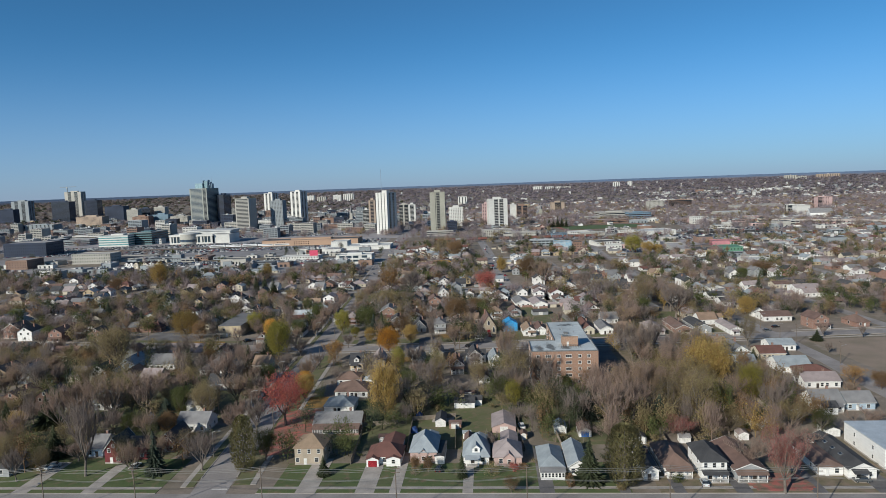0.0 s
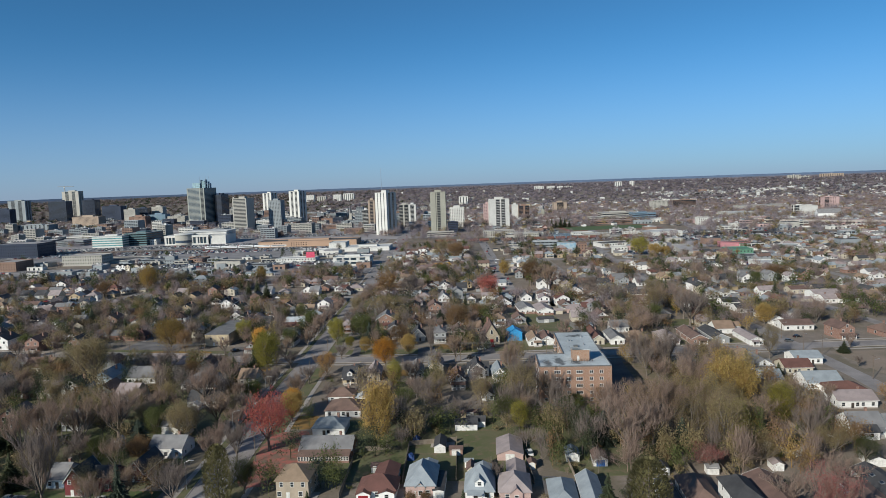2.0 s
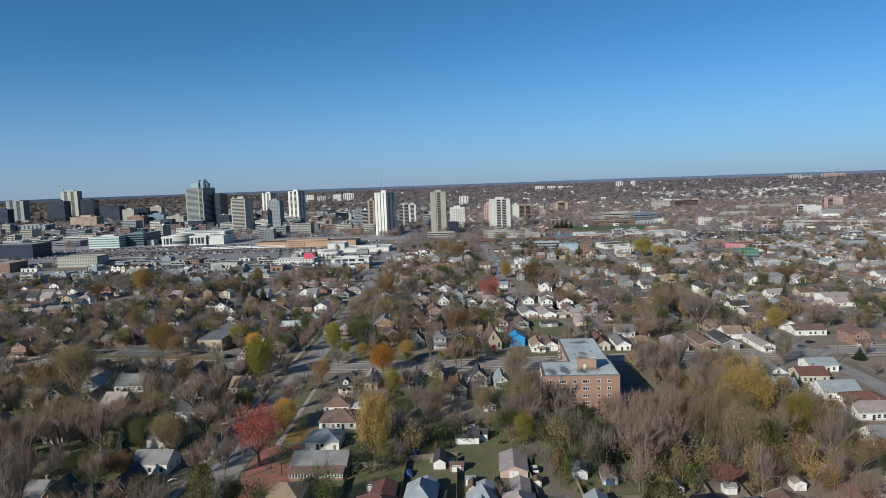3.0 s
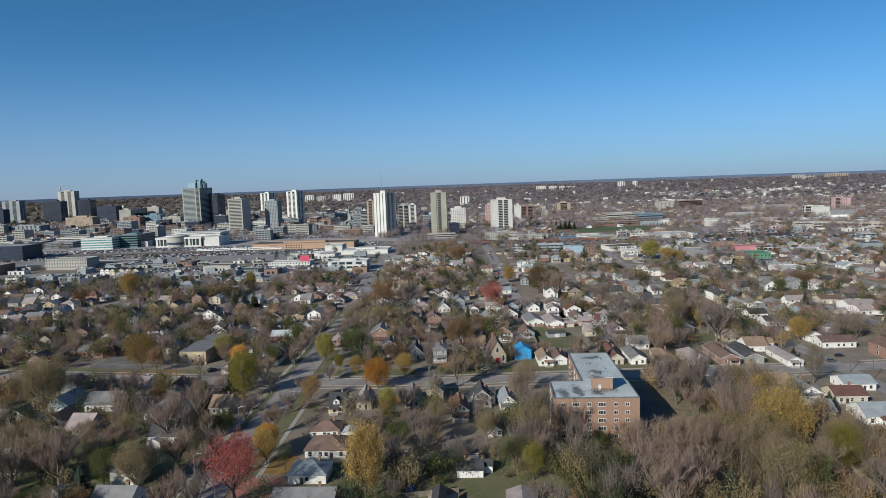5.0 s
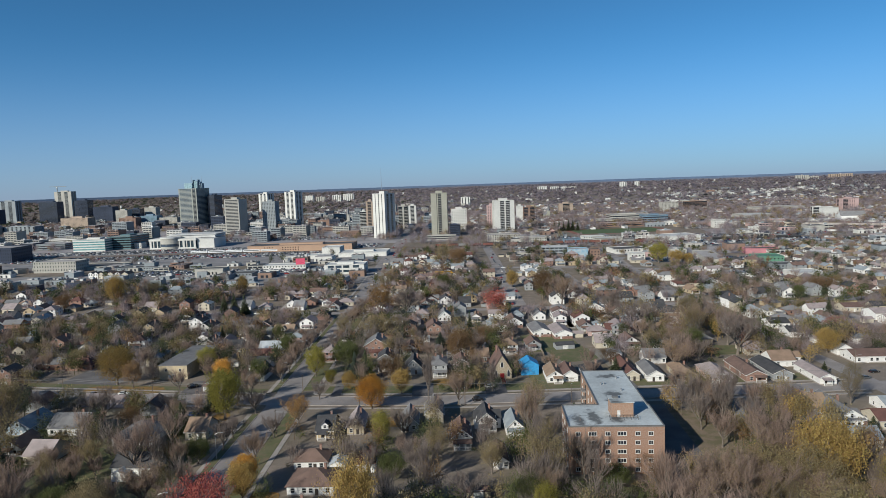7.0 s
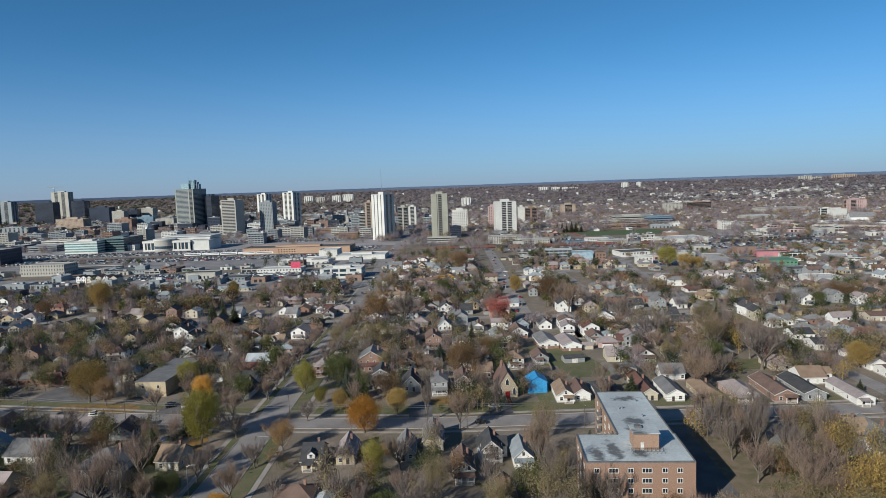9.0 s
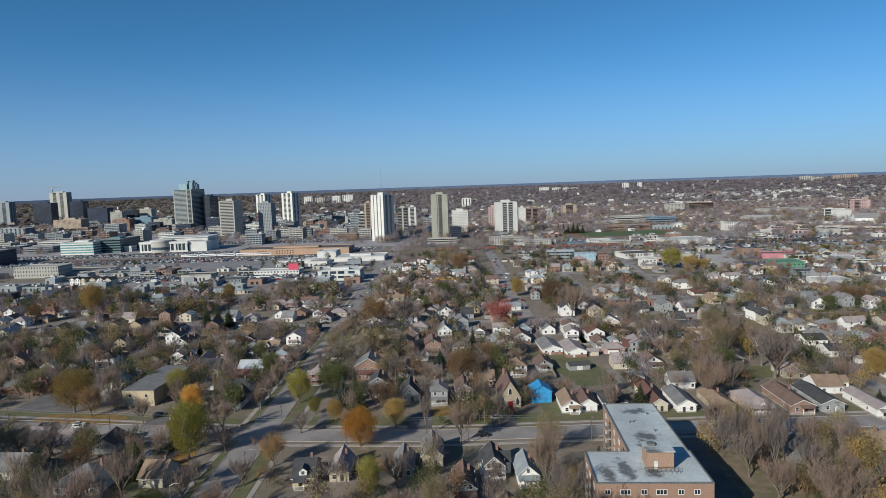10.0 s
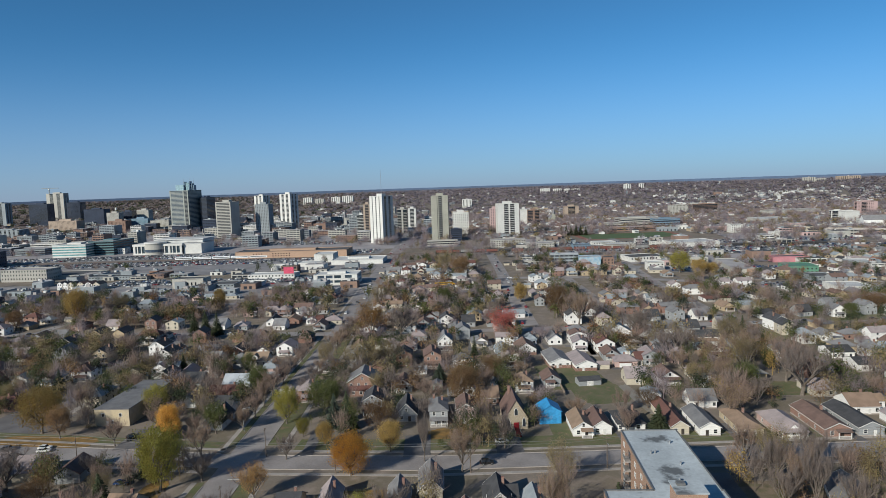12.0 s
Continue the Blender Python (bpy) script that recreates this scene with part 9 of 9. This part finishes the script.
# thickets of gardens and back lots near by
thicket, shrubs = [], []
for x0, x1, y0, y1, n in ((-50, 36, 206, 262, 60), (36, 118, 208, 246, 45), (60, 112, 203, 214, 26), (-50, 36, 280, 314, 40), (88, 135, 214, 330, 120), (58, 130, 214, 262, 70), (-200, -76, 204, 345, 150), (-240, -150, 300, 372, 40), (-160, -76, 372, 470, 50), (-270, -140, 372, 520, 150), (-50, 40, 353, 370, 26), (30, 75, 240, 268, 14), (-48, 40, 372, 470, 60), (110, 190, 372, 470, 50)):
    made = 0
    for _ in range(n * 30):
        if made >= n:
            break
        x, y = rng.uniform(x0, x1), rng.uniform(y0, y1)
        if not in_view(x, y, 5) or not off_roads(x, y, 8.5) or not clear_of(x, y, 1.6, HOUSE_SPOTS + OPEN) or not all((x - a) ** 2 + (y - b) ** 2 > (0.36 * c + 1.6) ** 2 for a, b, c in TREE_SPOTS):
            continue
        made += 1
        if rng.random() < 0.42:
            shrubs.append((x, y, rng.uniform(1.6, 4), rng.uniform(2, 4.5), rng.choice((2, 4, 4, 2, 3, 7, 2, 4))))
        else:
            thicket.append((x, y, rng.uniform(7, 14), rng.uniform(5, 9.5), rng.choice((0, 1, 1, 2, 2, 2, 2, 3, 3, 4, 5) if x > 55 else (0, 0, 0, 1, 2, 2, 4, 4, 4, 3, 7, 7, 7))))
for _ in range(1500):
    if len(shrubs) >= 420:
        break
    x, y = rng.uniform(-50, 150), rng.uniform(184, 246)
    if y > front_y(x) + 10 and clear_of(x, y, 0.4, HOUSE_SPOTS) and off_roads(x, y, 8):
        shrubs.append((x, y, rng.uniform(0.8, 2.6), rng.uniform(1.2, 3.2), rng.choice((2, 4, 4, 3, 7, 0, 1))))
joined_trees("garden_thicket", "bare and olive trees crowding the back gardens", thicket, [[light_tree(760, False, 0.026, 0.5) for _ in range(6)], [light_tree(640, True, 0.075) for _ in range(6)]])
joined_trees("garden_shrubs", "low shrubs and hedges in the back gardens", shrubs, [[light_tree(230, False, 0.055, 0.5) for _ in range(6)], [light_tree(230, True, 0.09) for _ in range(4)]])
joined_trees("town_trees", "bare and brown trees across the town", [p for p in near_wood if p[1] < 580], [[light_tree(420, False, 0.038, 0.5) for _ in range(8)], [light_tree(360, True, 0.09) for _ in range(8)]])
joined_trees("town_trees", "bare and brown trees across the farther streets", [p for p in near_wood if p[1] >= 580], [[light_tree(240, False, 0.055, 0.5) for _ in range(8)], [light_tree(230, True, 0.115) for _ in range(8)]])
joined_trees("downtown_trees", "bare and brown trees around downtown, many paled with painted haze", mid_wood, [[light_tree(110, False, 0.08, 0.6) for _ in range(6)], [light_tree(90, True, 0.19) for _ in range(6)]])
joined_trees("distant_woods", "brown leafless woods rolling to the skyline, mauve with painted haze", far_wood, [[light_tree(34, False, 0.17, 0.8) for _ in range(8)]], True)
